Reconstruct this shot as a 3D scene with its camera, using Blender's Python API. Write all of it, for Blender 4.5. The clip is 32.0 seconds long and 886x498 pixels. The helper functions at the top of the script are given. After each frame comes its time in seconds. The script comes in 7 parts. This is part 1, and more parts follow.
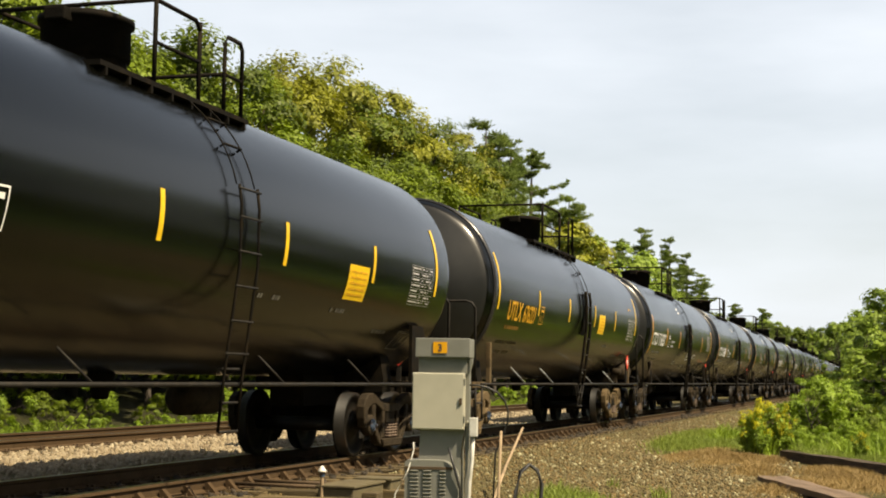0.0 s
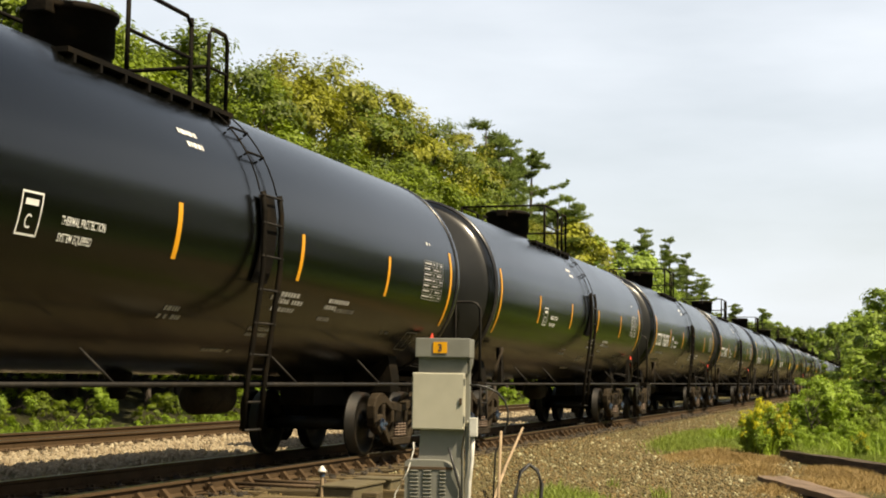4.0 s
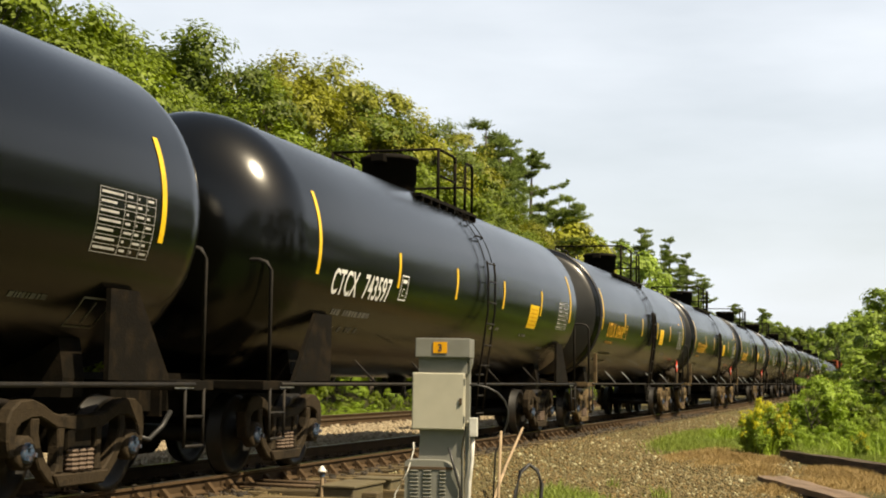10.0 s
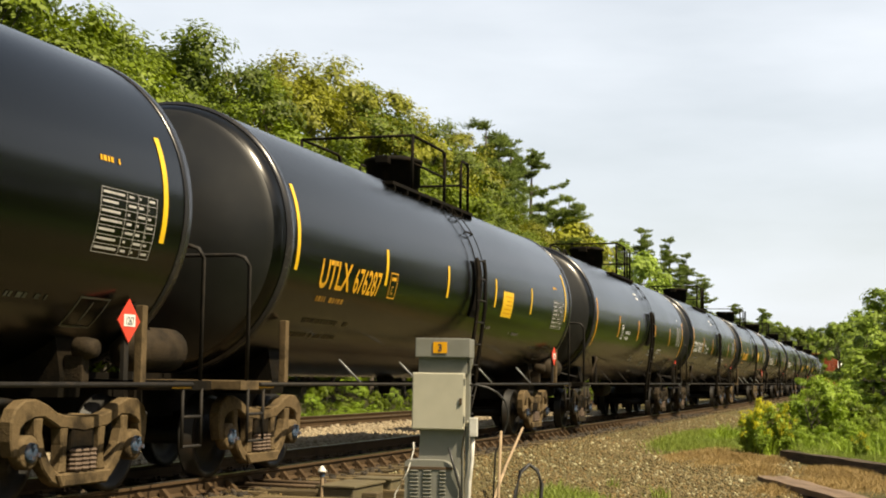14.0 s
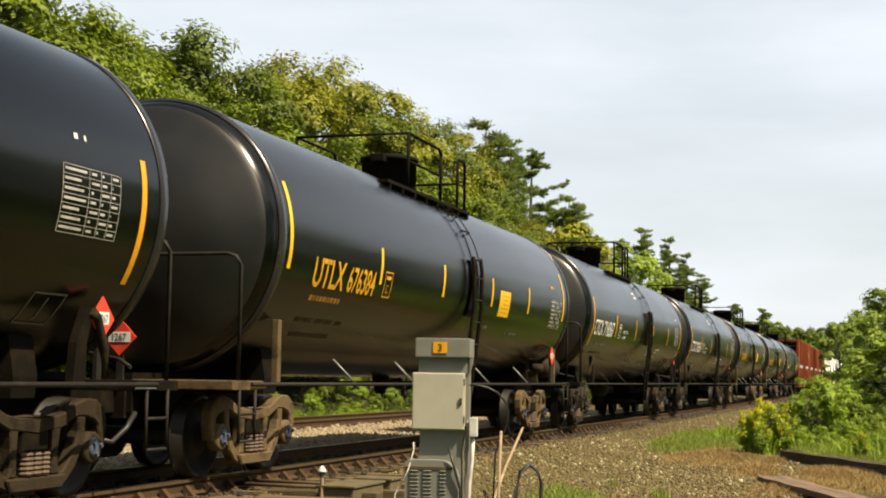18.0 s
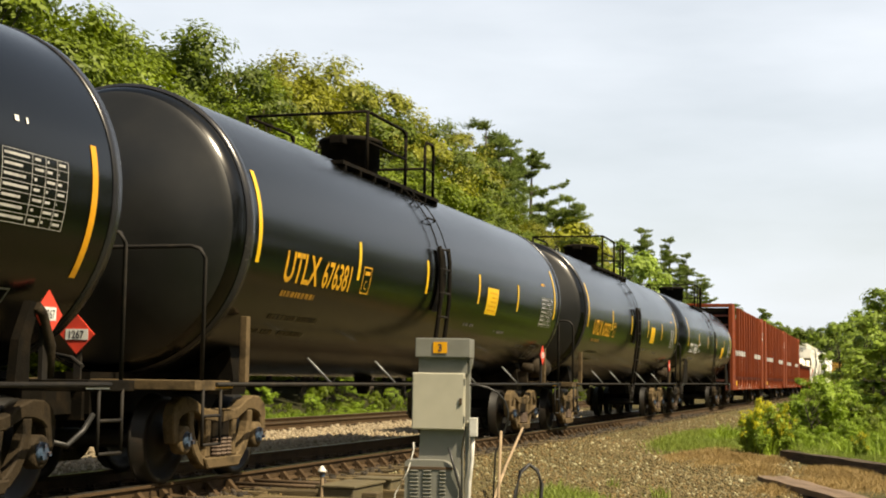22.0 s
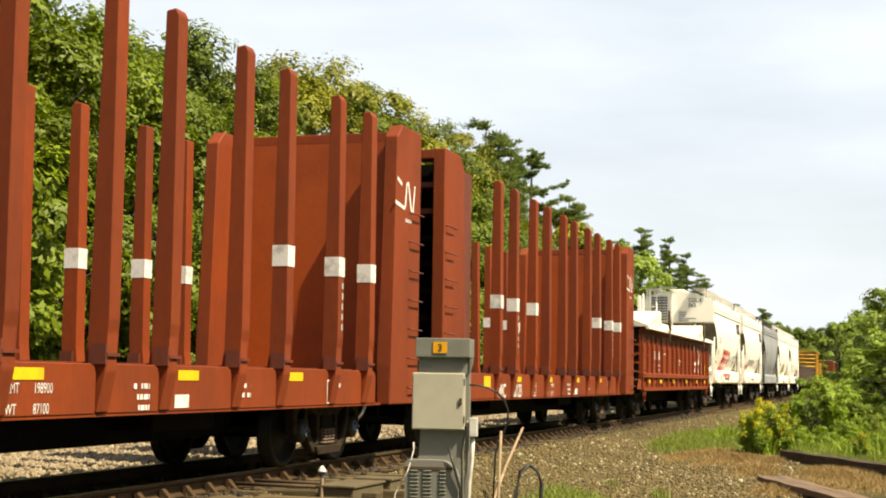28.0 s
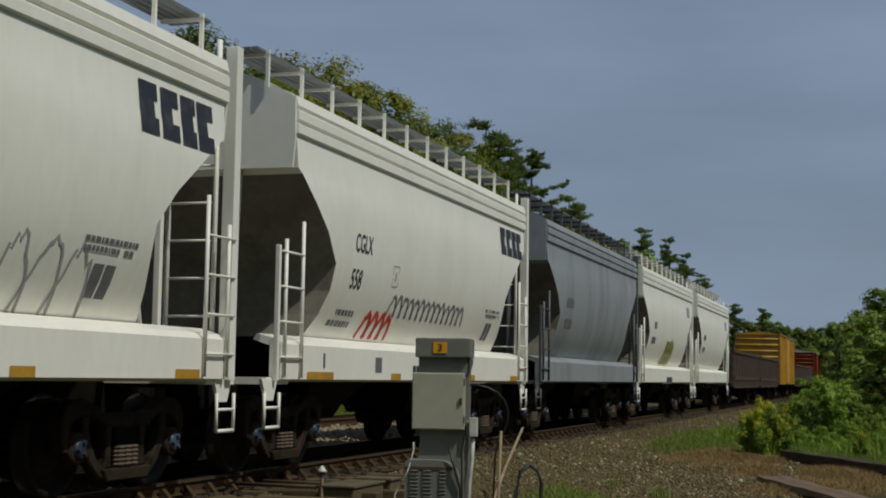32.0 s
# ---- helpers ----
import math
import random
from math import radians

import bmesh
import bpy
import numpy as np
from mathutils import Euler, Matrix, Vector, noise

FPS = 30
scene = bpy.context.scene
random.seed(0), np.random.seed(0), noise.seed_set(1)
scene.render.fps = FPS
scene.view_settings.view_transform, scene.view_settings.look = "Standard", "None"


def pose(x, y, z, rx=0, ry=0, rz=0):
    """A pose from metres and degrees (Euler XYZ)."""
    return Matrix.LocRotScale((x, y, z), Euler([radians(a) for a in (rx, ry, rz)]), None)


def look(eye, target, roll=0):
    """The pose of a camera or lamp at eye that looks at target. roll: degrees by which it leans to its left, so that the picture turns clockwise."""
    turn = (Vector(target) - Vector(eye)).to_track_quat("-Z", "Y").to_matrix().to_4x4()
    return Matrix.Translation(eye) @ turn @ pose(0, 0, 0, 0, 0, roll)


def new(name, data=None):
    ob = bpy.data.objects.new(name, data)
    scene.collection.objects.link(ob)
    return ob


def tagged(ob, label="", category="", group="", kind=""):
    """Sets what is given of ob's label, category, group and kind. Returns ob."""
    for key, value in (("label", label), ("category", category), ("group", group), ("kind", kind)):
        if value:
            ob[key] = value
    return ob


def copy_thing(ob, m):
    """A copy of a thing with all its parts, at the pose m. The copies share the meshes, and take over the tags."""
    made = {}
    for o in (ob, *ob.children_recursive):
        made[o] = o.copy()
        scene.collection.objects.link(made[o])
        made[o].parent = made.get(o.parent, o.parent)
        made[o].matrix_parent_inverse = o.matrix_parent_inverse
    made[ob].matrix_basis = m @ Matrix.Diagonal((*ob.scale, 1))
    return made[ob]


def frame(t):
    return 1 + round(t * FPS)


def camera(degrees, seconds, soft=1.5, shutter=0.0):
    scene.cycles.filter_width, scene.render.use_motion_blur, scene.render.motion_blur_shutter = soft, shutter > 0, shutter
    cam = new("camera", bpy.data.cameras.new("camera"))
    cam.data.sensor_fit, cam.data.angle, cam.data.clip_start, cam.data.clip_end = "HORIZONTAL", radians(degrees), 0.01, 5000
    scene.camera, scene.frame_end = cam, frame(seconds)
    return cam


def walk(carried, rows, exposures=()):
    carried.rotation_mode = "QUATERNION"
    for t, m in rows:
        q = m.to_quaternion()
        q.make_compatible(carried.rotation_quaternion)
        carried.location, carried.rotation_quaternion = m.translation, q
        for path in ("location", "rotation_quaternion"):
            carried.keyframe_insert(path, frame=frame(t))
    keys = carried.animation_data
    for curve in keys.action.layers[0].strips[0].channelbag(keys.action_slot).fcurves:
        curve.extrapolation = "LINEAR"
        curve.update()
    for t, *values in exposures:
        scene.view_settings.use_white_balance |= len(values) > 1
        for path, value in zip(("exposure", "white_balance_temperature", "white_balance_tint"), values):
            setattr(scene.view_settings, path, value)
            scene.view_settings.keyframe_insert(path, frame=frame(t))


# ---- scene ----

# ---------- camera: stands still beside the track ----------
EYE = Vector((0.0, 0.0, 1.15))
TURN, TILT = radians(17.227), radians(5.183)
cam = camera(34.82, 32.0, soft=1.9)
AIM = EYE + 20 * Vector((math.cos(TILT) * math.cos(TURN), math.cos(TILT) * math.sin(TURN), math.sin(TILT)))
walk(cam, [(0.0, look(EYE, AIM, 0.854)), (32.0, look(EYE, AIM, 0.854))],
     exposures=[(0.0, 0.64, 8400, 8), (27.0, 0.64, 8400, 8), (28.0, 0.76, 8400, 8), (29.0, 0.62, 8300, 8), (29.6, 0.42, 8000, 6), (30.2, 0.12, 7600, 4), (31.0, -0.43, 6700, 4), (32.0, -1.15, 6150, 5)])

# ---------- world and sun ----------
SUN_EL, SUN_AZ = radians(54.5), radians(253)      # azimuth from +x towards +y
sun_way = Vector((math.cos(SUN_EL) * math.cos(SUN_AZ), math.cos(SUN_EL) * math.sin(SUN_AZ), math.sin(SUN_EL)))
world = bpy.data.worlds.new("sky")
scene.world = world
world.use_nodes = True
wn, wl = world.node_tree.nodes, world.node_tree.links
wn.clear()
w_out, w_bg = wn.new("ShaderNodeOutputWorld"), wn.new("ShaderNodeBackground")
w_sky = wn.new("ShaderNodeTexSky")
w_sky.sky_type, w_sky.sun_disc = "NISHITA", False
w_sky.sun_elevation, w_sky.sun_rotation = SUN_EL, math.pi / 2 - SUN_AZ
w_sky.air_density, w_sky.dust_density, w_sky.ozone_density = 1.0, 2.0, 1.2
w_co, w_map, w_noise = wn.new("ShaderNodeTexCoord"), wn.new("ShaderNodeMapping"), wn.new("ShaderNodeTexNoise")
w_map.inputs["Scale"].default_value = (1.6, 1.6, 7.0)
w_noise.inputs["Scale"].default_value, w_noise.inputs["Detail"].default_value = 1.7, 6
w_ramp, w_mix = wn.new("ShaderNodeValToRGB"), wn.new("ShaderNodeMixRGB")
w_ramp.color_ramp.elements[0].position, w_ramp.color_ramp.elements[0].color = 0.30, (0.55, 0.55, 0.55, 1)
w_ramp.color_ramp.elements[1].position, w_ramp.color_ramp.elements[1].color = 0.72, (0.95, 0.95, 0.95, 1)
w_mix.inputs[2].default_value = (6.7, 8.0, 10.6, 1)      # thin bright cloud veil
wl.new(w_co.outputs["Generated"], w_map.inputs["Vector"])
wl.new(w_map.outputs[0], w_noise.inputs["Vector"])
wl.new(w_noise.outputs["Fac"], w_ramp.inputs[0])
w_sep, w_fall, w_mul = wn.new("ShaderNodeSeparateXYZ"), wn.new("ShaderNodeMapRange"), wn.new("ShaderNodeMath")
wl.new(w_co.outputs["Generated"], w_sep.inputs[0])
wl.new(w_sep.outputs["Z"], w_fall.inputs["Value"])         # the veil thins out overhead
w_fall.inputs["From Min"].default_value, w_fall.inputs["From Max"].default_value = 0.22, 0.62
w_fall.inputs["To Min"].default_value, w_fall.inputs["To Max"].default_value = 1.0, 0.08
w_mul.operation = "MULTIPLY"
wl.new(w_ramp.outputs[0], w_mul.inputs[0])
wl.new(w_fall.outputs[0], w_mul.inputs[1])
wl.new(w_mul.outputs[0], w_mix.inputs[0])
wl.new(w_sky.outputs[0], w_mix.inputs[1])
wl.new(w_mix.outputs[0], w_bg.inputs[0])
w_bg.inputs[1].default_value = 0.085
wl.new(w_bg.outputs[0], w_out.inputs[0])

sun_data = bpy.data.lights.new("sun", "SUN")
sun_data.energy, sun_data.angle, sun_data.color = 5.0, radians(0.6), (1.0, 0.94, 0.82)
sun = new("sun", sun_data)
sun.matrix_world = look(sun_way * 100, (0, 0, 0))


# ---------- materials ----------
def material(name, color, rough=0.6, metal=0.0, spot=None, spot_scale=3.0, spot_at=(0.5, 0.7), fine=12.0, vary=0.12,
             bump=0.0, bump_scale=30.0, coat=0.0, obj_vary=0.0, stretch=(1, 1, 1), rough_vary=0.1, spec=0.5, sheen=0.0):
    """A surface with colour grain at two scales, stains of the colour spot, uneven gloss and relief."""
    m = bpy.data.materials.new(name)
    m.use_nodes = True
    n, l = m.node_tree.nodes, m.node_tree.links
    b = n["Principled BSDF"]
    b.inputs["Metallic"].default_value = metal
    b.inputs["Coat Weight"].default_value = coat
    b.inputs["Specular IOR Level"].default_value = spec
    b.inputs["Sheen Weight"].default_value, b.inputs["Sheen Roughness"].default_value = sheen, 0.2      # thin dust film
    b.inputs["Sheen Tint"].default_value = (0.9, 0.92, 0.78, 1)
    co, mp = n.new("ShaderNodeTexCoord"), n.new("ShaderNodeMapping")
    mp.inputs["Scale"].default_value = stretch
    l.new(co.outputs["Object"], mp.inputs["Vector"])
    big, small = n.new("ShaderNodeTexNoise"), n.new("ShaderNodeTexNoise")
    for q, s, d in ((big, spot_scale, 5), (small, fine, 4)):
        q.inputs["Scale"].default_value, q.inputs["Detail"].default_value = s, d
        l.new(mp.outputs[0], q.inputs["Vector"])
    ramp = n.new("ShaderNodeValToRGB")
    ramp.color_ramp.elements[0].position, ramp.color_ramp.elements[1].position = spot_at
    ramp.color_ramp.elements[0].color = (*color, 1)
    ramp.color_ramp.elements[1].color = (*(spot or [c * 0.8 for c in color]), 1)
    l.new(big.outputs["Fac"], ramp.inputs[0])
    gain = n.new("ShaderNodeMapRange")
    gain.inputs["To Min"].default_value, gain.inputs["To Max"].default_value = 1 - vary * 2, 1 + vary * 2
    l.new(small.outputs["Fac"], gain.inputs["Value"])
    hsv = n.new("ShaderNodeHueSaturation")
    l.new(ramp.outputs[0], hsv.inputs["Color"])
    if obj_vary:
        info, mul, orng = n.new("ShaderNodeObjectInfo"), n.new("ShaderNodeMath"), n.new("ShaderNodeMapRange")
        orng.inputs["To Min"].default_value, orng.inputs["To Max"].default_value = 1 - obj_vary, 1 + obj_vary
        l.new(info.outputs["Random"], orng.inputs["Value"])
        mul.operation = "MULTIPLY"
        l.new(orng.outputs[0], mul.inputs[0])
        l.new(gain.outputs[0], mul.inputs[1])
        l.new(mul.outputs[0], hsv.inputs["Value"])
    else:
        l.new(gain.outputs[0], hsv.inputs["Value"])
    l.new(hsv.outputs[0], b.inputs["Base Color"])
    rr = n.new("ShaderNodeMapRange")
    rr.inputs["To Min"].default_value, rr.inputs["To Max"].default_value = max(0.03, rough - rough_vary), min(1, rough + rough_vary)
    l.new(big.outputs["Fac"], rr.inputs["Value"])
    l.new(rr.outputs[0], b.inputs["Roughness"])
    if bump:
        bn, bp = n.new("ShaderNodeTexNoise"), n.new("ShaderNodeBump")
        bn.inputs["Scale"].default_value, bn.inputs["Detail"].default_value = bump_scale, 4
        bp.inputs["Strength"].default_value, bp.inputs["Distance"].default_value = bump, 0.02
        l.new(mp.outputs[0], bn.inputs["Vector"])
        l.new(bn.outputs["Fac"], bp.inputs["Height"])
        l.new(bp.outputs[0], b.inputs["Normal"])
    return m


def leaf_material(name, dark, light, shine=0.35):
    """Leaves: two-tone by island and by clump, slightly translucent."""
    m = bpy.data.materials.new(name)
    m.use_nodes = True
    n, l = m.node_tree.nodes, m.node_tree.links
    b, out = n["Principled BSDF"], n["Material Output"]
    geo, ramp = n.new("ShaderNodeNewGeometry"), n.new("ShaderNodeValToRGB")
    co, ns, add = n.new("ShaderNodeTexCoord"), n.new("ShaderNodeTexNoise"), n.new("ShaderNodeMath")
    ns.inputs["Scale"].default_value = 0.5
    l.new(co.outputs["Object"], ns.inputs["Vector"])
    add.operation, add.inputs[2].default_value = "MULTIPLY_ADD", 0.0
    l.new(geo.outputs["Random Per Island"], add.inputs[0])
    add.inputs[1].default_value = 0.28
    mul = n.new("ShaderNodeMath")
    mul.operation, mul.inputs[1].default_value = "MULTIPLY", 0.9
    l.new(ns.outputs["Fac"], mul.inputs[0])
    l.new(mul.outputs[0], add.inputs[2])
    ramp.color_ramp.elements[0].position, ramp.color_ramp.elements[0].color = 0.2, (*dark, 1)
    ramp.color_ramp.elements[1].position, ramp.color_ramp.elements[1].color = 0.85, (*light, 1)
    l.new(add.outputs[0], ramp.inputs[0])
    info, rng, hsv = n.new("ShaderNodeObjectInfo"), n.new("ShaderNodeMapRange"), n.new("ShaderNodeHueSaturation")
    rng.inputs["To Min"].default_value, rng.inputs["To Max"].default_value = 0.8, 1.2
    l.new(info.outputs["Random"], rng.inputs["Value"])
    l.new(rng.outputs[0], hsv.inputs["Value"])
    l.new(ramp.outputs[0], hsv.inputs["Color"])
    l.new(hsv.outputs[0], b.inputs["Base Color"])
    b.inputs["Roughness"].default_value, b.inputs["Specular IOR Level"].default_value = 0.55, shine
    tr, mix = n.new("ShaderNodeBsdfTranslucent"), n.new("ShaderNodeMixShader")
    l.new(hsv.outputs[0], tr.inputs["Color"])
    mix.inputs[0].default_value = 0.3
    l.new(b.outputs[0], mix.inputs[1])
    l.new(tr.outputs[0], mix.inputs[2])
    l.new(mix.outputs[0], out.inputs["Surface"])
    return m


M_BLACK = material("black_tank_paint", (0.0014, 0.0015, 0.0009), 0.2, spot=(0.0032, 0.0032, 0.0016), spot_scale=0.7, spot_at=(0.45, 0.8),
                   fine=9, vary=0.14, bump=0.03, bump_scale=5, stretch=(0.4, 1, 1), rough_vary=0.07, spec=0.46, sheen=0.004)
M_HEAD = material("head_shield_paint", (0.018, 0.018, 0.02), 0.26, spot=(0.03, 0.028, 0.025), spot_scale=1.5, fine=9, rough_vary=0.06)
M_HEADDUST = material("dusty_head_paint", (0.0088, 0.0090, 0.0081), 0.42, spot=(0.0187, 0.0180, 0.0149), spot_scale=1.3, spot_at=(0.4, 0.8), fine=8, vary=0.15, rough_vary=0.1)
M_TAN = material("tan_dusty_steel", (0.115, 0.08, 0.042), 0.85, spec=0.2, spot=(0.03, 0.021, 0.011), spot_scale=4, fine=25, vary=0.2, bump=0.4, bump_scale=50)
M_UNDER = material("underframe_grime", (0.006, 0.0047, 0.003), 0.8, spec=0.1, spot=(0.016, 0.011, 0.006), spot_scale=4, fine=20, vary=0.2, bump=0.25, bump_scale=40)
M_TRUCK = material("cast_steel_dusty", (0.0306, 0.0213, 0.0119), 0.8, spec=0.2, spot=(0.0093, 0.0068, 0.0038), spot_scale=5, fine=25, vary=0.2, bump=0.4, bump_scale=50)
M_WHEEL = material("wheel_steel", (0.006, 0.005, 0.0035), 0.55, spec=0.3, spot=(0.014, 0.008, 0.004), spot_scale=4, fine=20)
M_TREAD = material("polished_tread", (0.45, 0.43, 0.4), 0.3, metal=1.0, fine=30)
M_CAP = material("bearing_cap_blue", (0.035, 0.065, 0.11), 0.5, spot=(0.09, 0.04, 0.014), spot_scale=9, obj_vary=0.4)
M_SPRING = material("rusty_spring", (0.1, 0.066, 0.045), 0.75, spot=(0.05, 0.03, 0.02), spot_scale=12)
M_YELLOW = material("reflective_yellow_tape", (0.80, 0.50, 0.025), 0.4, fine=20, vary=0.08)
M_ORANGE = material("reflective_orange_tape", (0.72, 0.33, 0.02), 0.45, fine=20, vary=0.08)
M_WHITE = material("white_stencil_paint", (0.75, 0.75, 0.72), 0.6, spot=(0.45, 0.44, 0.42), spot_scale=6, fine=30, vary=0.1)
M_FADED = material("faded_stencil_paint", (0.17, 0.16, 0.13), 0.7, spot=(0.06, 0.056, 0.045), spot_scale=5, fine=30, vary=0.2)
M_TABLE = material("grey_white_stencil", (0.42, 0.41, 0.38), 0.65, spot=(0.26, 0.25, 0.23), spot_scale=8, fine=40, vary=0.15)
M_GOLD = material("yellow_stencil_paint", (0.66, 0.34, 0.015), 0.6, spot=(0.36, 0.18, 0.012), spot_scale=9, spot_at=(0.5, 0.75), fine=40, vary=0.15)
M_GOLDTXT = material("worn_yellow_stencil", (0.34, 0.17, 0.012), 0.6, spot=(0.14, 0.07, 0.01), spot_scale=7, fine=30, vary=0.15)
M_FADEGOLD = material("faded_yellow_stencil", (0.085, 0.062, 0.02), 0.7, spot=(0.035, 0.027, 0.012), spot_scale=5, fine=30, vary=0.2)
M_RED = material("placard_red", (0.72, 0.06, 0.035), 0.5)
M_PIPE = material("handrail_steel", (0.014, 0.012, 0.01), 0.7, spec=0.25, spot=(0.03, 0.024, 0.018), spot_scale=6, fine=25)
M_DARKTXT = material("dark_stencil_paint", (0.03, 0.035, 0.05), 0.6, spot=(0.07, 0.07, 0.08), spot_scale=5)
M_OXIDE = material("oxide_red_paint", (0.215, 0.038, 0.0075), 0.7, spec=0.3, spot=(0.15, 0.028, 0.008), spot_scale=1.1, spot_at=(0.42, 0.75), fine=14, vary=0.1, bump=0.08, bump_scale=12, stretch=(1, 1, 0.45))
M_OXDARK = material("oxide_red_stained_shaded", (0.14, 0.028, 0.012), 0.65, spot=(0.07, 0.02, 0.012), spot_scale=1.5, fine=14, vary=0.14, stretch=(1, 1, 0.4))
M_GONRED = material("gondola_red_paint", (0.205, 0.036, 0.008), 0.65, spec=0.3, spot=(0.15, 0.027, 0.008), spot_scale=1.0, fine=12, vary=0.1, stretch=(1, 1, 0.4))
# Brighter copy of the oxide red: sunlight on the inner wall, put into colour.
M_OXSUNLIT = material("oxide_sunlit_panel", (0.33, 0.062, 0.010), 0.6, spec=0.3, spot=(0.26, 0.048, 0.010), spot_scale=1.0, fine=14, vary=0.08)
M_CREAM = material("cream_cover", (0.80, 0.76, 0.62), 0.55, spot=(0.60, 0.56, 0.45), spot_scale=1.2, fine=10, vary=0.05)
M_HOPPER = material("white_hopper_paint", (0.90, 0.88, 0.80), 0.45, spot=(0.80, 0.775, 0.69), spot_scale=0.8, spot_at=(0.5, 0.9), fine=8, vary=0.03, stretch=(1.3, 1, 0.4))
M_HOPGREY = material("grey_hopper_paint", (0.30, 0.32, 0.34), 0.5, spot=(0.22, 0.23, 0.24), spot_scale=0.8, fine=10, vary=0.08, stretch=(1.6, 1, 0.35))
M_BOXYEL = material("yellow_boxcar_paint", (0.55, 0.30, 0.03), 0.55, spot=(0.38, 0.2, 0.03), spot_scale=1.0, fine=10)
M_BROWN = material("brown_gondola_paint", (0.07, 0.045, 0.032), 0.7, spot=(0.10, 0.06, 0.04), spot_scale=1.2)
M_SLOPE = material("shaded_slope_sheet", (0.1943, 0.1794, 0.1492), 0.8, spec=0.2, spot=(0.1196, 0.1061, 0.0842), spot_scale=1.2, fine=10, vary=0.15)
M_GALV = material("galvanised_grating", (0.24, 0.25, 0.25), 0.55, metal=0.5, fine=20)
M_RAIL = material("rail_web_rust", (0.0680, 0.0416, 0.0210), 0.85, spec=0.2, spot=(0.0480, 0.0304, 0.0158), spot_scale=3, fine=25, bump=0.2, bump_scale=50)
M_RAILTOP = material("rail_head_steel", (0.40, 0.37, 0.34), 0.32, metal=1.0, fine=20, stretch=(0.2, 1, 1))
M_TIE = material("weathered_tie_wood", (0.1155, 0.0816, 0.0356), 0.85, spot=(0.0581, 0.0408, 0.0191), spot_scale=5, fine=22, vary=0.22, bump=0.5, bump_scale=30, obj_vary=0.3, stretch=(3.9600, 0.4080, 3.9600))
M_STEELRUST = material("rusty_plate", (0.0720, 0.0450, 0.0231), 0.8, spot=(0.1020, 0.0630, 0.0330), spot_scale=8, fine=30)
M_GREYBOX = material("grey_cabinet_paint", (0.19, 0.19, 0.165), 0.5, spot=(0.15, 0.15, 0.125), spot_scale=2.5, fine=14, vary=0.05, bump=0.03)
M_PANEL = material("pale_cabinet_door", (0.44, 0.42, 0.335), 0.5, spot=(0.38, 0.36, 0.28), spot_scale=2.0, fine=9, vary=0.04)
M_PVC = material("white_conduit", (0.62, 0.61, 0.56), 0.45, spot=(0.45, 0.43, 0.38), spot_scale=8)
M_RUBBER = material("black_cable", (0.018, 0.018, 0.018), 0.5)
M_STICK = material("weathered_stake", (0.33, 0.24, 0.15), 0.8, spot=(0.22, 0.16, 0.1), spot_scale=10)
M_SIGNYEL = material("orange_sign", (0.78, 0.36, 0.01), 0.45)
M_BARK = material("tree_bark", (0.045, 0.035, 0.025), 0.9, spot=(0.025, 0.02, 0.016), spot_scale=4, fine=18, vary=0.25, bump=0.7, bump_scale=16, stretch=(1, 1, 0.3))
M_LEAF_A = leaf_material("fresh_green_leaves", (0.0536, 0.0900, 0.0048), (0.1842, 0.2490, 0.0135))
M_LEAF_B = leaf_material("deep_green_leaves", (0.0364, 0.0650, 0.0048), (0.1382, 0.1890, 0.0135))
M_LEAF_C = leaf_material("olive_spring_leaves", (0.1037, 0.1250, 0.0087), (0.2947, 0.3000, 0.0243))
# Far leaves are lightened: the haze of distance is put into their colour.
M_LEAF_FAR = leaf_material("hazed_green_leaves", (0.0900, 0.1500, 0.0216), (0.2880, 0.3900, 0.0540))
M_NEEDLE = leaf_material("pine_needles", (0.0682, 0.1056, 0.0210), (0.2046, 0.2706, 0.0540), 0.25)
M_SHRUB = leaf_material("bright_shrub_leaves", (0.09, 0.17, 0.016), (0.30, 0.42, 0.04))
M_BLOOM = leaf_material("yellow_blossom", (0.42, 0.40, 0.02), (0.62, 0.56, 0.04))
M_GRASS = leaf_material("grass_blades", (0.10, 0.15, 0.02), (0.24, 0.30, 0.055))
M_DRYGRASS = leaf_material("dry_grass_blades", (0.26, 0.17, 0.065), (0.46, 0.32, 0.13))


# ---------- mesh helpers ----------
def box(bm, x0, x1, y0, y1, z0, z1, bevel=0.0):
    vs = [bm.verts.new((x, y, z)) for x in (x0, x1) for y in (y0, y1) for z in (z0, z1)]
    fs = [bm.faces.new([vs[i] for i in q]) for q in ((0, 1, 3, 2), (4, 6, 7, 5), (0, 4, 5, 1), (2, 3, 7, 6), (0, 2, 6, 4), (1, 5, 7, 3))]
    if bevel:
        bmesh.ops.bevel(bm, geom=list({e for f in fs for e in f.edges}), offset=bevel, segments=2, profile=0.6, affect="EDGES")
    return bm


def prism(bm, pts, axis, a, b):
    """A flat outline (list of 2-D points) pushed along an axis from a to b."""
    def at(p, h):
        return {"x": (h, p[0], p[1]), "y": (p[0], h, p[1]), "z": (p[0], p[1], h)}[axis]
    lo, hi = [bm.verts.new(at(p, a)) for p in pts], [bm.verts.new(at(p, b)) for p in pts]
    k = len(pts)
    bm.faces.new(lo), bm.faces.new(hi[::-1])
    for i in range(k):
        bm.faces.new((lo[i], hi[i], hi[(i + 1) % k], lo[(i + 1) % k]))
    return bm


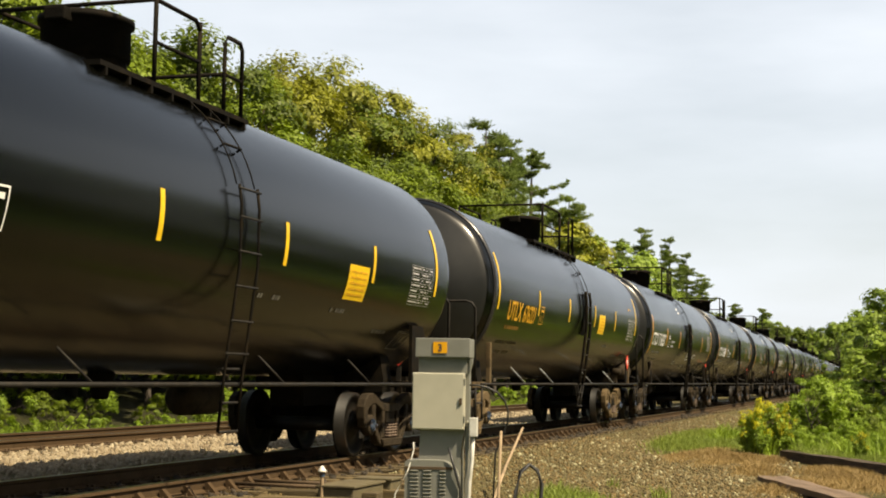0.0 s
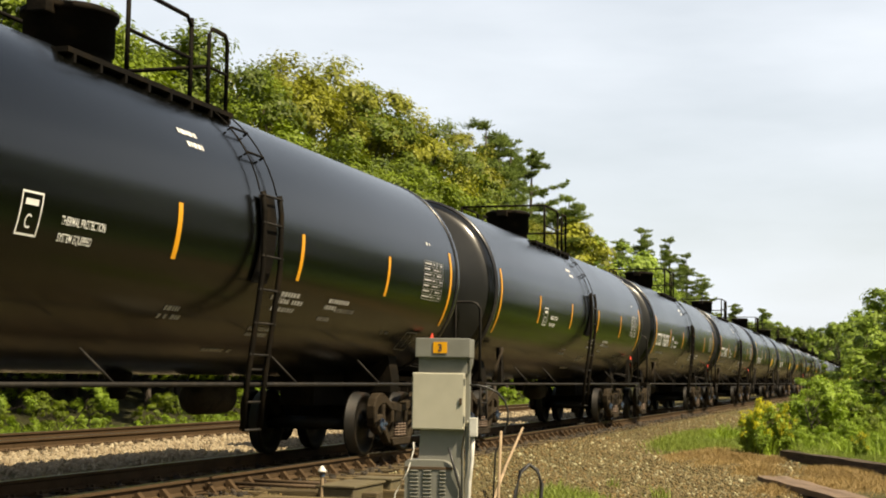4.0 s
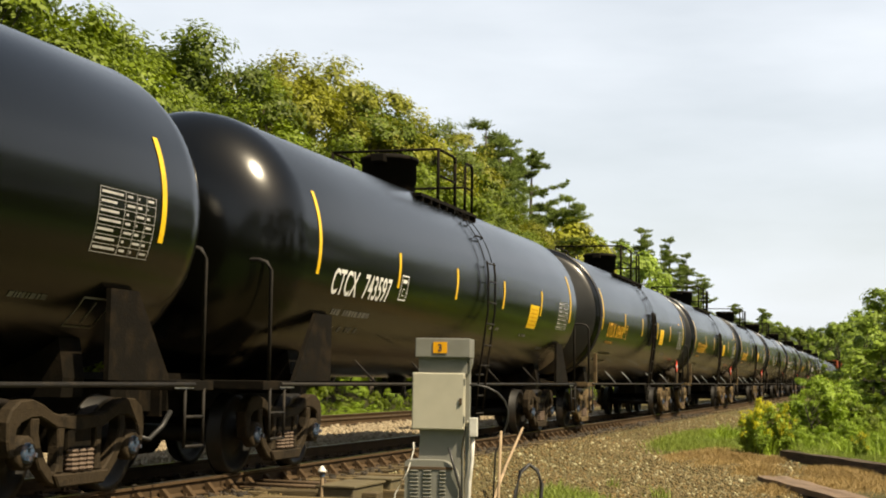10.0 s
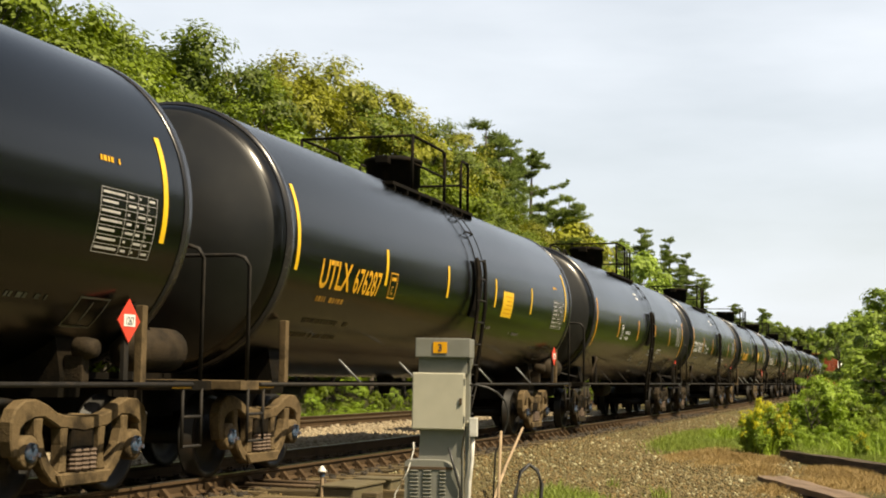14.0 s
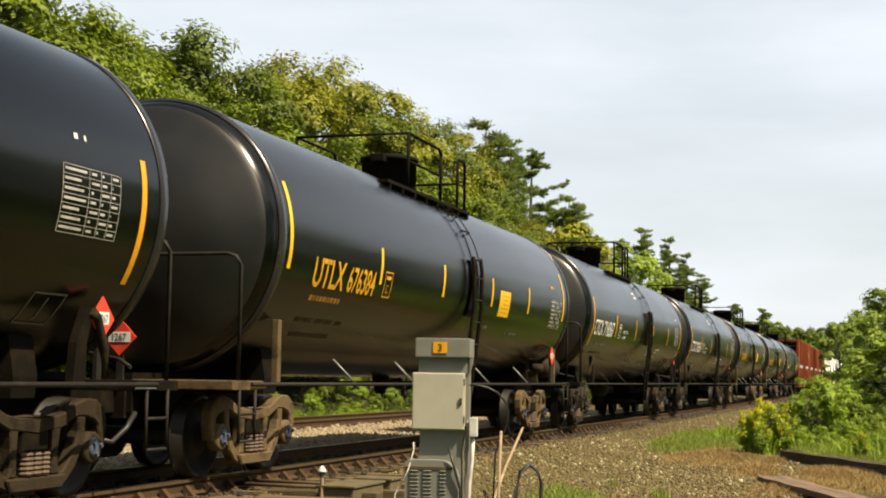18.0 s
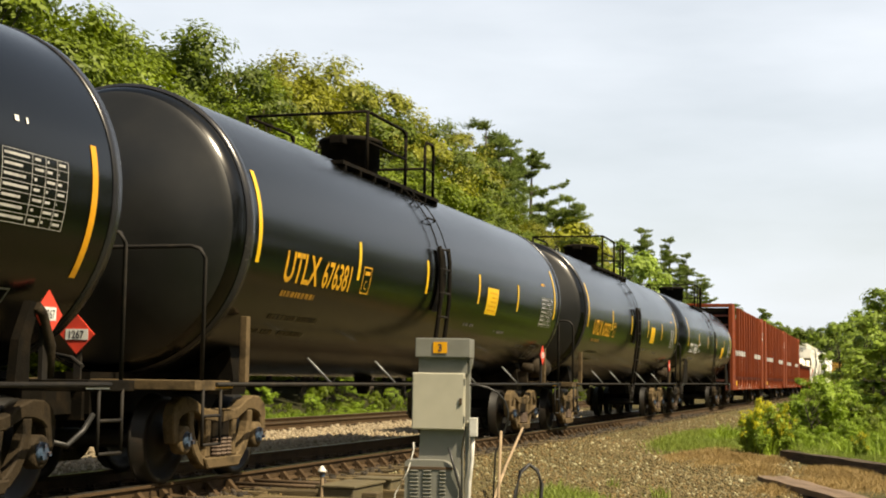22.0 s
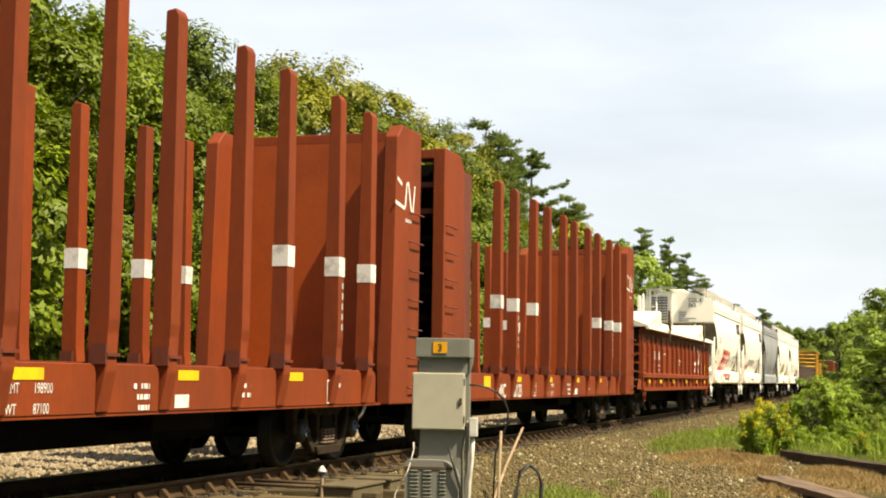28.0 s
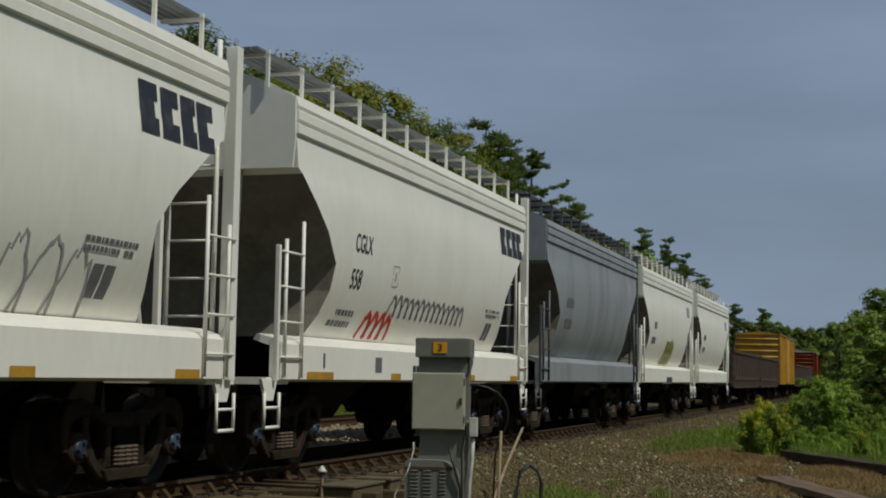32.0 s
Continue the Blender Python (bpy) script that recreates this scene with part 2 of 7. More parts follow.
def tube(bm, pts, r, seg=8):
    """A round bar along a line of points, with mitred bends."""
    pts = [Vector(p) for p in pts]
    rings = []
    for i, p in enumerate(pts):
        d = (pts[min(i + 1, len(pts) - 1)] - pts[max(i - 1, 0)]).normalized()
        u = d.cross(Vector((0, 0, 1)) if abs(d.z) < 0.9 else Vector((1, 0, 0))).normalized()
        w = d.cross(u)
        rings.append([bm.verts.new(p + r * (math.cos(2 * math.pi * k / seg) * u + math.sin(2 * math.pi * k / seg) * w)) for k in range(seg)])
    for a, b in zip(rings, rings[1:]):
        for k in range(seg):
            bm.faces.new((a[k], a[(k + 1) % seg], b[(k + 1) % seg], b[k])).smooth = True
    bm.faces.new(rings[0][::-1]), bm.faces.new(rings[-1])
    return bm


def lathe(bm, profile, axis="x", seg=24, centre=(0, 0, 0), smooth=True):
    """Turns (along, radius) pairs about an axis; ends with radius 0 close."""
    c = Vector(centre)
    rings = []
    for a, r in profile:
        if r <= 1e-6:
            v = {"x": (a, 0, 0), "y": (0, a, 0), "z": (0, 0, a)}[axis]
            rings.append([bm.verts.new(c + Vector(v))])
            continue
        ring = []
        for k in range(seg):
            q = 2 * math.pi * k / seg
            s, t = r * math.cos(q), r * math.sin(q)
            ring.append(bm.verts.new(c + Vector({"x": (a, s, t), "y": (s, a, t), "z": (s, t, a)}[axis])))
        rings.append(ring)
    for a, b in zip(rings, rings[1:]):
        for k in range(seg):
            f = [a[k % len(a)], a[(k + 1) % len(a)], b[(k + 1) % len(b)], b[k % len(b)]]
            f = list(dict.fromkeys(f))
            if len(f) > 2:
                bm.faces.new(f).smooth = smooth
    return bm


def part(name, bm, mat, parent=None, label="", smooth=None):
    me = bpy.data.meshes.new(name)
    bmesh.ops.recalc_face_normals(bm, faces=bm.faces)
    bm.to_mesh(me)
    bm.free()
    me.materials.append(mat)
    ob = new(name, me)
    if parent is not None:
        ob.parent = parent
    return tagged(ob, label) if label else ob


def from_arrays(name, verts, faces, mat, parent=None, smooth=False):
    """One mesh from numpy arrays of corners and equal-sided faces."""
    verts, faces = np.asarray(verts, np.float32), np.asarray(faces, np.int32)
    me = bpy.data.meshes.new(name)
    me.vertices.add(len(verts))
    me.vertices.foreach_set("co", verts.ravel())
    k = faces.shape[1]
    me.loops.add(faces.size)
    me.loops.foreach_set("vertex_index", faces.ravel())
    me.polygons.add(len(faces))
    me.polygons.foreach_set("loop_start", np.arange(0, faces.size, k, dtype=np.int32))
    me.polygons.foreach_set("loop_total", np.full(len(faces), k, np.int32))
    if smooth:
        me.polygons.foreach_set("use_smooth", np.ones(len(faces), bool))
    me.update(calc_edges=True)
    me.materials.append(mat)
    ob = new(name, me)
    if parent is not None:
        ob.parent = parent
    return ob


def B():
    return bmesh.new()


def root(name, label, category, group=""):
    ob = new(name)
    ob.empty_display_size = 0.3
    return tagged(ob, label, category, group)


# ---------- the way of the train ----------
LINE_Y = 7.99                        # centre of the main track; the rail heads are at z = 0


def gone(t):
    """Metres that the train has rolled after t seconds."""
    return 13.38 * t + 0.0105 * t * t

# ---------- ground ----------
SIDE_Y = 14.6                        # centre of the second track



def side_off(x, y):
    """Distance of a place from the centre of the second track, to its left."""
    return y - SIDE_Y


def ground_z(x, y):
    x, y = np.asarray(x, float), np.asarray(y, float)
    right = np.interp(y, [-60, -8, 3.6, 4.6, 6.3, 7.0], [-0.9, -0.62, -0.5, -0.46, -0.24, -0.21])
    so = side_off(x, y)
    left = np.interp(so, [1.5, 2.6, 4.5, 9, 14, 30], [-0.21, -0.4, -0.45, 0.45, 1.5, 2.4])
    z = np.where(y < 7.5, right, np.where(so > 1.4, left, -0.21))
    far = np.hypot(x, y)
    return z + 0.02 * np.sin(x * 1.7 + 0.6 * y) * np.cos(y * 1.3) * (y < 5.5) - np.clip(far - 900, 0, 1e9) * 0.0004


def axis_steps(near0, near1, step, far):
    mid = np.arange(near0, near1, step)
    grow = step * 1.25 ** np.arange(1, 60)
    up = near1 + np.cumsum(grow)
    down = near0 - np.cumsum(grow)
    return np.concatenate([down[down > -far][::-1], mid, up[up < far]])


def make_ground():
    xs, ys = axis_steps(6, 70, 0.4, 2600), axis_steps(-6, 26, 0.25, 2600)
    X, Y = np.meshgrid(xs, ys, indexing="ij")
    V = np.stack([X, Y, ground_z(X, Y)], -1).reshape(-1, 3)
    i = np.arange(len(xs) - 1)[:, None] * len(ys) + np.arange(len(ys) - 1)[None]
    F = np.stack([i, i + len(ys), i + len(ys) + 1, i + 1], -1).reshape(-1, 4)
    m = bpy.data.materials.new("gravel_and_soil")
    m.use_nodes = True
    n, l = m.node_tree.nodes, m.node_tree.links
    b = n["Principled BSDF"]
    b.inputs["Roughness"].default_value = 0.95
    b.inputs["Specular IOR Level"].default_value = 0.2
    co = n.new("ShaderNodeTexCoord")
    vor, ns, nb = n.new("ShaderNodeTexVoronoi"), n.new("ShaderNodeTexNoise"), n.new("ShaderNodeTexNoise")
    vor.inputs["Scale"].default_value = 34
    ns.inputs["Scale"].default_value, ns.inputs["Detail"].default_value = 0.45, 6
    nb.inputs["Scale"].default_value, nb.inputs["Detail"].default_value = 3.0, 6
    for q in (vor, ns, nb):
        l.new(co.outputs["Object"], q.inputs["Vector"])
    stones, sep = n.new("ShaderNodeValToRGB"), n.new("ShaderNodeSeparateColor")
    l.new(vor.outputs["Color"], sep.inputs[0])
    l.new(sep.outputs[0], stones.inputs[0])
    e = stones.color_ramp.elements
    e[0].color, e[1].color = (0.058, 0.047, 0.020, 1), (0.187, 0.158, 0.076, 1)
    soil, mixs = n.new("ShaderNodeMixRGB"), n.new("ShaderNodeMixRGB")
    soil.inputs[1].default_value, soil.inputs[2].default_value = (0.105, 0.076, 0.033, 1), (0.08, 0.072, 0.024, 1)
    l.new(nb.outputs["Fac"], soil.inputs[0])
    rp = n.new("ShaderNodeValToRGB")
    rp.color_ramp.elements[0].position, rp.color_ramp.elements[1].position = 0.42, 0.62
    l.new(ns.outputs["Fac"], rp.inputs[0])
    mixs.inputs[0].default_value = 0.35
    l.new(rp.outputs[0], mixs.inputs[0])
    l.new(stones.outputs[0], mixs.inputs[1])
    l.new(soil.outputs[0], mixs.inputs[2])
    # grassy away from the tracks
    sx, g1, g2, mx, gm = n.new("ShaderNodeSeparateXYZ"), n.new("ShaderNodeMapRange"), n.new("ShaderNodeMapRange"), n.new("ShaderNodeMath"), n.new("ShaderNodeMixRGB")
    l.new(co.outputs["Object"], sx.inputs[0])
    l.new(sx.outputs["Y"], g1.inputs["Value"])
    g1.inputs["From Min"].default_value, g1.inputs["From Max"].default_value = 1.5, -3.0
    l.new(sx.outputs["Y"], g2.inputs["Value"])
    g2.inputs["From Min"].default_value, g2.inputs["From Max"].default_value = 17.6, 19.2
    mx.operation = "MAXIMUM"
    l.new(g1.outputs[0], mx.inputs[0])
    l.new(g2.outputs[0], mx.inputs[1])
    added_lawn_x, added_lawn_y, added_lawn, mx2 = n.new("ShaderNodeMapRange"), n.new("ShaderNodeMapRange"), n.new("ShaderNodeMath"), n.new("ShaderNodeMath")
    l.new(sx.outputs["X"], added_lawn_x.inputs["Value"])             # unseen grass added beside the camera to green the tanks' reflections
    added_lawn_x.inputs["From Min"].default_value, added_lawn_x.inputs["From Max"].default_value = 11.5, 9.0
    l.new(sx.outputs["Y"], added_lawn_y.inputs["Value"])
    added_lawn_y.inputs["From Min"].default_value, added_lawn_y.inputs["From Max"].default_value = 6.7, 5.9
    added_lawn.operation = "MULTIPLY"
    l.new(added_lawn_x.outputs[0], added_lawn.inputs[0])
    l.new(added_lawn_y.outputs[0], added_lawn.inputs[1])
    mx2.operation = "MAXIMUM"
    l.new(mx.outputs[0], mx2.inputs[0])
    l.new(added_lawn.outputs[0], mx2.inputs[1])
    l.new(mx2.outputs[0], gm.inputs[0])
    l.new(mixs.outputs[0], gm.inputs[1])
    gcol = n.new("ShaderNodeMixRGB")               # leaf litter darkened with the wood's shade, grass on the open side
    gcol.inputs[1].default_value, gcol.inputs[2].default_value = (0.03, 0.03, 0.011, 1), (0.045, 0.085, 0.013, 1)
    open_side = n.new("ShaderNodeMath")
    open_side.operation = "MAXIMUM"
    l.new(g1.outputs[0], open_side.inputs[0])
    l.new(added_lawn.outputs[0], open_side.inputs[1])
    l.new(open_side.outputs[0], gcol.inputs[0])
    l.new(gcol.outputs[0], gm.inputs[2])
    bed, bed_edge, bed_shade = n.new("ShaderNodeMath"), n.new("ShaderNodeMapRange"), n.new("ShaderNodeMixRGB")
    bed.operation, bed.inputs[1].default_value = "SUBTRACT", LINE_Y          # the train's shade, painted into the ground along the main track
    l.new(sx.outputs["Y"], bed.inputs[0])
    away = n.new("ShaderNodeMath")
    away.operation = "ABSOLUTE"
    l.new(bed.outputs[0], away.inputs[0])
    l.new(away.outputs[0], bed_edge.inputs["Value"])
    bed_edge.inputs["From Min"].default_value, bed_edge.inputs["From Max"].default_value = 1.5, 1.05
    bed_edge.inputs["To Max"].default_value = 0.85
    l.new(bed_edge.outputs[0], bed_shade.inputs[0])
    l.new(gm.outputs[0], bed_shade.inputs[1])
    bed_shade.inputs[2].default_value = (0.022, 0.017, 0.010, 1)
    l.new(bed_shade.outputs[0], b.inputs["Base Color"])
    bp = n.new("ShaderNodeBump")
    bp.inputs["Strength"].default_value, bp.inputs["Distance"].default_value = 0.9, 0.04
    l.new(vor.outputs["Distance"], bp.inputs["Height"])
    l.new(bp.outputs[0], b.inputs["Normal"])
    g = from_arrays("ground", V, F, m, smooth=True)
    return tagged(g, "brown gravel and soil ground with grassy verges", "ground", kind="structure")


make_ground()


# ---------- tracks ----------
def rail_profile():
    half = [(0.036, 0.0), (0.038, -0.03), (0.012, -0.045), (0.010, -0.13), (0.07, -0.155), (0.07, -0.17)]
    return [(-y, z) for y, z in half] + [(y, z) for y, z in half[::-1]]


TIE_TOP = -0.185


def make_rail(parent, y, x0, x1):
    bm = B()
    prism(bm, rail_profile(), "x", x0, x1)
    ob = part("rail", bm, M_RAIL, parent, "rust-brown steel rail with a polished head")
    ob.location.y = y
    bm = B()
    box(bm, x0, x1, -0.034, 0.034, 0.0, 0.004)
    top = part("railhead", bm, M_RAILTOP, ob, "polished running surface")
    return ob


def tie_mesh(seed, length=2.6):
    rnd = random.Random(seed)
    bm = B()
    box(bm, -0.115, 0.115, -length / 2, length / 2, TIE_TOP - 0.17, TIE_TOP, 0.012)
    for v in bm.verts:
        v.co += Vector((rnd.uniform(-1, 1), rnd.uniform(-2, 2), rnd.uniform(-1, 0.4))) * 0.008
    me = bpy.data.meshes.new("tie")
    bm.to_mesh(me)
    bm.free()
    me.materials.append(M_TIE)
    return me


TIE_MESHES = [tie_mesh(k) for k in range(5)]


def make_track(name, label, m, near, far0, far1, rails):
    tr = tagged(new(name), label, "railway track", kind="structure")
    tr.matrix_world = m
    for y in rails:
        make_rail(tr, y, far0, far1)
    rnd = random.Random(len(name))
    for k in range(int((near[1] - near[0]) / 0.52)):
        t = new("tie", TIE_MESHES[rnd.randrange(5)])
        t.parent = tr
        t.location = (near[0] + 0.52 * k + rnd.uniform(-0.03, 0.03), rnd.uniform(-0.05, 0.05), rnd.uniform(-0.01, 0.012))
        t.rotation_euler.z = rnd.uniform(-0.015, 0.015)
    bm = B()
    for k in range(int((far1 - near[1]) / 0.52)):
        x = near[1] + 0.52 * k
        box(bm, x, x + 0.23, -1.3, 1.3, TIE_TOP - 0.1, TIE_TOP)
    tagged(part("tie_row", bm, M_TIE, tr), kind="stuff")
    bm = B()
    for k in range(int((near[1] - near[0]) / 0.52)):
        x = near[0] + 0.52 * k
        for y in rails:
            box(bm, x - 0.09, x + 0.09, y - 0.19, y + 0.19, TIE_TOP, TIE_TOP + 0.018)
            for s in (-1, 1):
                box(bm, x - 0.06, x - 0.03, y + s * 0.08 - 0.015, y + s * 0.08 + 0.015, TIE_TOP, TIE_TOP + 0.05)
                box(bm, x + 0.03, x + 0.06, y + s * 0.09 - 0.015, y + s * 0.09 + 0.015, TIE_TOP, TIE_TOP + 0.05)
    tagged(part("tie_plate", bm, M_STEELRUST, tr), kind="stuff")
    for k in range(58 if name == "main_track" else 0):
        x = near[0] + 0.52 * k + 7.8
        bm = B()
        y = rails[0] - 0.04
        prism(bm, [(y, -0.06), (y - 0.03, -0.055), (y - 0.12, -0.15), (y - 0.13, -0.165), (y, -0.165)], "x", x - 0.04, x + 0.04)
        part("rail_brace", bm, M_RAIL, tr)
    return tr


make_track("main_track", "rusty main line track on wooden ties in ballast", pose(0, LINE_Y, 0), (3, 90), -60, 700, (-0.7525, 0.7525))
make_track("second_track", "rusty second track beyond the train", pose(0, SIDE_Y, 0),
           (12, 85), -30, 420, (-0.7525, 0.7525))


# ---------- trees ----------
def leaf_cards(rng, centres, radii, per, size, flat=1.0, long=1.0, spiky=False, outs=None):
    """Little leaf blades scattered through clumps; returns corners and quads."""
    n = len(centres) * per
    c = np.repeat(centres, per, 0)
    r = np.repeat(radii, per)[:, None]
    d = rng.normal(size=(n, 3))
    d /= np.linalg.norm(d, axis=1)[:, None]
    p = c + d * r * rng.uniform(0.35, 1.05, (n, 1)) * np.array([1, 1, flat])
    up = d * 1.0 + rng.normal(size=(n, 3)) * 0.36 + np.array([0, 0, 0.45])
    if outs is not None:             # leaves turn with their bough
        up = d * 0.55 + np.repeat(outs, per, 0) * 0.9 + rng.normal(size=(n, 3)) * 0.3 + np.array([0, 0, 0.25])
    up /= np.linalg.norm(up, axis=1)[:, None]
    a = np.cross(up, rng.normal(size=(n, 3)))
    a /= np.linalg.norm(a, axis=1)[:, None]
    if spiky:                        # needles point out of their tuft
        a = d * np.array([1, 1, 0.6]) + np.array([0, 0, 0.5]) + rng.normal(size=(n, 3)) * 0.3
        a /= np.linalg.norm(a, axis=1)[:, None]
        up = np.cross(a, rng.normal(size=(n, 3)))
        up /= np.linalg.norm(up, axis=1)[:, None]
    b = np.cross(up, a) * (0.5 if spiky else 1.0)
    s = (size * rng.uniform(0.6, 1.35, n))[:, None]
    q = np.stack([p - a * s * long, p - b * s * 0.55, p + a * s * long, p + b * s * 0.55], 1) + up[:, None] * 0
    q[:, 0] += up * s * 0.15
    return q.reshape(-1, 3), np.arange(n * 4).reshape(-1, 4)


def broad_tree(name, label, seed, height, spread, leaf, clumps=440, per=62, size=0.12, base=0.12):
    rng, rnd = np.random.default_rng(seed), random.Random(seed)
    tree = root(name, label, "tree", "trees of the wood")
    bm = B()
    bend = [(0, 0, -0.4)] + [(rnd.uniform(-0.25, 0.25) * k, rnd.uniform(-0.25, 0.25) * k, height * 0.2 * k) for k in range(1, 5)]
    for (a, b), (r0, r1) in zip(zip(bend, bend[1:]), ((0.26, 0.21), (0.21, 0.16), (0.16, 0.11), (0.11, 0.05))):
        bmesh_cone(bm, a, b, r0 * height / 14, r1 * height / 14)
    part("trunk", bm, M_BARK, tree)
    bm = B()
    cs, rs, outs = [], [], []
    tries = 0
    while len(cs) < clumps and tries < 4000:
        tries += 1
        h = rnd.uniform(base, 0.94)
        ang = rnd.uniform(0, 2 * math.pi)
        wide = spread * math.sin(math.pi * min(1, max(0.06, (h - base * 0.6) / (1.06 - base * 0.6))) ** 0.8) ** 0.7
        wide *= 1 + 0.25 * math.sin(3 * ang + seed) + 0.15 * math.sin(7 * h * 3 + 2 * ang)
        rad = wide * math.sqrt(rnd.uniform(0.3, 1.0))
        lobe = Vector((rad * math.cos(ang), rad * math.sin(ang), height * h))
        if noise.noise(lobe * 0.35 + Vector((seed, 0, 0))) < -0.42:
            continue
        size_l = rnd.uniform(0.6, 1.2) * spread * 0.25
        away = Vector((math.cos(ang) * rad / spread, math.sin(ang) * rad / spread, 0.35 + 1.1 * (h - 0.45)))
        away.normalize()
        for q in range(8):
            d = Vector([rnd.gauss(0, 1) for _ in range(3)]).normalized()
            d = (d + 0.75 * away + Vector((0, 0, 0.25))).normalized()
            cs.append(tuple(lobe + d * size_l * rnd.uniform(0.75, 1.05)))
            rs.append(size_l * rnd.uniform(0.42, 0.72))
            outs.append(tuple(0.75 * d + 0.35 * away))
        if rnd.random() < 0.8:
            z0 = max(height * base * 0.7, lobe.z * rnd.uniform(0.5, 0.72))
            bmesh_cone(bm, (0, 0, z0), tuple(lobe), 0.07 * height / 14, 0.02 * height / 14)
    tagged(part("limb_set", bm, M_BARK, tree), kind="stuff")
    v, f = leaf_cards(rng, np.array(cs), np.array(rs), per, size, 0.8, outs=np.array(outs))
    from_arrays("crown", v, f, leaf, tree)
    return tree


def bmesh_cone(bm, a, b, r0, r1, seg=7):
    a, b = Vector(a), Vector(b)
    d = (b - a).normalized()
    u = d.cross(Vector((0, 0, 1)) if abs(d.z) < 0.9 else Vector((1, 0, 0))).normalized()
    w = d.cross(u)
    R = [[bm.verts.new(p + r * (math.cos(2 * math.pi * k / seg) * u + math.sin(2 * math.pi * k / seg) * w)) for k in range(seg)] for p, r in ((a, r0), (b, r1))]
    for k in range(seg):
        bm.faces.new((R[0][k], R[0][(k + 1) % seg], R[1][(k + 1) % seg], R[1][k])).smooth = True
    bm.faces.new(R[1])


def pine_tree(name, label, seed, height, spread, bare=0.3, gaps=0.25, full=1.0, cone=False):
    """A white pine: straight trunk, level limbs in tiers with upswept needle plumes, an open ragged outline."""
    rng, rnd = np.random.default_rng(seed), random.Random(seed)
    tree = root(name, label, "tree", "trees of the wood")
    bm = B()
    bmesh_cone(bm, (0, 0, -0.4), (0.2, 0.1, height * 0.6), 0.3, 0.17)
    bmesh_cone(bm, (0.2, 0.1, height * 0.6), (0.1, 0.2, height * 0.98), 0.17, 0.03)
    part("trunk", bm, M_BARK, tree)
    bm = B()
    cs, rs = [], []
    h = bare
    while h < 0.99:
        for q in range(rnd.randint(3, 5)):
            if rnd.random() < gaps:
                continue
            ang = rnd.uniform(0, 2 * math.pi)
            reach = spread * (1.05 - h) ** 0.6 * rnd.uniform(0.5, 1.25) * (0.75 + 0.5 * (h > 0.45))
            if cone:                 # longer limbs lower down, a narrow top
                reach = spread * (0.3 + 1.35 * (1.0 - h)) * rnd.uniform(0.4, 1.1)
            rise = rnd.uniform(-0.02, 0.28) * reach
            z = h * height
            tip = (reach * math.cos(ang), reach * math.sin(ang), z + rise)
            bmesh_cone(bm, (0.1, 0.1, z), tip, 0.05, 0.012, 5)
            for s in np.arange(0.25, 1.05, 0.34 / max(reach, 0.6)):
                for _ in range(2):
                    w = 0.16 + 0.3 * s
                    cs.append((tip[0] * s + rnd.uniform(-w, w), tip[1] * s + rnd.uniform(-w, w), z + rise * s * s + rnd.uniform(-0.1, 0.28)))
                    rs.append(rnd.uniform(0.22, 0.5) * min(full, 1.0))
        h += rnd.uniform(0.022, 0.055) / full
    tagged(part("limb_set", bm, M_BARK, tree), kind="stuff")
    v, f = leaf_cards(rng, np.array(cs), np.array(rs), 46, 0.10, 0.45, 2.0, True)
    from_arrays("crown", v, f, M_NEEDLE, tree)
    return tree


def place(src, x, y, turn=0.0, size=1.0, tall=1.0, dz=0.0):
    m = pose(x, y, float(ground_z(x, y)) + dz, 0, 0, turn) @ Matrix.Diagonal((size, size, size * tall, 1))
    return copy_thing(src, m)


def settle_first(src, x, y, turn=0.0, size=1.0):
    src.matrix_world = pose(x, y, float(ground_z(x, y)), 0, 0, turn) @ Matrix.Diagonal((size, size, size, 1))


BROAD = [broad_tree("broadleaf_tree", "tall leafy tree with fresh green spring foliage", 3, 13.5, 4.6, M_LEAF_A),
         broad_tree("broadleaf_tree", "tall leafy tree with deep green foliage", 8, 14.5, 4.8, M_LEAF_B),
         broad_tree("broadleaf_tree", "tall tree with olive and brownish spring leaves", 15, 15.0, 4.6, M_LEAF_C),
         broad_tree("broadleaf_tree", "leafy tree with dense green foliage", 21, 12.5, 4.2, M_LEAF_A),
         broad_tree("broadleaf_tree", "round-headed tree with deep green leaves", 34, 14.0, 5.2, M_LEAF_B)]
PINES = [pine_tree("pine_tree", "tall white pine with an open ragged crown", 5, 19.0, 5.8, 0.2, 0.12, 0.72, True),
         pine_tree("pine_tree", "white pine with level limbs and green needles", 11, 17.0, 4.0, 0.12, 0.10, 1.0, True),
         pine_tree("pine_tree", "thin flat-topped pine with bare lower trunk", 17, 16.0, 3.6, 0.55, 0.3)]
BUSH = [broad_tree("shrub", "bright green leafy shrub at the edge of the wood", 41, 3.4, 2.0, M_SHRUB, 150, 34, 0.08, 0.03),
        broad_tree("shrub", "green leafy shrub at the edge of the wood", 44, 2.8, 1.8, M_LEAF_A, 150, 34, 0.08, 0.03)]
EDGE = broad_tree("broadleaf_tree", "low leafy tree at the shady edge of the wood", 71, 8.0, 3.6, M_LEAF_A, 240, 40, 0.13, 0.16)
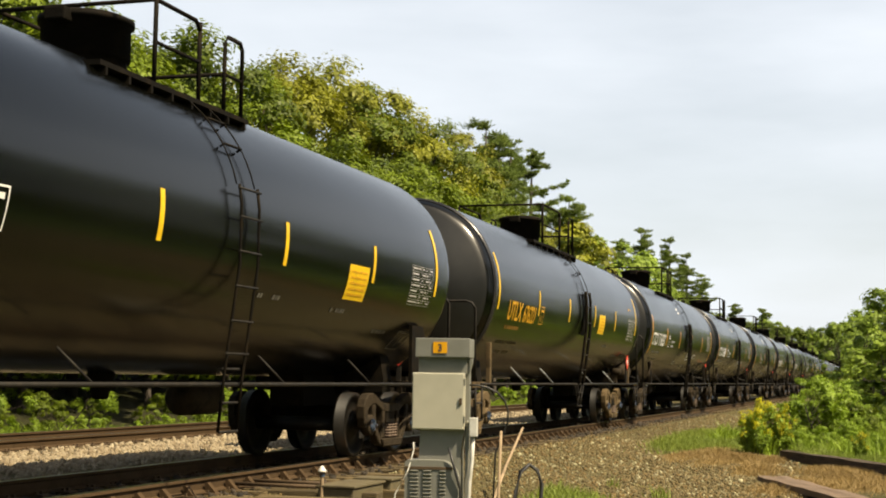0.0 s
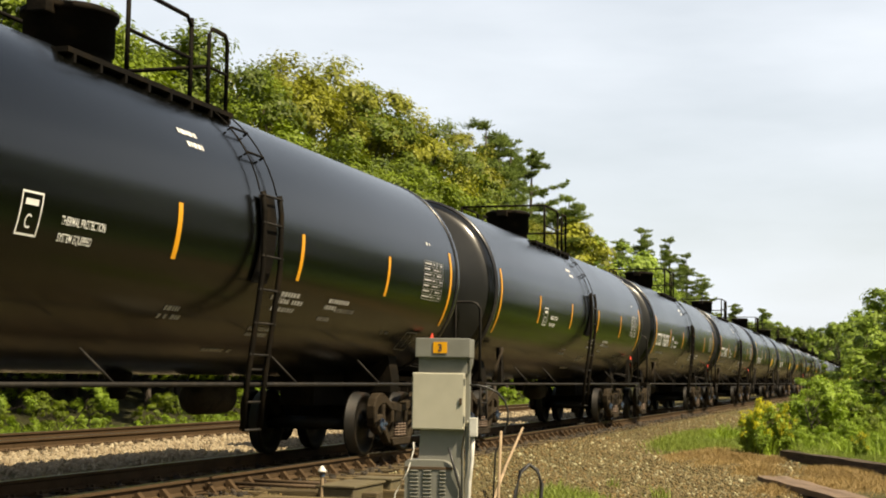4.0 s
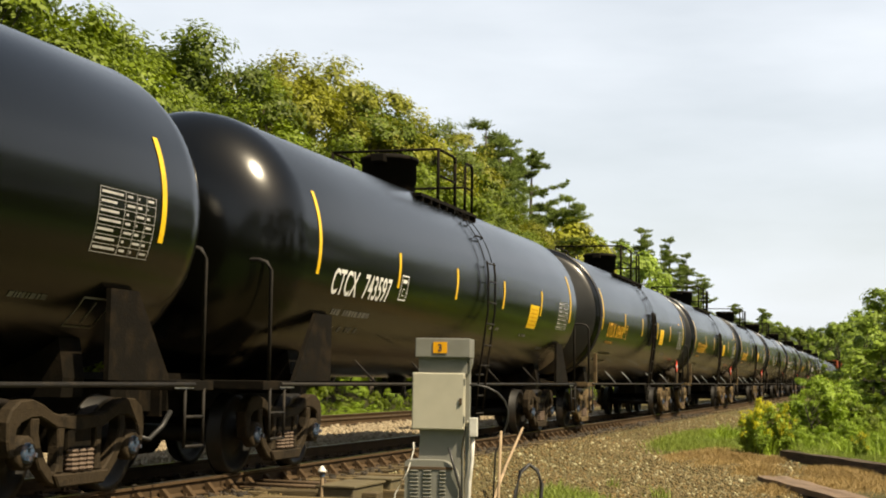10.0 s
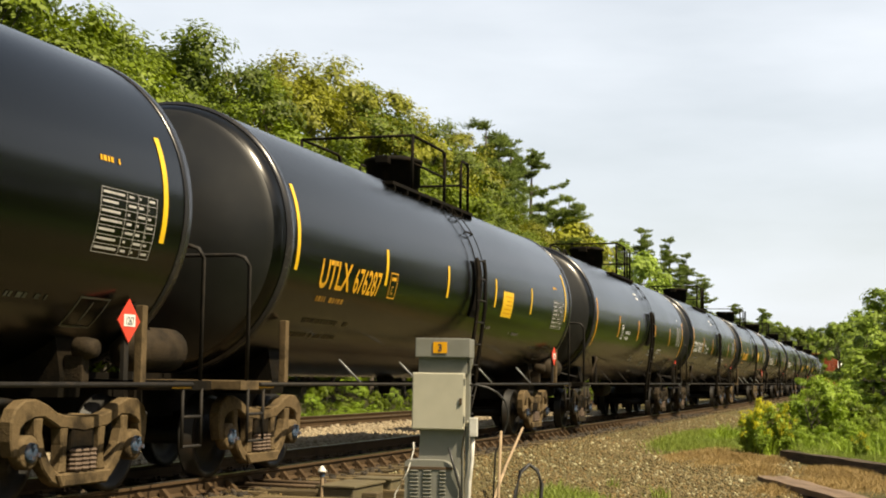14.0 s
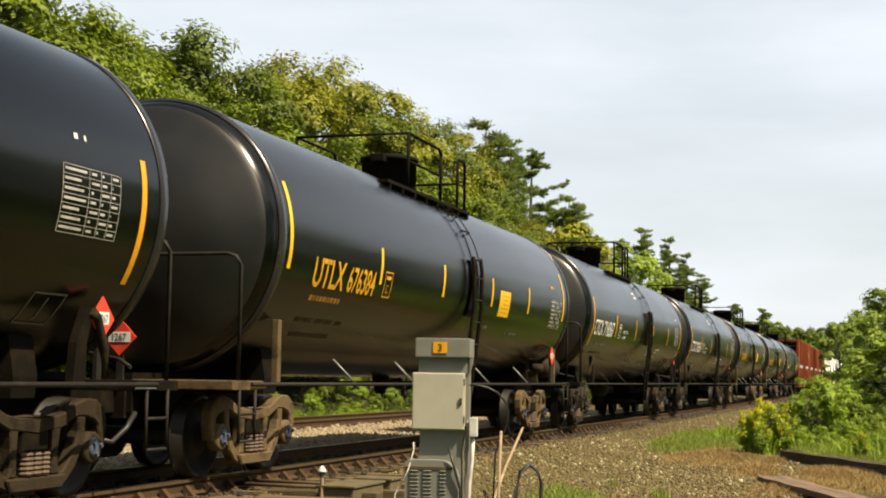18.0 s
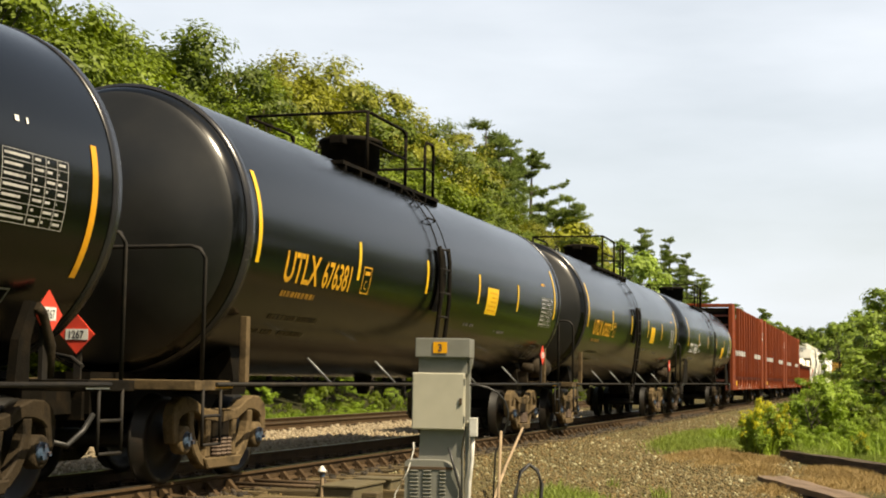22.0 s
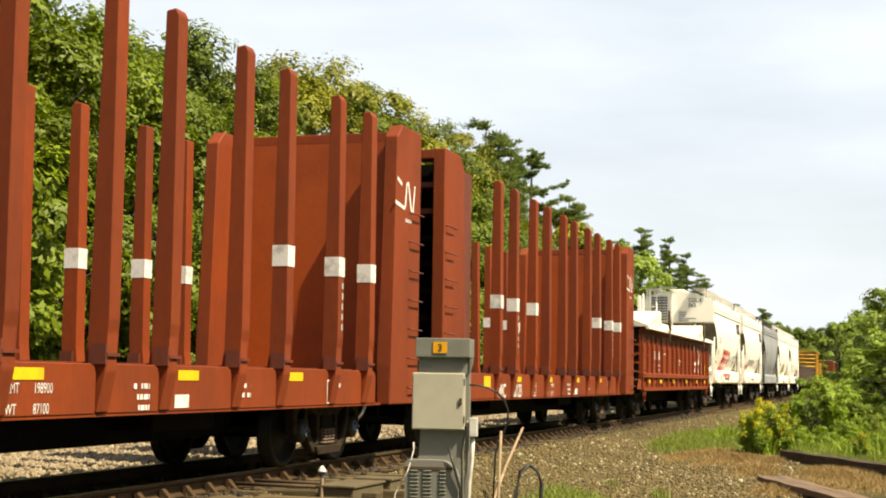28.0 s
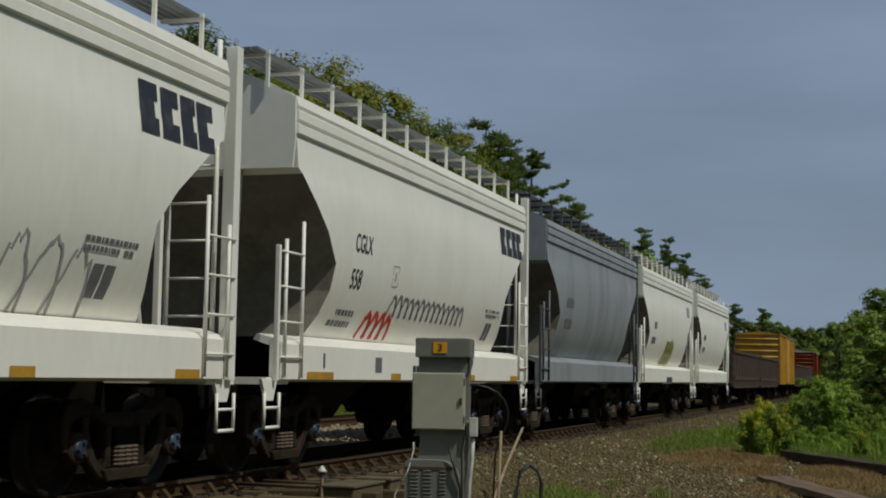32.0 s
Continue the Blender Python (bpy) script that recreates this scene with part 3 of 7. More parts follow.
FAR = [broad_tree("broadleaf_tree", "distant tree with green foliage lightened to stand for haze", 51, 13.5, 4.6, M_LEAF_FAR, 300, 30, 0.25, 0.04),
       broad_tree("broadleaf_tree", "distant tree with deep green foliage", 58, 14.5, 4.8, M_LEAF_B, 300, 30, 0.25, 0.04),
       broad_tree("broadleaf_tree", "distant tree with olive spring leaves", 65, 15.0, 4.6, M_LEAF_C, 300, 30, 0.25, 0.04)]


# ---------- the wood beyond the tracks, tree by tree: kind, along, aside, height of the top ----------
FRESH = [(32.6, 24, 13.0), (36.3, 25, 13.4), (40.5, 26, 13.4), (59.2, 29, 16.2), (44.6, 23.5, 11.6), (58.0, 24, 12.5), (70.6, 24, 12.9), (88.7, 25, 13.3), (36.6, 23.5, 11.9), (33.2, 23, 11.6), (95.0, 25.5, 12.6)]
DENSE = [(37.9, 23.5, 11.5), (89.1, 28, 18.1), (33.0, 22, 9.4), (49.8, 23.5, 12.0), (63.8, 24, 12.5), (80.6, 24.5, 13.6)]
DEEP = [(46.0, 27, 13.7), (52.0, 28, 15.5), (41.5, 25.0, 12.6), (97.0, 28.5, 17.6)]
ROUND = [(48.6, 27.5, 14.6), (52.2, 27, 14.7), (76.8, 29, 18.8), (88.1, 29, 18.9)]
OLIVE = [(62.3, 29, 16.6), (66.4, 29, 17.2), (74.8, 30, 18.9), (82.4, 29, 19.1), (100.0, 26, 13.8), (93.2, 29, 18.9), (106, 26, 13.2)]
FAR_OLIVE = [(128.7, 28, 15.9), (139.4, 28, 16.2)]
FAR_FRESH = [(150.2, 28, 16.2), (172.6, 29, 15.2), (184.3, 28, 13.9), (420, -5.0, 18.6), (400, -10.5, 18.6), (118, 1.2, 6.2), (112, -0.6, 7.4), (100, -1.6, 6.6), (90, 0.6, 3.0), (80, -0.2, 3.2), (70, -0.9, 3.2), (90, -2.4, 5.6), (80, -3.4, 5.8), (152, 3.9, 6.6), (160, 2.4, 7.2), (168, 0.8, 8.2), (146, -1.0, 8.4), (152, -3.2, 8.8), (176, 3.0, 7.6)]
PINE = [(187.3, 33, 20.2), (203.7, 33, 22.3), (239.6, 34, 24.3), (261.6, 34, 23.6), (291.4, 35, 22.2), (103.5, 29, 20.1), (112.2, 30.0, 20.2), (117.0, 30.5, 21.0), (132.0, 28.5, 18.0), (97.5, 27.5, 16.4)]
FAR_DEEP = [(220.7, 30, 15.5), (249.7, 30, 14.9), (306.2, 32, 16.5), (344.5, 32, 16.7), (380, 25.8, 17.2), (400, 22.6, 17.4), (420, 19.0, 18.6), (480, 17.0, 20.5), (545, 14.0, 23.0), (362, 24.2, 17.3), (440, 21.5, 19.0), (500, 18.5, 20.8), (350, 29, 16.9)]
THIN_PINE = [(330, 25.6, 18.4), (300, 29.0, 16.7)]
BIG_PINE = [(124.5, 30.4, 23.0)]
rr = random.Random(2)
for src, tall, rows in ((BROAD[0], 13.5, FRESH), (BROAD[3], 12.5, DENSE), (BROAD[1], 14.5, DEEP), (BROAD[4], 14.0, ROUND), (BROAD[2], 15.0, OLIVE), (FAR[2], 15.0, FAR_OLIVE), (FAR[0], 13.5, FAR_FRESH), (PINES[1], 17.0, PINE), (FAR[1], 14.5, FAR_DEEP), (PINES[2], 16.0, THIN_PINE), (PINES[0], 19.0, BIG_PINE)):
    for k, (x, y, z) in enumerate(rows):
        g = float(ground_z(x, y))
        size = (z - g) / (tall * (1.012 if tall < 15.5 else 1.02))
        m = pose(x, y, g, 0, 0, rr.uniform(0, 360)) @ Matrix.Diagonal((min(max(size, 0.45), 1.08), min(max(size, 0.45), 1.08), size, 1))
        if k == 0:
            src.matrix_world = m
        else:
            copy_thing(src, m)
# undergrowth along the edge of the wood, and the far side behind the place
settle_first(BUSH[0], 38.5, 1.75, 40, 0.50)
settle_first(BUSH[1], 41.0, 1.2, 0, 0.52)
for k in range(84):
    place(rr.choice(BUSH), 16 + k * 1.15 + rr.uniform(-0.6, 0.6), 18.3 + rr.uniform(-0.4, 0.5), rr.uniform(0, 360), rr.uniform(0.16, 0.32))
for k in range(44):
    place(rr.choice(BUSH), 18 + k * 2.2 + rr.uniform(-0.8, 0.8), 25.0 + rr.uniform(-1.0, 1.2), rr.uniform(0, 360), rr.uniform(0.5, 0.9))
for k in range(40):
    place(BUSH[1], 17 + k * 2.3 + rr.uniform(-0.9, 0.9), 20.2 + rr.uniform(-0.7, 0.9), rr.uniform(0, 360), rr.uniform(0.24, 0.42))
for k in range(64):
    place(BUSH[k % 5 > 1], 14 + k * 1.25 + rr.uniform(-0.5, 0.5), 19.7 + rr.uniform(-0.7, 0.8), rr.uniform(0, 360), rr.choice((0.3, 0.42, 0.5, 0.62, 0.8)))
settle_first(EDGE, 17.0, 21.8, 0, 0.95)
for k in range(27):
    place(EDGE, 19.5 + k * 3.3 + rr.uniform(-0.8, 0.8), 22.2 + rr.uniform(-0.7, 0.7), rr.uniform(0, 360), rr.uniform(0.85, 1.1))
for k in range(30):
    place(rr.choice(BUSH), 20 + k * 4.0 + rr.uniform(-1.2, 1.2), 27.5 + rr.uniform(-2.0, 2.5), rr.uniform(0, 360), rr.uniform(1.3, 1.8))
for k in range(18):
    place(rr.choice(BUSH), 112 + k * 6 + rr.uniform(-2, 2), 19.5 + rr.uniform(-0.6, 2.5), rr.uniform(0, 360), rr.uniform(0.9, 1.4))
for k in range(24):
    place(rr.choice(FAR), -60 + k * 7 + rr.uniform(-2, 2), -17 + rr.uniform(-3, 2), rr.uniform(0, 360), rr.uniform(0.85, 1.1))
for k in range(7):
    place(rr.choice(FAR), -30 - rr.uniform(0, 12), -20 + k * 9, rr.uniform(0, 360), rr.uniform(0.8, 1.1))
for k in range(9):
    place(rr.choice(FAR), -20 + k * 6, 25 + rr.uniform(-2, 4), rr.uniform(0, 360), rr.uniform(0.85, 1.05))
# the far end of the wood closing the view
for k in range(15):
    place(FAR[k % 3 if k % 3 < 2 else 0], 410 + rr.uniform(-45, 45), 36 - k * 2.9, rr.uniform(0, 360), rr.uniform(1.0, 1.15))
# brush on the near side past the planks
for x, y, s, b in ((36.5, 0.75, 0.36, 0), (39.5, 0.1, 0.42, 1), (44.0, 0.9, 0.46, 0), (47.0, -0.4, 0.5, 0), (43.0, -1.2, 0.46, 0), (52.0, 1.6, 0.5, 0), (58.0, 0.2, 0.55, 1),
                   (36.0, 1.35, 0.34, 0), (64.0, 1.8, 0.6, 0), (34.5, 0.2, 0.3, 0), (33.0, -0.8, 0.32, 0), (41.5, 2.1, 0.42, 0), (46.0, 2.2, 0.42, 0), (37.6, 0.9, 0.4, 0), (38.4, -0.5, 0.4, 0), (35.6, 0.6, 0.3, 0), (42.5, 0.3, 0.5, 0), (36.8, -0.2, 0.32, 0), (35.2, 1.9, 0.27, 0), (49.0, 0.6, 0.55, 0), (40.5, 2.05, 0.66, 0), (42.0, 1.75, 0.62, 0), (43.2, 2.5, 0.56, 0), (41.2, 1.2, 0.58, 0), (39.6, 1.5, 0.46, 0), (44.5, 1.5, 0.6, 0), (39.0, 2.3, 0.6, 0), (40.0, 1.6, 0.66, 0), (41.0, 2.45, 0.62, 0), (58.0, 2.5, 0.8, 0), (62.0, 1.8, 0.9, 0), (66.0, 2.4, 0.9, 0), (70.0, 1.3, 1.0, 0)):
    place(BUSH[b], x, y, rr.uniform(0, 360), s)


def flowering_bush(x, y):
    rng, rnd = np.random.default_rng(77), random.Random(77)
    ob = root("flowering_bush", "bushy green weed topped with yellow blossom", "bush")
    bm = B()
    cs, rs, fl, fr = [], [], [], []
    for k in range(34):
        a, h = rnd.uniform(0, 6.28), rnd.uniform(0.45, 1.3)
        r = rnd.uniform(0.1, 0.42)
        tip = (r * math.cos(a), r * math.sin(a) * 1.3, h)
        bmesh_cone(bm, (tip[0] * 0.3, tip[1] * 0.3, -0.1), tip, 0.008, 0.003, 5)
        for s in (0.35, 0.55, 0.75, 0.9):
            cs.append((tip[0] * s + rnd.uniform(-0.07, 0.07), tip[1] * s + rnd.uniform(-0.07, 0.07), h * s))
            rs.append(0.12)
        if h > 0.62:
            fl += [tip, (tip[0] + rnd.uniform(-0.1, 0.1), tip[1] + rnd.uniform(-0.1, 0.1), h - 0.08)]
            fr += [0.10, 0.085]
    part("stem", bm, M_BARK, ob)
    v, f = leaf_cards(rng, np.array(cs), np.array(rs), 34, 0.034)
    from_arrays("foliage", v, f, M_SHRUB, ob)
    v, f = leaf_cards(rng, np.array(fl), np.array(fr), 44, 0.021)
    from_arrays("blossom", v, f, M_BLOOM, ob)
    ob.location = (x, y, float(ground_z(x, y)))
    return ob


wb = flowering_bush(33.5, 2.55)
copy_thing(wb, pose(32.8, 2.75, float(ground_z(32.8, 2.75)), 0, 0, 130) @ Matrix.Scale(0.85, 4))
copy_thing(wb, pose(33.6, 2.2, float(ground_z(33.6, 2.2)), 0, 0, 250) @ Matrix.Scale(0.8, 4))
copy_thing(wb, pose(32.2, 0.42, float(ground_z(32.2, 0.42)), 0, 0, 70) @ Matrix.Scale(0.5, 4))


# ---------- grass ----------
def grass(name, label, mat, spots, n, tall, seed, wide=0.006):
    """Blades rooted in round patches (x, y, radius along, radius aside)."""
    rng = np.random.default_rng(seed)
    wts = np.array([a * b for _, _, a, b in spots])
    pick = rng.choice(len(spots), n, p=wts / wts.sum())
    sp = np.array(spots)[pick]
    ang, rad = rng.uniform(0, 2 * np.pi, n), np.sqrt(rng.uniform(0, 1, n)) * (1 + 0.25 * rng.normal(size=n))
    x, y = sp[:, 0] + sp[:, 2] * rad * np.cos(ang), sp[:, 1] + sp[:, 3] * rad * np.sin(ang)
    keep = y < 5.7 + 100 * (y > 16)
    x, y, rad = x[keep], y[keep], rad[keep]
    n = len(x)
    p = np.stack([x, y, ground_z(x, y) - 0.02], -1)
    h = tall * rng.uniform(0.35, 1.15, n) * (1.15 - 0.5 * np.clip(rad, 0, 1.4))
    q = rng.uniform(0, 2 * np.pi, n)
    side = np.stack([np.cos(q), np.sin(q), 0 * q], -1) * (wide * rng.uniform(0.6, 1.5, n))[:, None]
    lean = rng.normal(size=(n, 3)) * 0.28
    lean[:, 2] = 1
    mid, tip = p + lean * (h * 0.55)[:, None], p + lean * np.array([1.9, 1.9, 1]) * h[:, None]
    V = np.stack([p - side, p + side, mid + side * 0.8, tip, mid - side * 0.8], 1).reshape(-1, 3)
    i = np.arange(n)[:, None] * 5
    F3 = np.concatenate([i + np.array([[0, 1, 2]]), i + np.array([[0, 2, 4]]), i + np.array([[4, 2, 3]])])
    ob = from_arrays(name, V, F3, mat)
    return tagged(ob, label, "grass", kind="stuff")


grass("grass", "patches of fresh green grass on the gravel verge", M_GRASS,
      [(39, 4.7, 6.0, 0.7), (34.5, 4.7, 3.2, 0.55), (42, 3.5, 6, 0.8), (36, 3.7, 2.5, 0.6), (35.5, 2.9, 2.2, 0.5), (32.5, 1.2, 1.8, 0.5), (30.5, 0.2, 2.0, 0.7), (18.0, 3.9, 1.6, 0.5), (17.0, 3.6, 1.2, 0.35), (19.5, 4.35, 0.7, 0.28), (46, 2.5, 8, 1.4), (36, 1.2, 4, 0.9), (35, -0.4, 4, 1.0),
       (20.0, 2.95, 0.3, 0.16), (21.5, 3.9, 0.25, 0.12)], 52000, 0.25, 5, 0.007)
grass("weeds", "tall green weeds along the brushy verge", M_SHRUB,
      [(37, 1.6, 3.0, 0.5), (39, 0.2, 4, 1.2), (34.5, 0.8, 1.8, 0.5), (34.0, 0.0, 2.0, 0.6), (48, 1.0, 8, 1.6), (60, 1.5, 12, 1.8), (40, 4.1, 3, 0.4), (33.2, 2.5, 0.6, 0.25)], 22000, 0.5, 6, 0.011)
grass("dry_grass", "dry straw-coloured grass beside the planks", M_DRYGRASS,
      [(30.5, 2.9, 2.4, 0.5), (33, 3.6, 2.5, 0.5), (27, 2.2, 1.6, 0.5), (30.5, 4.0, 2.0, 0.4), (24, 1.2, 1.5, 0.5), (29.5, 3.3, 2.2, 0.35), (29.8, 2.45, 1.6, 0.35), (30.5, 2.2, 1.5, 0.3), (31.5, 3.2, 1.5, 0.3), (27.5, 0.7, 2.4, 0.8), (24.6, 0.4, 2.0, 0.7), (22.4, 1.6, 1.2, 0.4)], 30000, 0.15, 7, 0.006)
grass("wood_edge_weeds", "green weeds along the far side of the second track", M_SHRUB,
      [(24, 17.7, 9, 0.45), (42, 17.8, 12, 0.45), (66, 17.9, 16, 0.5)], 11000, 0.42, 8, 0.018)


# ---------- loose stones ----------
def stones(name, label, regions, n, size, seed, light):
    rng = np.random.default_rng(seed)
    t = (1 + 5 ** 0.5) / 2
    ico = np.array([(-1, t, 0), (1, t, 0), (-1, -t, 0), (1, -t, 0), (0, -1, t), (0, 1, t), (0, -1, -t), (0, 1, -t), (t, 0, -1), (t, 0, 1), (-t, 0, -1), (-t, 0, 1)]) / 1.9
    tri = np.array([(0, 11, 5), (0, 5, 1), (0, 1, 7), (0, 7, 10), (0, 10, 11), (1, 5, 9), (5, 11, 4), (11, 10, 2), (10, 7, 6), (7, 1, 8), (3, 9, 4), (3, 4, 2), (3, 2, 6), (3, 6, 8), (3, 8, 9), (4, 9, 5), (2, 4, 11), (6, 2, 10), (8, 6, 7), (9, 8, 1)])
    wts = np.array([r[4] for r in regions], float)
    pick = rng.choice(len(regions), n, p=wts / wts.sum())
    rg = np.array([r[:4] for r in regions])[pick]
    u = rng.uniform(0, 1, n) ** 1.4
    x, y = rg[:, 0] + (rg[:, 1] - rg[:, 0]) * u, rng.uniform(rg[:, 2], rg[:, 3])
    s = size * rng.uniform(0.5, 1.5, n) * (1 + 0.6 * u)
    c = np.stack([x, y, ground_z(x, y) + s * 0.15], -1)
    k = ico[None] * (1 + 0.28 * rng.normal(size=(n, 12, 1))) * s[:, None, None] * rng.uniform(0.55, 1.25, (n, 1, 3))
    V = (c[:, None] + k).reshape(-1, 3)
    F = (np.arange(n)[:, None, None] * 12 + tri[None]).reshape(-1, 3)
    m = bpy.data.materials.new(name + "_stone")
    m.use_nodes = True
    nn, l = m.node_tree.nodes, m.node_tree.links
    g, rp = nn.new("ShaderNodeNewGeometry"), nn.new("ShaderNodeValToRGB")
    l.new(g.outputs["Random Per Island"], rp.inputs[0])
    cols = light
    rp.color_ramp.elements[0].color, rp.color_ramp.elements[1].color = (*cols[0], 1), (*cols[-1], 1)
    for q, cc in enumerate(cols[1:-1]):
        rp.color_ramp.elements.new((q + 1) / (len(cols) - 1)).color = (*cc, 1)
    b = nn["Principled BSDF"]
    l.new(rp.outputs[0], b.inputs["Base Color"])
    b.inputs["Roughness"].default_value = 0.9
    ob = from_arrays(name, V, F, m)
    return tagged(ob, label, "gravel", kind="stuff")


BROWNS = [(0.0590, 0.0439, 0.0167), (0.1216, 0.0933, 0.0378), (0.0827, 0.0625, 0.0246), (0.1625, 0.1287, 0.0572), (0.1008, 0.0774, 0.0317), (0.1673, 0.1073, 0.0396), (0.1350, 0.0933, 0.0361), (0.0723, 0.0550, 0.0229), (0.3972, 0.3731, 0.2270)]
PALES = [(0.1540, 0.1115, 0.0660), (0.2880, 0.2328, 0.1496), (0.2110, 0.1600, 0.1012), (0.3460, 0.2910, 0.1980)]
stones("verge_gravel", "coarse brown and grey gravel on the verge", [(13, 34, 1.6, 6.7, 5), (30, 60, 2.6, 6.5, 2.4), (13, 26, 1.0, 4.0, 1.2)], 34000, 0.018, 3, BROWNS)
stones("ballast", "pale crushed stone ballast between the tracks", [(14, 60, 9.3, 13.4, 4), (14, 45, 11.0, 13.4, 2)], 16000, 0.032, 4, PALES)
# Stones under the train are coloured darker to carry its shade.
stones("track_ballast", "grimy brown ballast between the ties, darkened with the train's shade", [(11, 60, 6.75, 9.3, 3)], 6000, 0.036, 9, [(0.012, 0.009, 0.006), (0.032, 0.023, 0.014), (0.02, 0.015, 0.009), (0.05, 0.035, 0.021)])
stones("side_ballast", "pale ballast under the second track", [(16, 60, 13.4, 16.6, 3)], 4000, 0.04, 10, PALES)


# ---------- the train: running gear ----------
WHEEL_R = 0.457
RUNNING = []          # (car, place of the car at the start, its wheelsets)


def ring_gear(parent, x):
    """One wheelset: axle with two flanged wheels and bearing caps."""
    bm = B()
    lathe(bm, [(-1.06, 0), (-1.06, 0.075), (-0.8, 0.075), (-0.8, 0.1), (0.8, 0.1), (0.8, 0.075), (1.06, 0.075), (1.06, 0)], "y", 12)
    ws = part("wheelset", bm, M_WHEEL, parent, "wheelset with a rusty axle")
    ws.location = (x, 0, WHEEL_R)
    for s in (-1, 1):
        bm = B()
        y = 0.7525 * s
        prof = [(-0.07, 0.14), (-0.05, 0.17), (-0.015, 0.22), (-0.02, 0.37), (-0.068, 0.395), (-0.068, 0.457), (0.055, 0.463), (0.062, 0.485), (0.088, 0.485), (0.088, 0.40), (0.03, 0.37), (0.03, 0.2), (0.07, 0.17), (0.07, 0.14)]
        lathe(bm, [(y - s * a, r) for a, r in [(-0.07, 0)] + prof + [(0.07, 0)]], "y", 28)
        part("wheel", bm, M_WHEEL, ws)
        bm = B()
        yo = 1.06 * s
        lathe(bm, [(yo, 0.09), (yo + 0.04 * s, 0.09), (yo + 0.055 * s, 0.07), (yo + 0.055 * s, 0.0)], "y", 12)
        for k in range(3):
            a = k * 2.094
            box(bm, 0.06 * math.cos(a) - 0.018, 0.06 * math.cos(a) + 0.018, min(yo + 0.05 * s, yo + 0.08 * s), max(yo + 0.05 * s, yo + 0.08 * s), 0.06 * math.sin(a) - 0.018, 0.06 * math.sin(a) + 0.018)
        part("bearing_cap", bm, M_CAP, ws, "bolted roller bearing cap")
    return ws


def truck(parent, x, wheels, cast=M_TRUCK):
    """A three-piece freight truck centred at x: bolster, two cast side frames with spring nests, two wheelsets."""
    bm = B()
    box(bm, x - 0.2, x + 0.2, -1.05, 1.05, 0.42, 0.7, 0.03)
    lathe(bm, [(0.68, 0), (0.68, 0.2), (0.82, 0.2), (0.82, 0)], "z", 16, (x, 0, 0))
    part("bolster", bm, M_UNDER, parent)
    for s in (-1, 1):
        y0, y1 = sorted((0.93 * s, 1.06 * s))
        bm = B()
        # one casting: arched top chord, pedestal jaws, slanting tension arms, two wide openings and the spring seat
        top = [(0.0, 0.76), (0.3, 0.76), (0.45, 0.79), (0.6, 0.86), (0.78, 0.91), (0.96, 0.90), (1.09, 0.83), (1.15, 0.72), (1.14, 0.56), (1.10, 0.42)]
        low = [(0.0, 0.64), (0.28, 0.64), (0.40, 0.65), (0.52, 0.70), (0.66, 0.75), (0.80, 0.745), (0.93, 0.71), (1.0, 0.66), (1.02, 0.56), (1.02, 0.42)]
        for q in (-1, 1):
            for (a0, b0), (a1, b1), (c0, d0), (c1, d1) in zip(top, top[1:], low, low[1:]):
                prism(bm, [(x + q * a0, b0), (x + q * a1, b1), (x + q * c1, d1), (x + q * c0, d0)], "y", y0, y1)
            # inner jaw, bowed tension arm down to the seat, bolster column
            for ol, il in (([(0.79, 0.75), (0.78, 0.6), (0.74, 0.46), (0.64, 0.30), (0.50, 0.18), (0.36, 0.13)], [(0.66, 0.75), (0.67, 0.62), (0.63, 0.50), (0.54, 0.37), (0.44, 0.28), (0.34, 0.25)]),
                           ([(0.38, 0.66), (0.36, 0.5), (0.36, 0.34), (0.40, 0.25)], [(0.26, 0.66), (0.27, 0.5), (0.27, 0.34), (0.27, 0.25)])):
                for (a0, b0), (a1, b1), (c0, d0), (c1, d1) in zip(ol, ol[1:], il, il[1:]):
                    prism(bm, [(x + q * a0, b0), (x + q * a1, b1), (x + q * c1, d1), (x + q * c0, d0)], "y", y0 + 0.004, y1 - 0.004)
            lathe(bm, [(0.95 * s, 0.0), (0.95 * s, 0.15), (1.07 * s, 0.15), (1.085 * s, 0.12), (1.085 * s, 0.0)], "y", 14, (x + q * 0.889, 0, WHEEL_R))
        prism(bm, [(x + a, z) for a, z in ((-0.46, 0.25), (-0.38, 0.13), (0.38, 0.13), (0.46, 0.25))], "y", y0 - 0.03 * (s < 0), y1 + 0.03 * (s > 0))
        bmesh.ops.remove_doubles(bm, verts=bm.verts, dist=0.0005)
        bmesh.ops.bevel(bm, geom=[e for e in bm.edges if e.is_manifold and e.calc_face_angle(0) > 1.2], offset=0.015, segments=1, affect="EDGES")
        frame_ob = part("side_frame", bm, cast, parent, "dusty cast steel truck side frame")
        bm = B()
        for q in (-0.13, 0.0, 0.13):
            for w in (0.95, 1.04):
                lathe(bm, [(0.26 + 0.02 * k, 0.058 + 0.014 * (k % 2)) for k in range(11)], "z", 8, (x + q, w * s, 0), False)
        part("spring", bm, M_SPRING, frame_ob, "nest of rusty coil springs")
    for q in (-0.889, 0.889):
        wheels.append(ring_gear(parent, x + q))


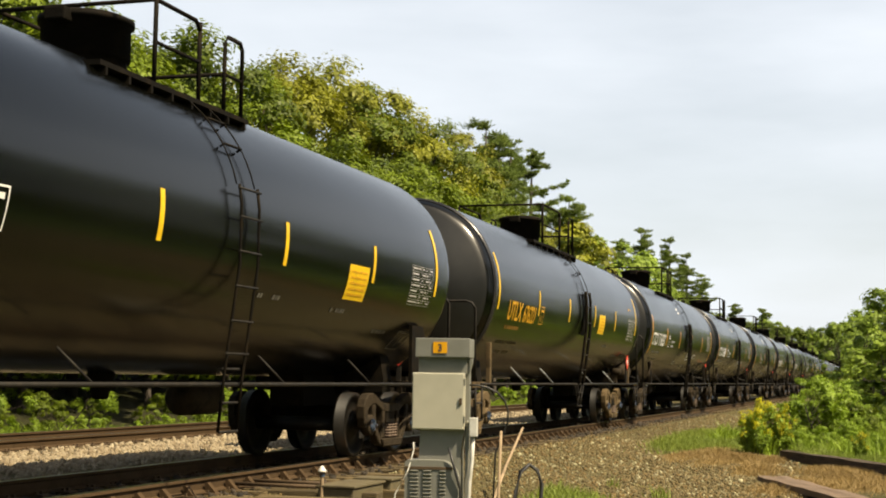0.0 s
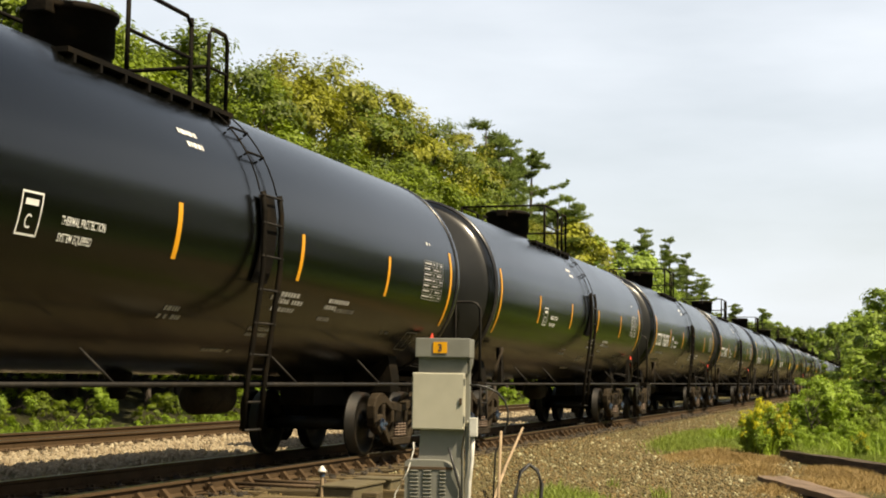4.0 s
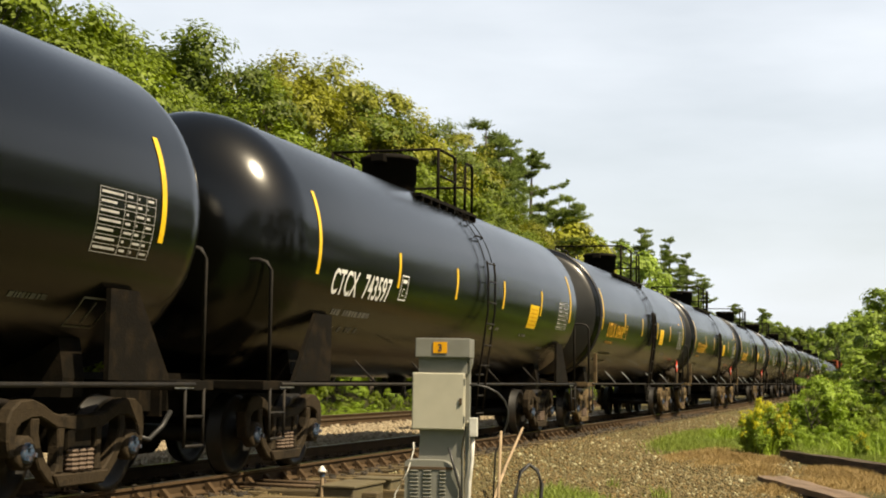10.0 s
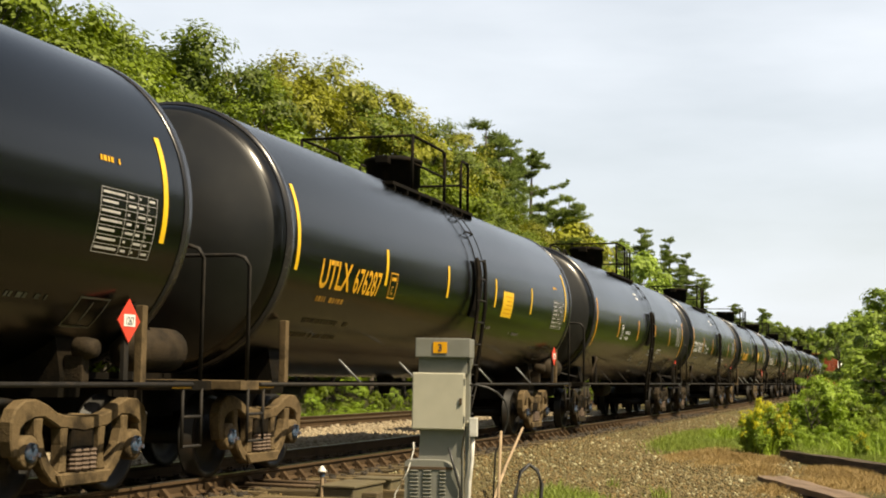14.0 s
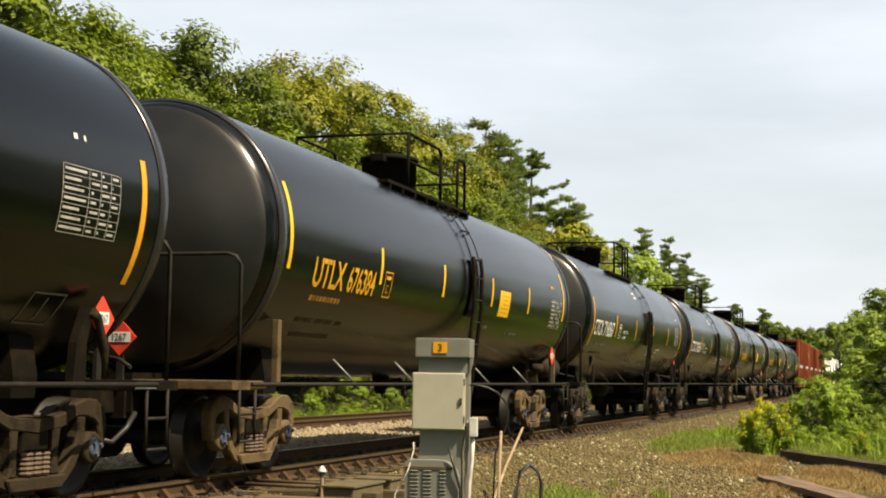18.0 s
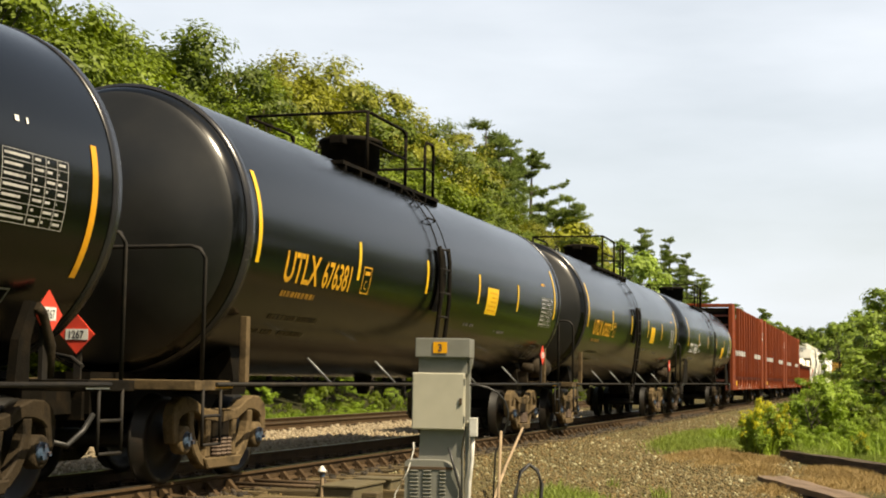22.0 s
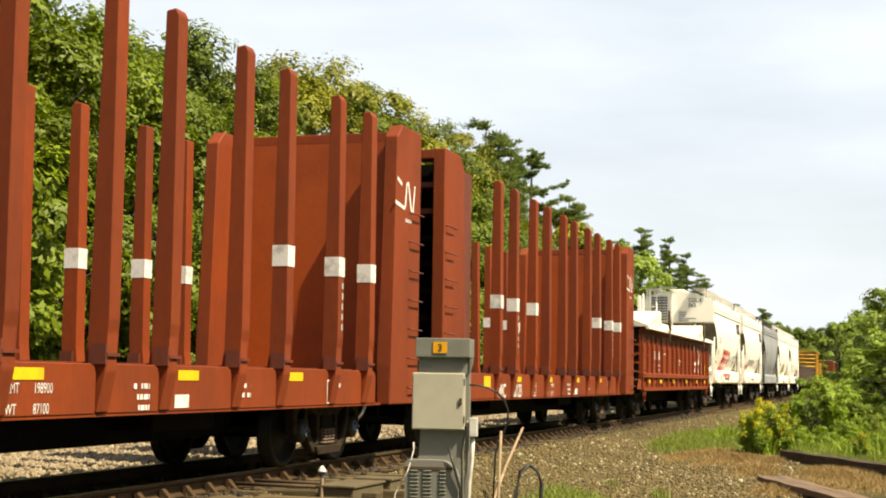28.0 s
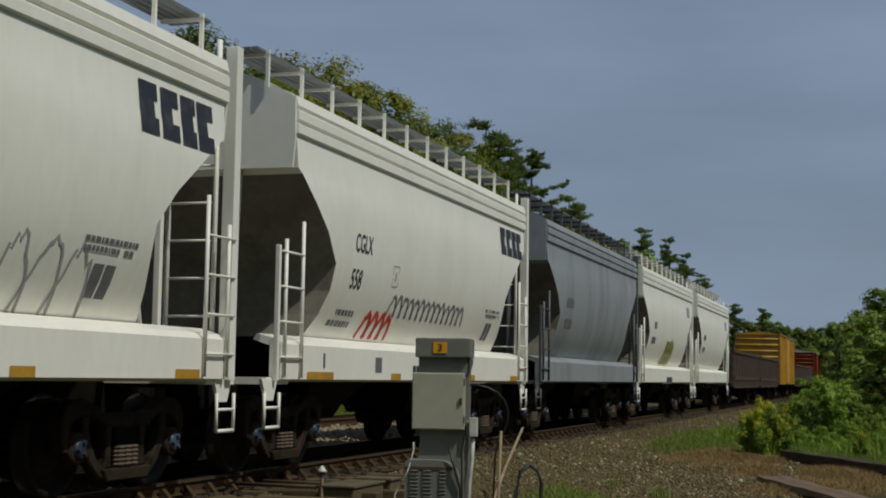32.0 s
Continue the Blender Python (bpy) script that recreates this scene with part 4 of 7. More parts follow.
def coupler(parent, x, s):
    """Draft gear and knuckle at the end x of a car; s is the way it points."""
    bm = B()
    box(bm, min(x, x - 0.9 * s), max(x, x - 0.9 * s), -0.2, 0.2, 0.66, 0.98)
    prism(bm, [(x + s * a, b) for a, b in ((0, -0.08), (0.36, -0.08), (0.42, -0.17), (0.62, -0.12), (0.64, 0.04), (0.5, 0.0), (0.5, 0.13), (0.36, 0.15), (0, 0.08))], "z", 0.72, 0.98)
    part("coupler", bm, M_UNDER, parent, "grimy knuckle coupler")
    bm = B()
    tube(bm, [(x + 0.02 * s, -0.35, 0.72), (x + 0.18 * s, -0.34, 0.56), (x + 0.4 * s, -0.3, 0.42), (x + 0.58 * s, -0.2, 0.47)], 0.03, 6)
    part("air_hose", bm, M_RUBBER, parent, "black rubber brake hose")


# ---------- lettering ----------
def letter_mesh(text, height, narrow=0.8, bold=0.0):
    cu = bpy.data.curves.new("lettering", "FONT")
    cu.body, cu.size, cu.offset = text, height * 1.38, bold
    ob = bpy.data.objects.new("lettering", cu)
    scene.collection.objects.link(ob)
    me = bpy.data.meshes.new_from_object(ob.evaluated_get(bpy.context.evaluated_depsgraph_get()))
    bpy.data.objects.remove(ob)
    bm = B()
    bm.from_mesh(me)
    for v in bm.verts:
        v.co.x *= narrow
    return bm


def slice_rows(bm, step, lo, hi):
    z = lo + step
    while z < hi:
        bmesh.ops.bisect_plane(bm, geom=bm.verts[:] + bm.edges[:] + bm.faces[:], plane_co=(0, z, 0), plane_no=(0, 1, 0))
        z += step


def on_tank(bm, R, zc, x, z, lift=0.006):
    """Wraps a flat sheet (its x along the car, its y up) onto the near side of a tank, its origin at (x, z)."""
    q0 = math.asin(max(-1, min(1, (z - zc) / R)))
    for v in bm.verts:
        q = q0 + v.co.y / R
        rr = R + lift
        v.co = Vector((x - 0.1 + v.co.x, -rr * math.cos(q), zc + rr * math.sin(q)))


def tank_text(name, parent, text, R, zc, x, z, height, mat, narrow=0.8, label="", bold=0.0, lift=0.006):
    bm = letter_mesh(text, height, narrow, bold)
    slice_rows(bm, 0.09, 0, height * 1.1)
    on_tank(bm, R, zc, x, z, lift)
    return part(name, bm, mat, parent, label)


def sheet(bm, x0, x1, y0, y1, step=0.09):
    n = max(1, int((y1 - y0) / step))
    rows = [[bm.verts.new((x, y0 + (y1 - y0) * k / n, 0)) for x in (x0, x1)] for k in range(n + 1)]
    for a, b in zip(rows, rows[1:]):
        bm.faces.new((a[0], a[1], b[1], b[0]))


def tank_bars(name, parent, rects, R, zc, x, z, mat, label="", lift=0.006):
    bm = B()
    for r in rects:
        sheet(bm, *r)
    on_tank(bm, R, zc, x, z, lift)
    ob = part(name, bm, mat, parent, label)
    return tagged(ob, kind="stuff") if name.endswith("text") or name == "data_block" else ob


def word_bars(rnd, width, height, gap=0.05, fill=0.75):
    """A line of unreadable lettering as short bars."""
    out, x = [], 0.0
    while x < width:
        w = rnd.uniform(0.5, 1.6) * height
        if rnd.random() < fill:
            out.append((x, min(width, x + w), 0, height))
        x += w + height * 0.35
    return out


# ---------- tank cars ----------
TANK_R, TANK_Z = 1.595, 2.725
STYLE = {
    "plain": dict(late=0.0, stripes=(-7.18, -4.22, -1.40, 1.53, 4.44, 7.17), tape="M_YELLOW", rim=False),
    "gold": dict(late=0.0, stripes=(-7.26, -4.17, -1.31, 1.53, 4.18, 7.24), tape="M_YELLOW", rim=True),
    "gold_late": dict(late=-1.0, stripes=(-7.26, -4.17, -1.31, 1.53, 4.18, 7.24), tape="M_YELLOW", rim=True),
    "white": dict(late=0.0, stripes=(-7.43, -4.42, -1.40, 1.63, 4.66, 7.55), tape="M_ORANGE", rim=True),
}


def tank_car(style, S):
    st = STYLE[style]
    style = style.split("_")[0]
    R, zc = TANK_R, TANK_Z
    tape = M_YELLOW if st["tape"] == "M_YELLOW" else M_ORANGE
    labels = {"plain": "glossy black tank car with rounded ends, yellow stripes and white lettering",
              "gold": "black tank car with rimmed ends, yellow stripes and yellow lettering",
              "white": "black tank car with rimmed ends, orange stripes and white lettering"}
    car = root("tank_car", labels[style], "tank car", "tank cars of the train")
    rnd = random.Random(len(style) * 7)
    # shell: turned about the long axis
    cyl = 7.62 if style != "white" else 7.85
    deep = 0.95 if style == "plain" else 0.62
    bm = B()
    head = [(cyl + deep * math.sin(q), R * math.cos(q) ** 0.75) for q in np.linspace(0.0, math.pi / 2, 12)][1:-1]
    if st["rim"]:
        head = [(cyl + 0.02, R)] + [(cyl + 0.03 + 0.24 * math.sin(q), R - 0.27 + 0.24 * math.cos(q)) for q in np.linspace(0.0, 1.25, 7)]
        a0, r0 = head[-1]
        head += [(a0 + 0.36 * (1 - (r / r0) ** 2), r) for r in (1.1, 0.85, 0.6, 0.35, 0.15)]
    END = head[-1][0] + 0.012
    prof = [(-END, 0)] + [(-a, r) for a, r in head[::-1]] + [(x, R) for x in np.linspace(-cyl, cyl, 9)] + head + [(END, 0)]
    lathe(bm, prof, "x", 72, (0, 0, zc))
    for f in bm.faces:
        if st["rim"] and abs(f.calc_center_median().x) > cyl + 0.2:
            f.material_index = 1
    part("tank_shell", bm, M_BLACK, car, "glossy black painted tank shell").data.materials.append(M_HEADDUST)
    if st["rim"]:
        for s in (-1, 1):
            bm = B()
            lathe(bm, [(s * (cyl - 0.10), R + 0.004), (s * (cyl - 0.09), R + 0.016), (s * (cyl + 0.03), R + 0.016), (s * (cyl + 0.045), R - 0.02)], "x", 72, (0, 0, zc))
            part("rim_band", bm, M_HEAD, car, "black jacket rim at the tank end")
    # reflective stripes
    for k, x in enumerate(st["stripes"]):
        z0, z1 = (2.38, 2.87)
        if k in (0, 5):
            z0, z1 = (2.36, 3.36) if style != "white" else (1.95, 3.08)
        elif style == "white":
            z0, z1 = 2.24, 2.78
        ln = R * (math.asin((z1 - zc) / R) - math.asin((z0 - zc) / R))
        tank_bars("stripe", car, [(-0.045, 0.045, 0, ln)], R, zc, x, z0, tape, "reflective tape stripe")
    # centre ladder: thin rails over the top curve, then stringers hanging straight down the side
    lx = {"gold": 0.21, "plain": 0.27, "white": 0.49}[style] + st["late"]
    z_top = 3.12
    bar = 0.018 if style == "plain" else 0.034
    for dx in (-0.22, 0.22):
        bm = B()
        tube(bm, [(lx + dx, -(R + 0.06) * math.cos(q), zc + (R + 0.06) * math.sin(q)) for q in np.linspace(radians(64), radians(14), 10)], 0.009, 6)
        part("top_rail", bm, M_UNDER, car)
        bm = B()
        tube(bm, [(lx + dx, -1.64, z_top), (lx + dx, -1.67, 2.9), (lx + dx, -1.67, 2.3), (lx + dx, -1.52, 1.1), (lx + dx, -1.47, 0.55 if style != "gold" else 1.04)], bar, 4 if bar > 0.03 else 6)
        part("ladder_rail", bm, M_UNDER, car)
    for z, y in ((3.08, -1.65), (2.78, -1.67), (2.42, -1.67), (2.06, -1.64), (1.7, -1.595), (1.36, -1.55)):
        bm = B()
        tube(bm, [(lx - 0.27, y - 0.01, z), (lx + 0.27, y - 0.01, z)], 0.013, 6)
        part("rung", bm, M_PIPE, car)
    for q in (30, 42):
        bm = B()
        y, z = -(R + 0.07) * math.cos(radians(q)), zc + (R + 0.07) * math.sin(radians(q))
        tube(bm, [(lx - 0.2, y + 0.05, z - 0.03), (lx - 0.2, y, z), (lx + 0.2, y, z), (lx + 0.2, y + 0.05, z - 0.03)], 0.014, 6)
        part("grab_iron", bm, M_UNDER, car)
    if style == "gold":
        for a, b in ((-0.5, -0.12), (0.5, 0.12), (-0.28, 0.22), (0.28, -0.22)):
            bm = B()
            tube(bm, [(lx + a, -1.47, 1.05), (lx + b, -1.46, 0.55)], 0.013, 6)
            part("step_brace", bm, M_PIPE, car)
    for z in (1.2, 0.85, 0.55):
        bm = B()
        tube(bm, [(lx - 0.22, -1.48, z), (lx + 0.22, -1.48, z)], 0.016, 6)
        part("rung", bm, M_PIPE, car)
    if style != "plain":
        tank_bars("ladder_pad", car, [(-0.21, 0.21, 0, 0.95)], R, zc, lx + 0.1, 2.15, M_UNDER, lift=0.03)
    # side handrail pipe along the sill with its struts
    bm = B()
    tube(bm, [(-8.05, -1.46, 1.04), (8.05, -1.46, 1.04)], 0.024, 8)
    part("handrail", bm, M_PIPE, car, "long steel handrail along the sill")
    bm = B()
    tube(bm, [(-8.05, 1.46, 1.04), (8.05, 1.46, 1.04)], 0.02, 6)
    part("handrail", bm, M_UNDER, car)
    for x in (-4.85, -2.4, 1.75, 4.6):
        bm = B()
        tube(bm, [(x - 0.16, -1.2, 1.36), (x + 0.03, -1.46, 1.04)], 0.014, 6)
        part("handrail_strut", bm, M_GALV if style == "gold" else M_PIPE, car)
        bm = B()
        tube(bm, [(x - 0.16, 1.2, 1.36), (x + 0.03, 1.46, 1.04)], 0.014, 5)
        part("handrail_strut", bm, M_PIPE, car)
    # top: manway housing, platform, railings
    mx, ax, bx2, dx2 = {"gold": (0.43, -1.37, 0.35, 1.78), "plain": (-0.35, -0.58, 0.4, 1.47), "white": (-1.03, -1.49, -0.16, 0.71)}[style]
    mx, ax, bx2, dx2 = (v + st["late"] for v in (mx, ax, bx2, dx2))
    ztop = zc + R
    bm = B()
    r = 0.47
    lathe(bm, [(ztop - 0.15, r - 0.03), (ztop + 0.1, r - 0.03), (ztop + 0.1, r), (ztop + 0.47, r), (ztop + 0.47, r + 0.035), (ztop + 0.53, r + 0.035), (ztop + 0.57, r - 0.06), (ztop + 0.58, 0)], "z", 28, (mx, 0, 0))
    hs = part("protective_housing", bm, M_UNDER, car, "black round valve housing on the tank top")
    bm = B()
    box(bm, mx - 0.62, mx - 0.44, -0.12, 0.12, ztop + 0.40, ztop + 0.54, 0.02)
    part("hinge", bm, M_UNDER, hs)
    bm = B()
    box(bm, mx + 0.44, mx + 0.6, -0.08, 0.08, ztop + 0.38, ztop + 0.5, 0.02)
    part("latch", bm, M_UNDER, hs)
    zp, zr = ztop - 0.30, ztop + 0.64
    for s in (-1, 1):
        yy = 0.95 * s
        bm = B()
        box(bm, ax - 1.2, dx2, min(s * 0.72, s * 1.05), max(s * 0.72, s * 1.05), zp, zp + 0.05)
        for k in range(8):
            xx = ax - 1.1 + k * (dx2 - ax + 1.0) / 7
            box(bm, xx, xx + 0.04, min(s * 0.7, s * 1.05), max(s * 0.7, s * 1.05), zp - 0.08, zp)
        part("platform", bm, M_UNDER, car, "black grating walkway")
        for x in (ax, bx2):
            bm = B()
            tube(bm, [(x, yy, zp), (x, yy, zr)], 0.028, 6)
            part("rail_post", bm, M_UNDER, car)
        bm = B()
        tube(bm, [(ax, yy, zr), (bx2 - 0.1, yy, zr), (bx2, yy, zr - 0.1)], 0.024, 6)
        part("guard_rail", bm, M_UNDER, car, "black pipe guard rail")
        bm = B()
        tube(bm, [(ax, yy, zp + 0.5), (bx2, yy, zp + 0.5)], 0.02, 6)
        part("mid_rail", bm, M_UNDER, car)
        bm = B()
        tube(bm, [(dx2 - 0.45, yy, zp), (dx2 - 0.45, yy, zr - 0.08), (dx2 - 0.38, yy, zr), (dx2 - 0.06, yy, zr), (dx2, yy, zr - 0.08), (dx2, yy, zp - 0.1)], 0.026, 6)
        tube(bm, [(dx2 - 0.45, yy, zp + 0.5), (dx2, yy, zp + 0.5)], 0.018, 6)
        part("grab_frame", bm, M_UNDER, car, "black pipe grab frame at the ladder")
    for x in (ax, dx2 - 0.45):
        bm = B()
        tube(bm, [(x, -0.95, zr if x == ax else zp + 0.5), (x, 0.95, zr if x == ax else zp + 0.5)], 0.024, 6)
        part("cross_rail", bm, M_UNDER, car)
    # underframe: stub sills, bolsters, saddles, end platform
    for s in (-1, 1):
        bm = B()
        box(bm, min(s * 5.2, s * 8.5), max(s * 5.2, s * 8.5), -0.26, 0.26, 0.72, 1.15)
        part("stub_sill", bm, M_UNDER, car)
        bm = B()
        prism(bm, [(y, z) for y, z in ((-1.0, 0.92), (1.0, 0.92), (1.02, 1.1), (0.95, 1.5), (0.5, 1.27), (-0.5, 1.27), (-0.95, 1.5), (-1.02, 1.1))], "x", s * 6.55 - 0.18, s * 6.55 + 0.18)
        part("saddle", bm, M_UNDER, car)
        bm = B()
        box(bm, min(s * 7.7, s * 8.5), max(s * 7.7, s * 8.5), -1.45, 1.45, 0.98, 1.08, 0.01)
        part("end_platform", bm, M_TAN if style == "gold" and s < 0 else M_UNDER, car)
        bm = B()
        x = s * 8.1
        tube(bm, [(s * 8.3, -1.42, 1.08), (s * 8.3, -1.42, 2.32), (s * 8.3, -1.36, 2.42), (s * 8.3, -1.26, 2.45), (s * 8.3, 1.26, 2.45), (s * 8.3, 1.36, 2.42), (s * 8.3, 1.42, 2.32), (s * 8.3, 1.42, 1.08)], 0.024, 6)
        part("end_rail", bm, M_PIPE, car, "bent pipe grab rail")
        bm = B()
        for dx in (-0.2, 0.2):
            tube(bm, [(x + dx, -1.44, 1.0), (x + dx, -1.44, 0.42)], 0.018, 6)
        for z in (0.72, 0.43):
            tube(bm, [(x - 0.2, -1.44, z), (x + 0.2, -1.44, z)], 0.018, 6)
        part("stirrup", bm, M_PIPE, car)
        bm = B()
        if style == "plain":
            prism(bm, [(s * 7.6, 1.08), (s * 6.45, 1.08), (s * 6.45, 1.9), (s * 6.95, 1.9)], "y", -1.43, -1.38)
        elif style == "gold":
            box(bm, s * 7.18 - 0.05, s * 7.18 + 0.05, -1.4, -1.32, 1.05, 1.78, 0.01)
        else:
            prism(bm, [(s * 6.85, 1.05), (s * 6.65, 1.05), (s * 6.69, 1.4), (s * 6.85, 1.72), (s * 6.95, 1.7), (s * 6.85, 1.4)], "y", -1.42, -1.34)
        part("bolster_web", bm, M_TAN if style == "gold" else M_UNDER, car)
        coupler(car, s * 8.55, s)
        if style == "white":
            bm = B()
            tube(bm, [(s * 7.2, -1.38, 1.1), (s * 7.15, -1.42, 1.35), (s * 6.98, -1.44, 1.62), (s * 6.9, -1.43, 1.68)], 0.045, 6)
            part("corner_bracket", bm, M_TRUCK, car, "bent grey corner bracket")
            bm = B()
            tube(bm, [(s * 8.0, -1.2, 1.2), (s * 8.3, -0.9, 1.28), (s * 8.5, -0.3, 1.36)], 0.02, 6)
            part("brake_lever", bm, M_PIPE, car)
        bm = B()
        sheet(bm, s * 7.85 - 0.2, s * 7.85 + 0.2, 0, 0.06)
        for v in bm.verts:
            v.co = Vector((v.co.x, -1.456, 1.0 + v.co.y))
        part("sill_tape", bm, M_GOLD if style == "gold" else M_WHITE, car)
    # air reservoir and brake gear
    bm = B()
    rx = 7.9 if style == "gold" else 3.0
    lathe(bm, [(rx - 0.55, 0), (rx - 0.5, 0.15), (rx - 0.4, 0.22), (rx + 0.4, 0.22), (rx + 0.5, 0.15), (rx + 0.55, 0)], "x", 16, (0, -1.05 if style == "gold" else 0.3, 1.38 if style == "gold" else 0.85))
    part("air_reservoir", bm, M_TRUCK, car, "dusty grey brake air reservoir")
    if style == "gold":
        bm = B()
        lathe(bm, [(-1.3, 0.0), (-1.3, 0.08), (-1.22, 0.1), (-1.1, 0.1), (-1.05, 0.0)], "y", 12, (rx - 1.4, 0, 1.36))
        box(bm, rx - 1.46, rx - 1.34, -1.2, -1.0, 1.05, 1.3, 0.02)
        part("brake_valve", bm, M_TRUCK, car)
    bm = B()
    lathe(bm, [(0.86, 0), (0.86, 0.08), (0.96, 0.11), (1.3, 0.2), (1.3, 0)], "z", 16, (0.2, 0, 0))
    part("bottom_outlet", bm, M_UNDER, car)
    # hazard placard on its post
    px = 7.1 if style == "white" else 6.85
    bm = B()
    box(bm, px - 0.04, px + 0.04, -1.40, -1.36, 1.08, 1.75)
    post = part("placard_post", bm, M_PIPE, car)
    bm = B()
    c, r = Vector((px, -1.415, 1.62)), 0.2
    prism(bm, [(c.x, c.z - r), (c.x + r, c.z), (c.x, c.z + r), (c.x - r, c.z)], "y", -1.42, -1.41)
    part("placard", bm, M_RED, post, "red diamond hazard placard")
    bm = B()
    box(bm, px - 0.1, px + 0.1, -1.425, -1.421, 1.57, 1.68)
    part("placard_number", bm, M_WHITE, post)
    bm = letter_mesh("1267", 0.075, 0.75, 0.002)
    for v in bm.verts:
        v.co = Vector((px - 0.078 + v.co.x, -1.427, 1.585 + v.co.y))
    part("placard_text", bm, M_DARKTXT, post, "black number on the placard")
    if style == "gold":
        bm = B()
        box(bm, -8.6, -8.57, -0.2, -0.12, 1.05, 1.5)
        post = part("placard_post", bm, M_PIPE, car)
        bm = B()
        prism(bm, [(-0.16, 1.33), (0.04, 1.53), (-0.16, 1.73), (-0.36, 1.53)], "x", -8.62, -8.605)
        part("placard", bm, M_RED, post, "red diamond hazard placard")
        bm = B()
        box(bm, -8.626, -8.622, -0.29, -0.03, 1.475, 1.585)
        part("placard_number", bm, M_WHITE, post)
        bm = letter_mesh("1267", 0.08, 0.85, 0.002)
        for v in bm.verts:
            v.co = Vector((-8.63, -0.055 - v.co.x, 1.49 + v.co.y))
        part("placard_text", bm, M_DARKTXT, post, "black number on the placard")
    # lettering common to the style
    if style == "gold":
        tank_bars("warning_panel", car, [(0, 0.72, 0, 0.46)], R, zc, 2.05, 2.24, M_YELLOW, "bright yellow warning panel")
        tank_bars("warning_text", car, [(0.1 + 0.06 * k % 0.2, 0.62, 0.06 + 0.075 * k, 0.085 + 0.075 * k) for k in range(5)], R, zc, 2.05, 2.24, M_GOLD, lift=0.009)
    if style == "plain":
        tank_bars("warning_panel", car, [(0, 0.72, 0, 0.46)], R, zc, 3.55, 2.12, M_YELLOW, "bright yellow warning panel")
        tank_bars("warning_text", car, [(0.08, 0.64, 0.06 + 0.075 * k, 0.085 + 0.075 * k) for k in range(5)], R, zc, 3.55, 2.12, M_GOLD, lift=0.009)
    bx = st["stripes"][5] - (1.15 if style != "white" else 1.35)
    wd = 0.98 if style != "white" else 0.92
    grid = []
    for k in range(7):
        for q, (a, b) in enumerate(((0.03, 0.40), (0.48, 0.62), (0.67, 0.80), (0.85, 0.96))):
            grid.append((wd * a, wd * (b - 0.05 * ((k + q) % 3)), 0.045 + k * 0.11, 0.075 + k * 0.11))
    grid += [(0, wd, k * 0.11 - 0.003, k * 0.11 + 0.003) for k in range(8)] + [(q, q + 0.007, 0, 0.77) for q in (0, wd * 0.44, wd * 0.645, wd * 0.825, wd)]
    grid = [(a, b, 0.74 * c, 0.74 * d) for a, b, c, d in grid]
    tank_bars("data_block", car, grid, R, zc, bx, 2.19 if style != "white" else 2.3, M_TABLE, "white stencilled data table")
    if style == "gold":
        tank_bars("small_text", car, word_bars(rnd, 0.35, 0.05), R, zc, bx, 2.98, M_GOLD)
    elif style == "white":
        tank_bars("small_text", car, word_bars(rnd, 0.4, 0.05), R, zc, bx, 3.1, M_WHITE)
    # lower small stencils
    for x, z, w in ((3.1, 1.95, 0.7), (5.2, 1.75, 0.6), (1.1, 2.0, 0.6)):
        tank_bars("small_text", car, word_bars(rnd, w, 0.055), R, zc, x, z, M_FADED)
    x, z = 6.3, 1.55
    fr = [(0, 0.5, 0, 0.02), (0, 0.5, 0.33, 0.35), (0, 0.02, 0, 0.35), (0.48, 0.5, 0, 0.35), (0.24, 0.26, 0.06, 0.3)]
    tank_bars("stencil_box", car, fr, R, zc, x, z, M_FADED)
    # plate box after the number
    x = {"gold": -4.0, "plain": -4.1, "white": -4.0}[style]
    pz = 2.22
    hgt = 0.36
    fr = [(0, 0.3, 0, 0.018), (0, 0.3, hgt - 0.018, hgt), (0, 0.018, 0, hgt), (0.282, 0.3, 0, hgt)]
    tm = M_GOLD if style == "gold" else M_WHITE
    tank_bars("plate_box", car, fr, R, zc, x, pz, tm)
    tank_text("plate_letter", car, "C", R, zc, x + 0.09, pz + 0.06, 0.12, tm)
    tank_bars("plate_word", car, [(0.06, 0.24, 0.25, 0.3)], R, zc, x, pz, tm)
    if style == "white":
        for k, w in enumerate((0.95, 0.8)):
            tank_text("stencil", car, ("THERMAL PROTECTION", "SYSTEM EQUIPPED")[k], R, zc, -3.4, 2.36 - 0.14 * k, 0.075, M_WHITE, 0.62, bold=0.001)
        for k in range(2):
            tank_bars("small_text", car, word_bars(rnd, 0.4 - 0.06 * k, 0.06, fill=1.0), R, zc, -1.1 + 0.1 * k, 3.52 - 0.12 * k, M_WHITE)
        for x, z, w in ((1.34, 2.05, 0.55), (1.3, 1.97, 0.74), (1.24, 1.88, 0.65), (2.81, 2.05, 0.74), (2.75, 1.97, 0.4), (2.72, 1.83, 0.38), (1.04, 1.65, 0.6), (1.08, 1.59, 0.56), (0.46, 1.4, 0.72), (-1.11, 1.77, 0.31), (-1.14, 1.69, 0.47)):
            tank_bars("small_text", car, word_bars(rnd, w, 0.055, fill=0.95), R, zc, x, z, M_TABLE)
    wheels = []
    for x in {"gold": (-7.05, 6.75), "plain": (-6.95, 6.65), "white": (-6.75, 6.7)}[style]:
        truck(car, x, wheels, M_TAN if style == "gold" else M_TRUCK)
    return car


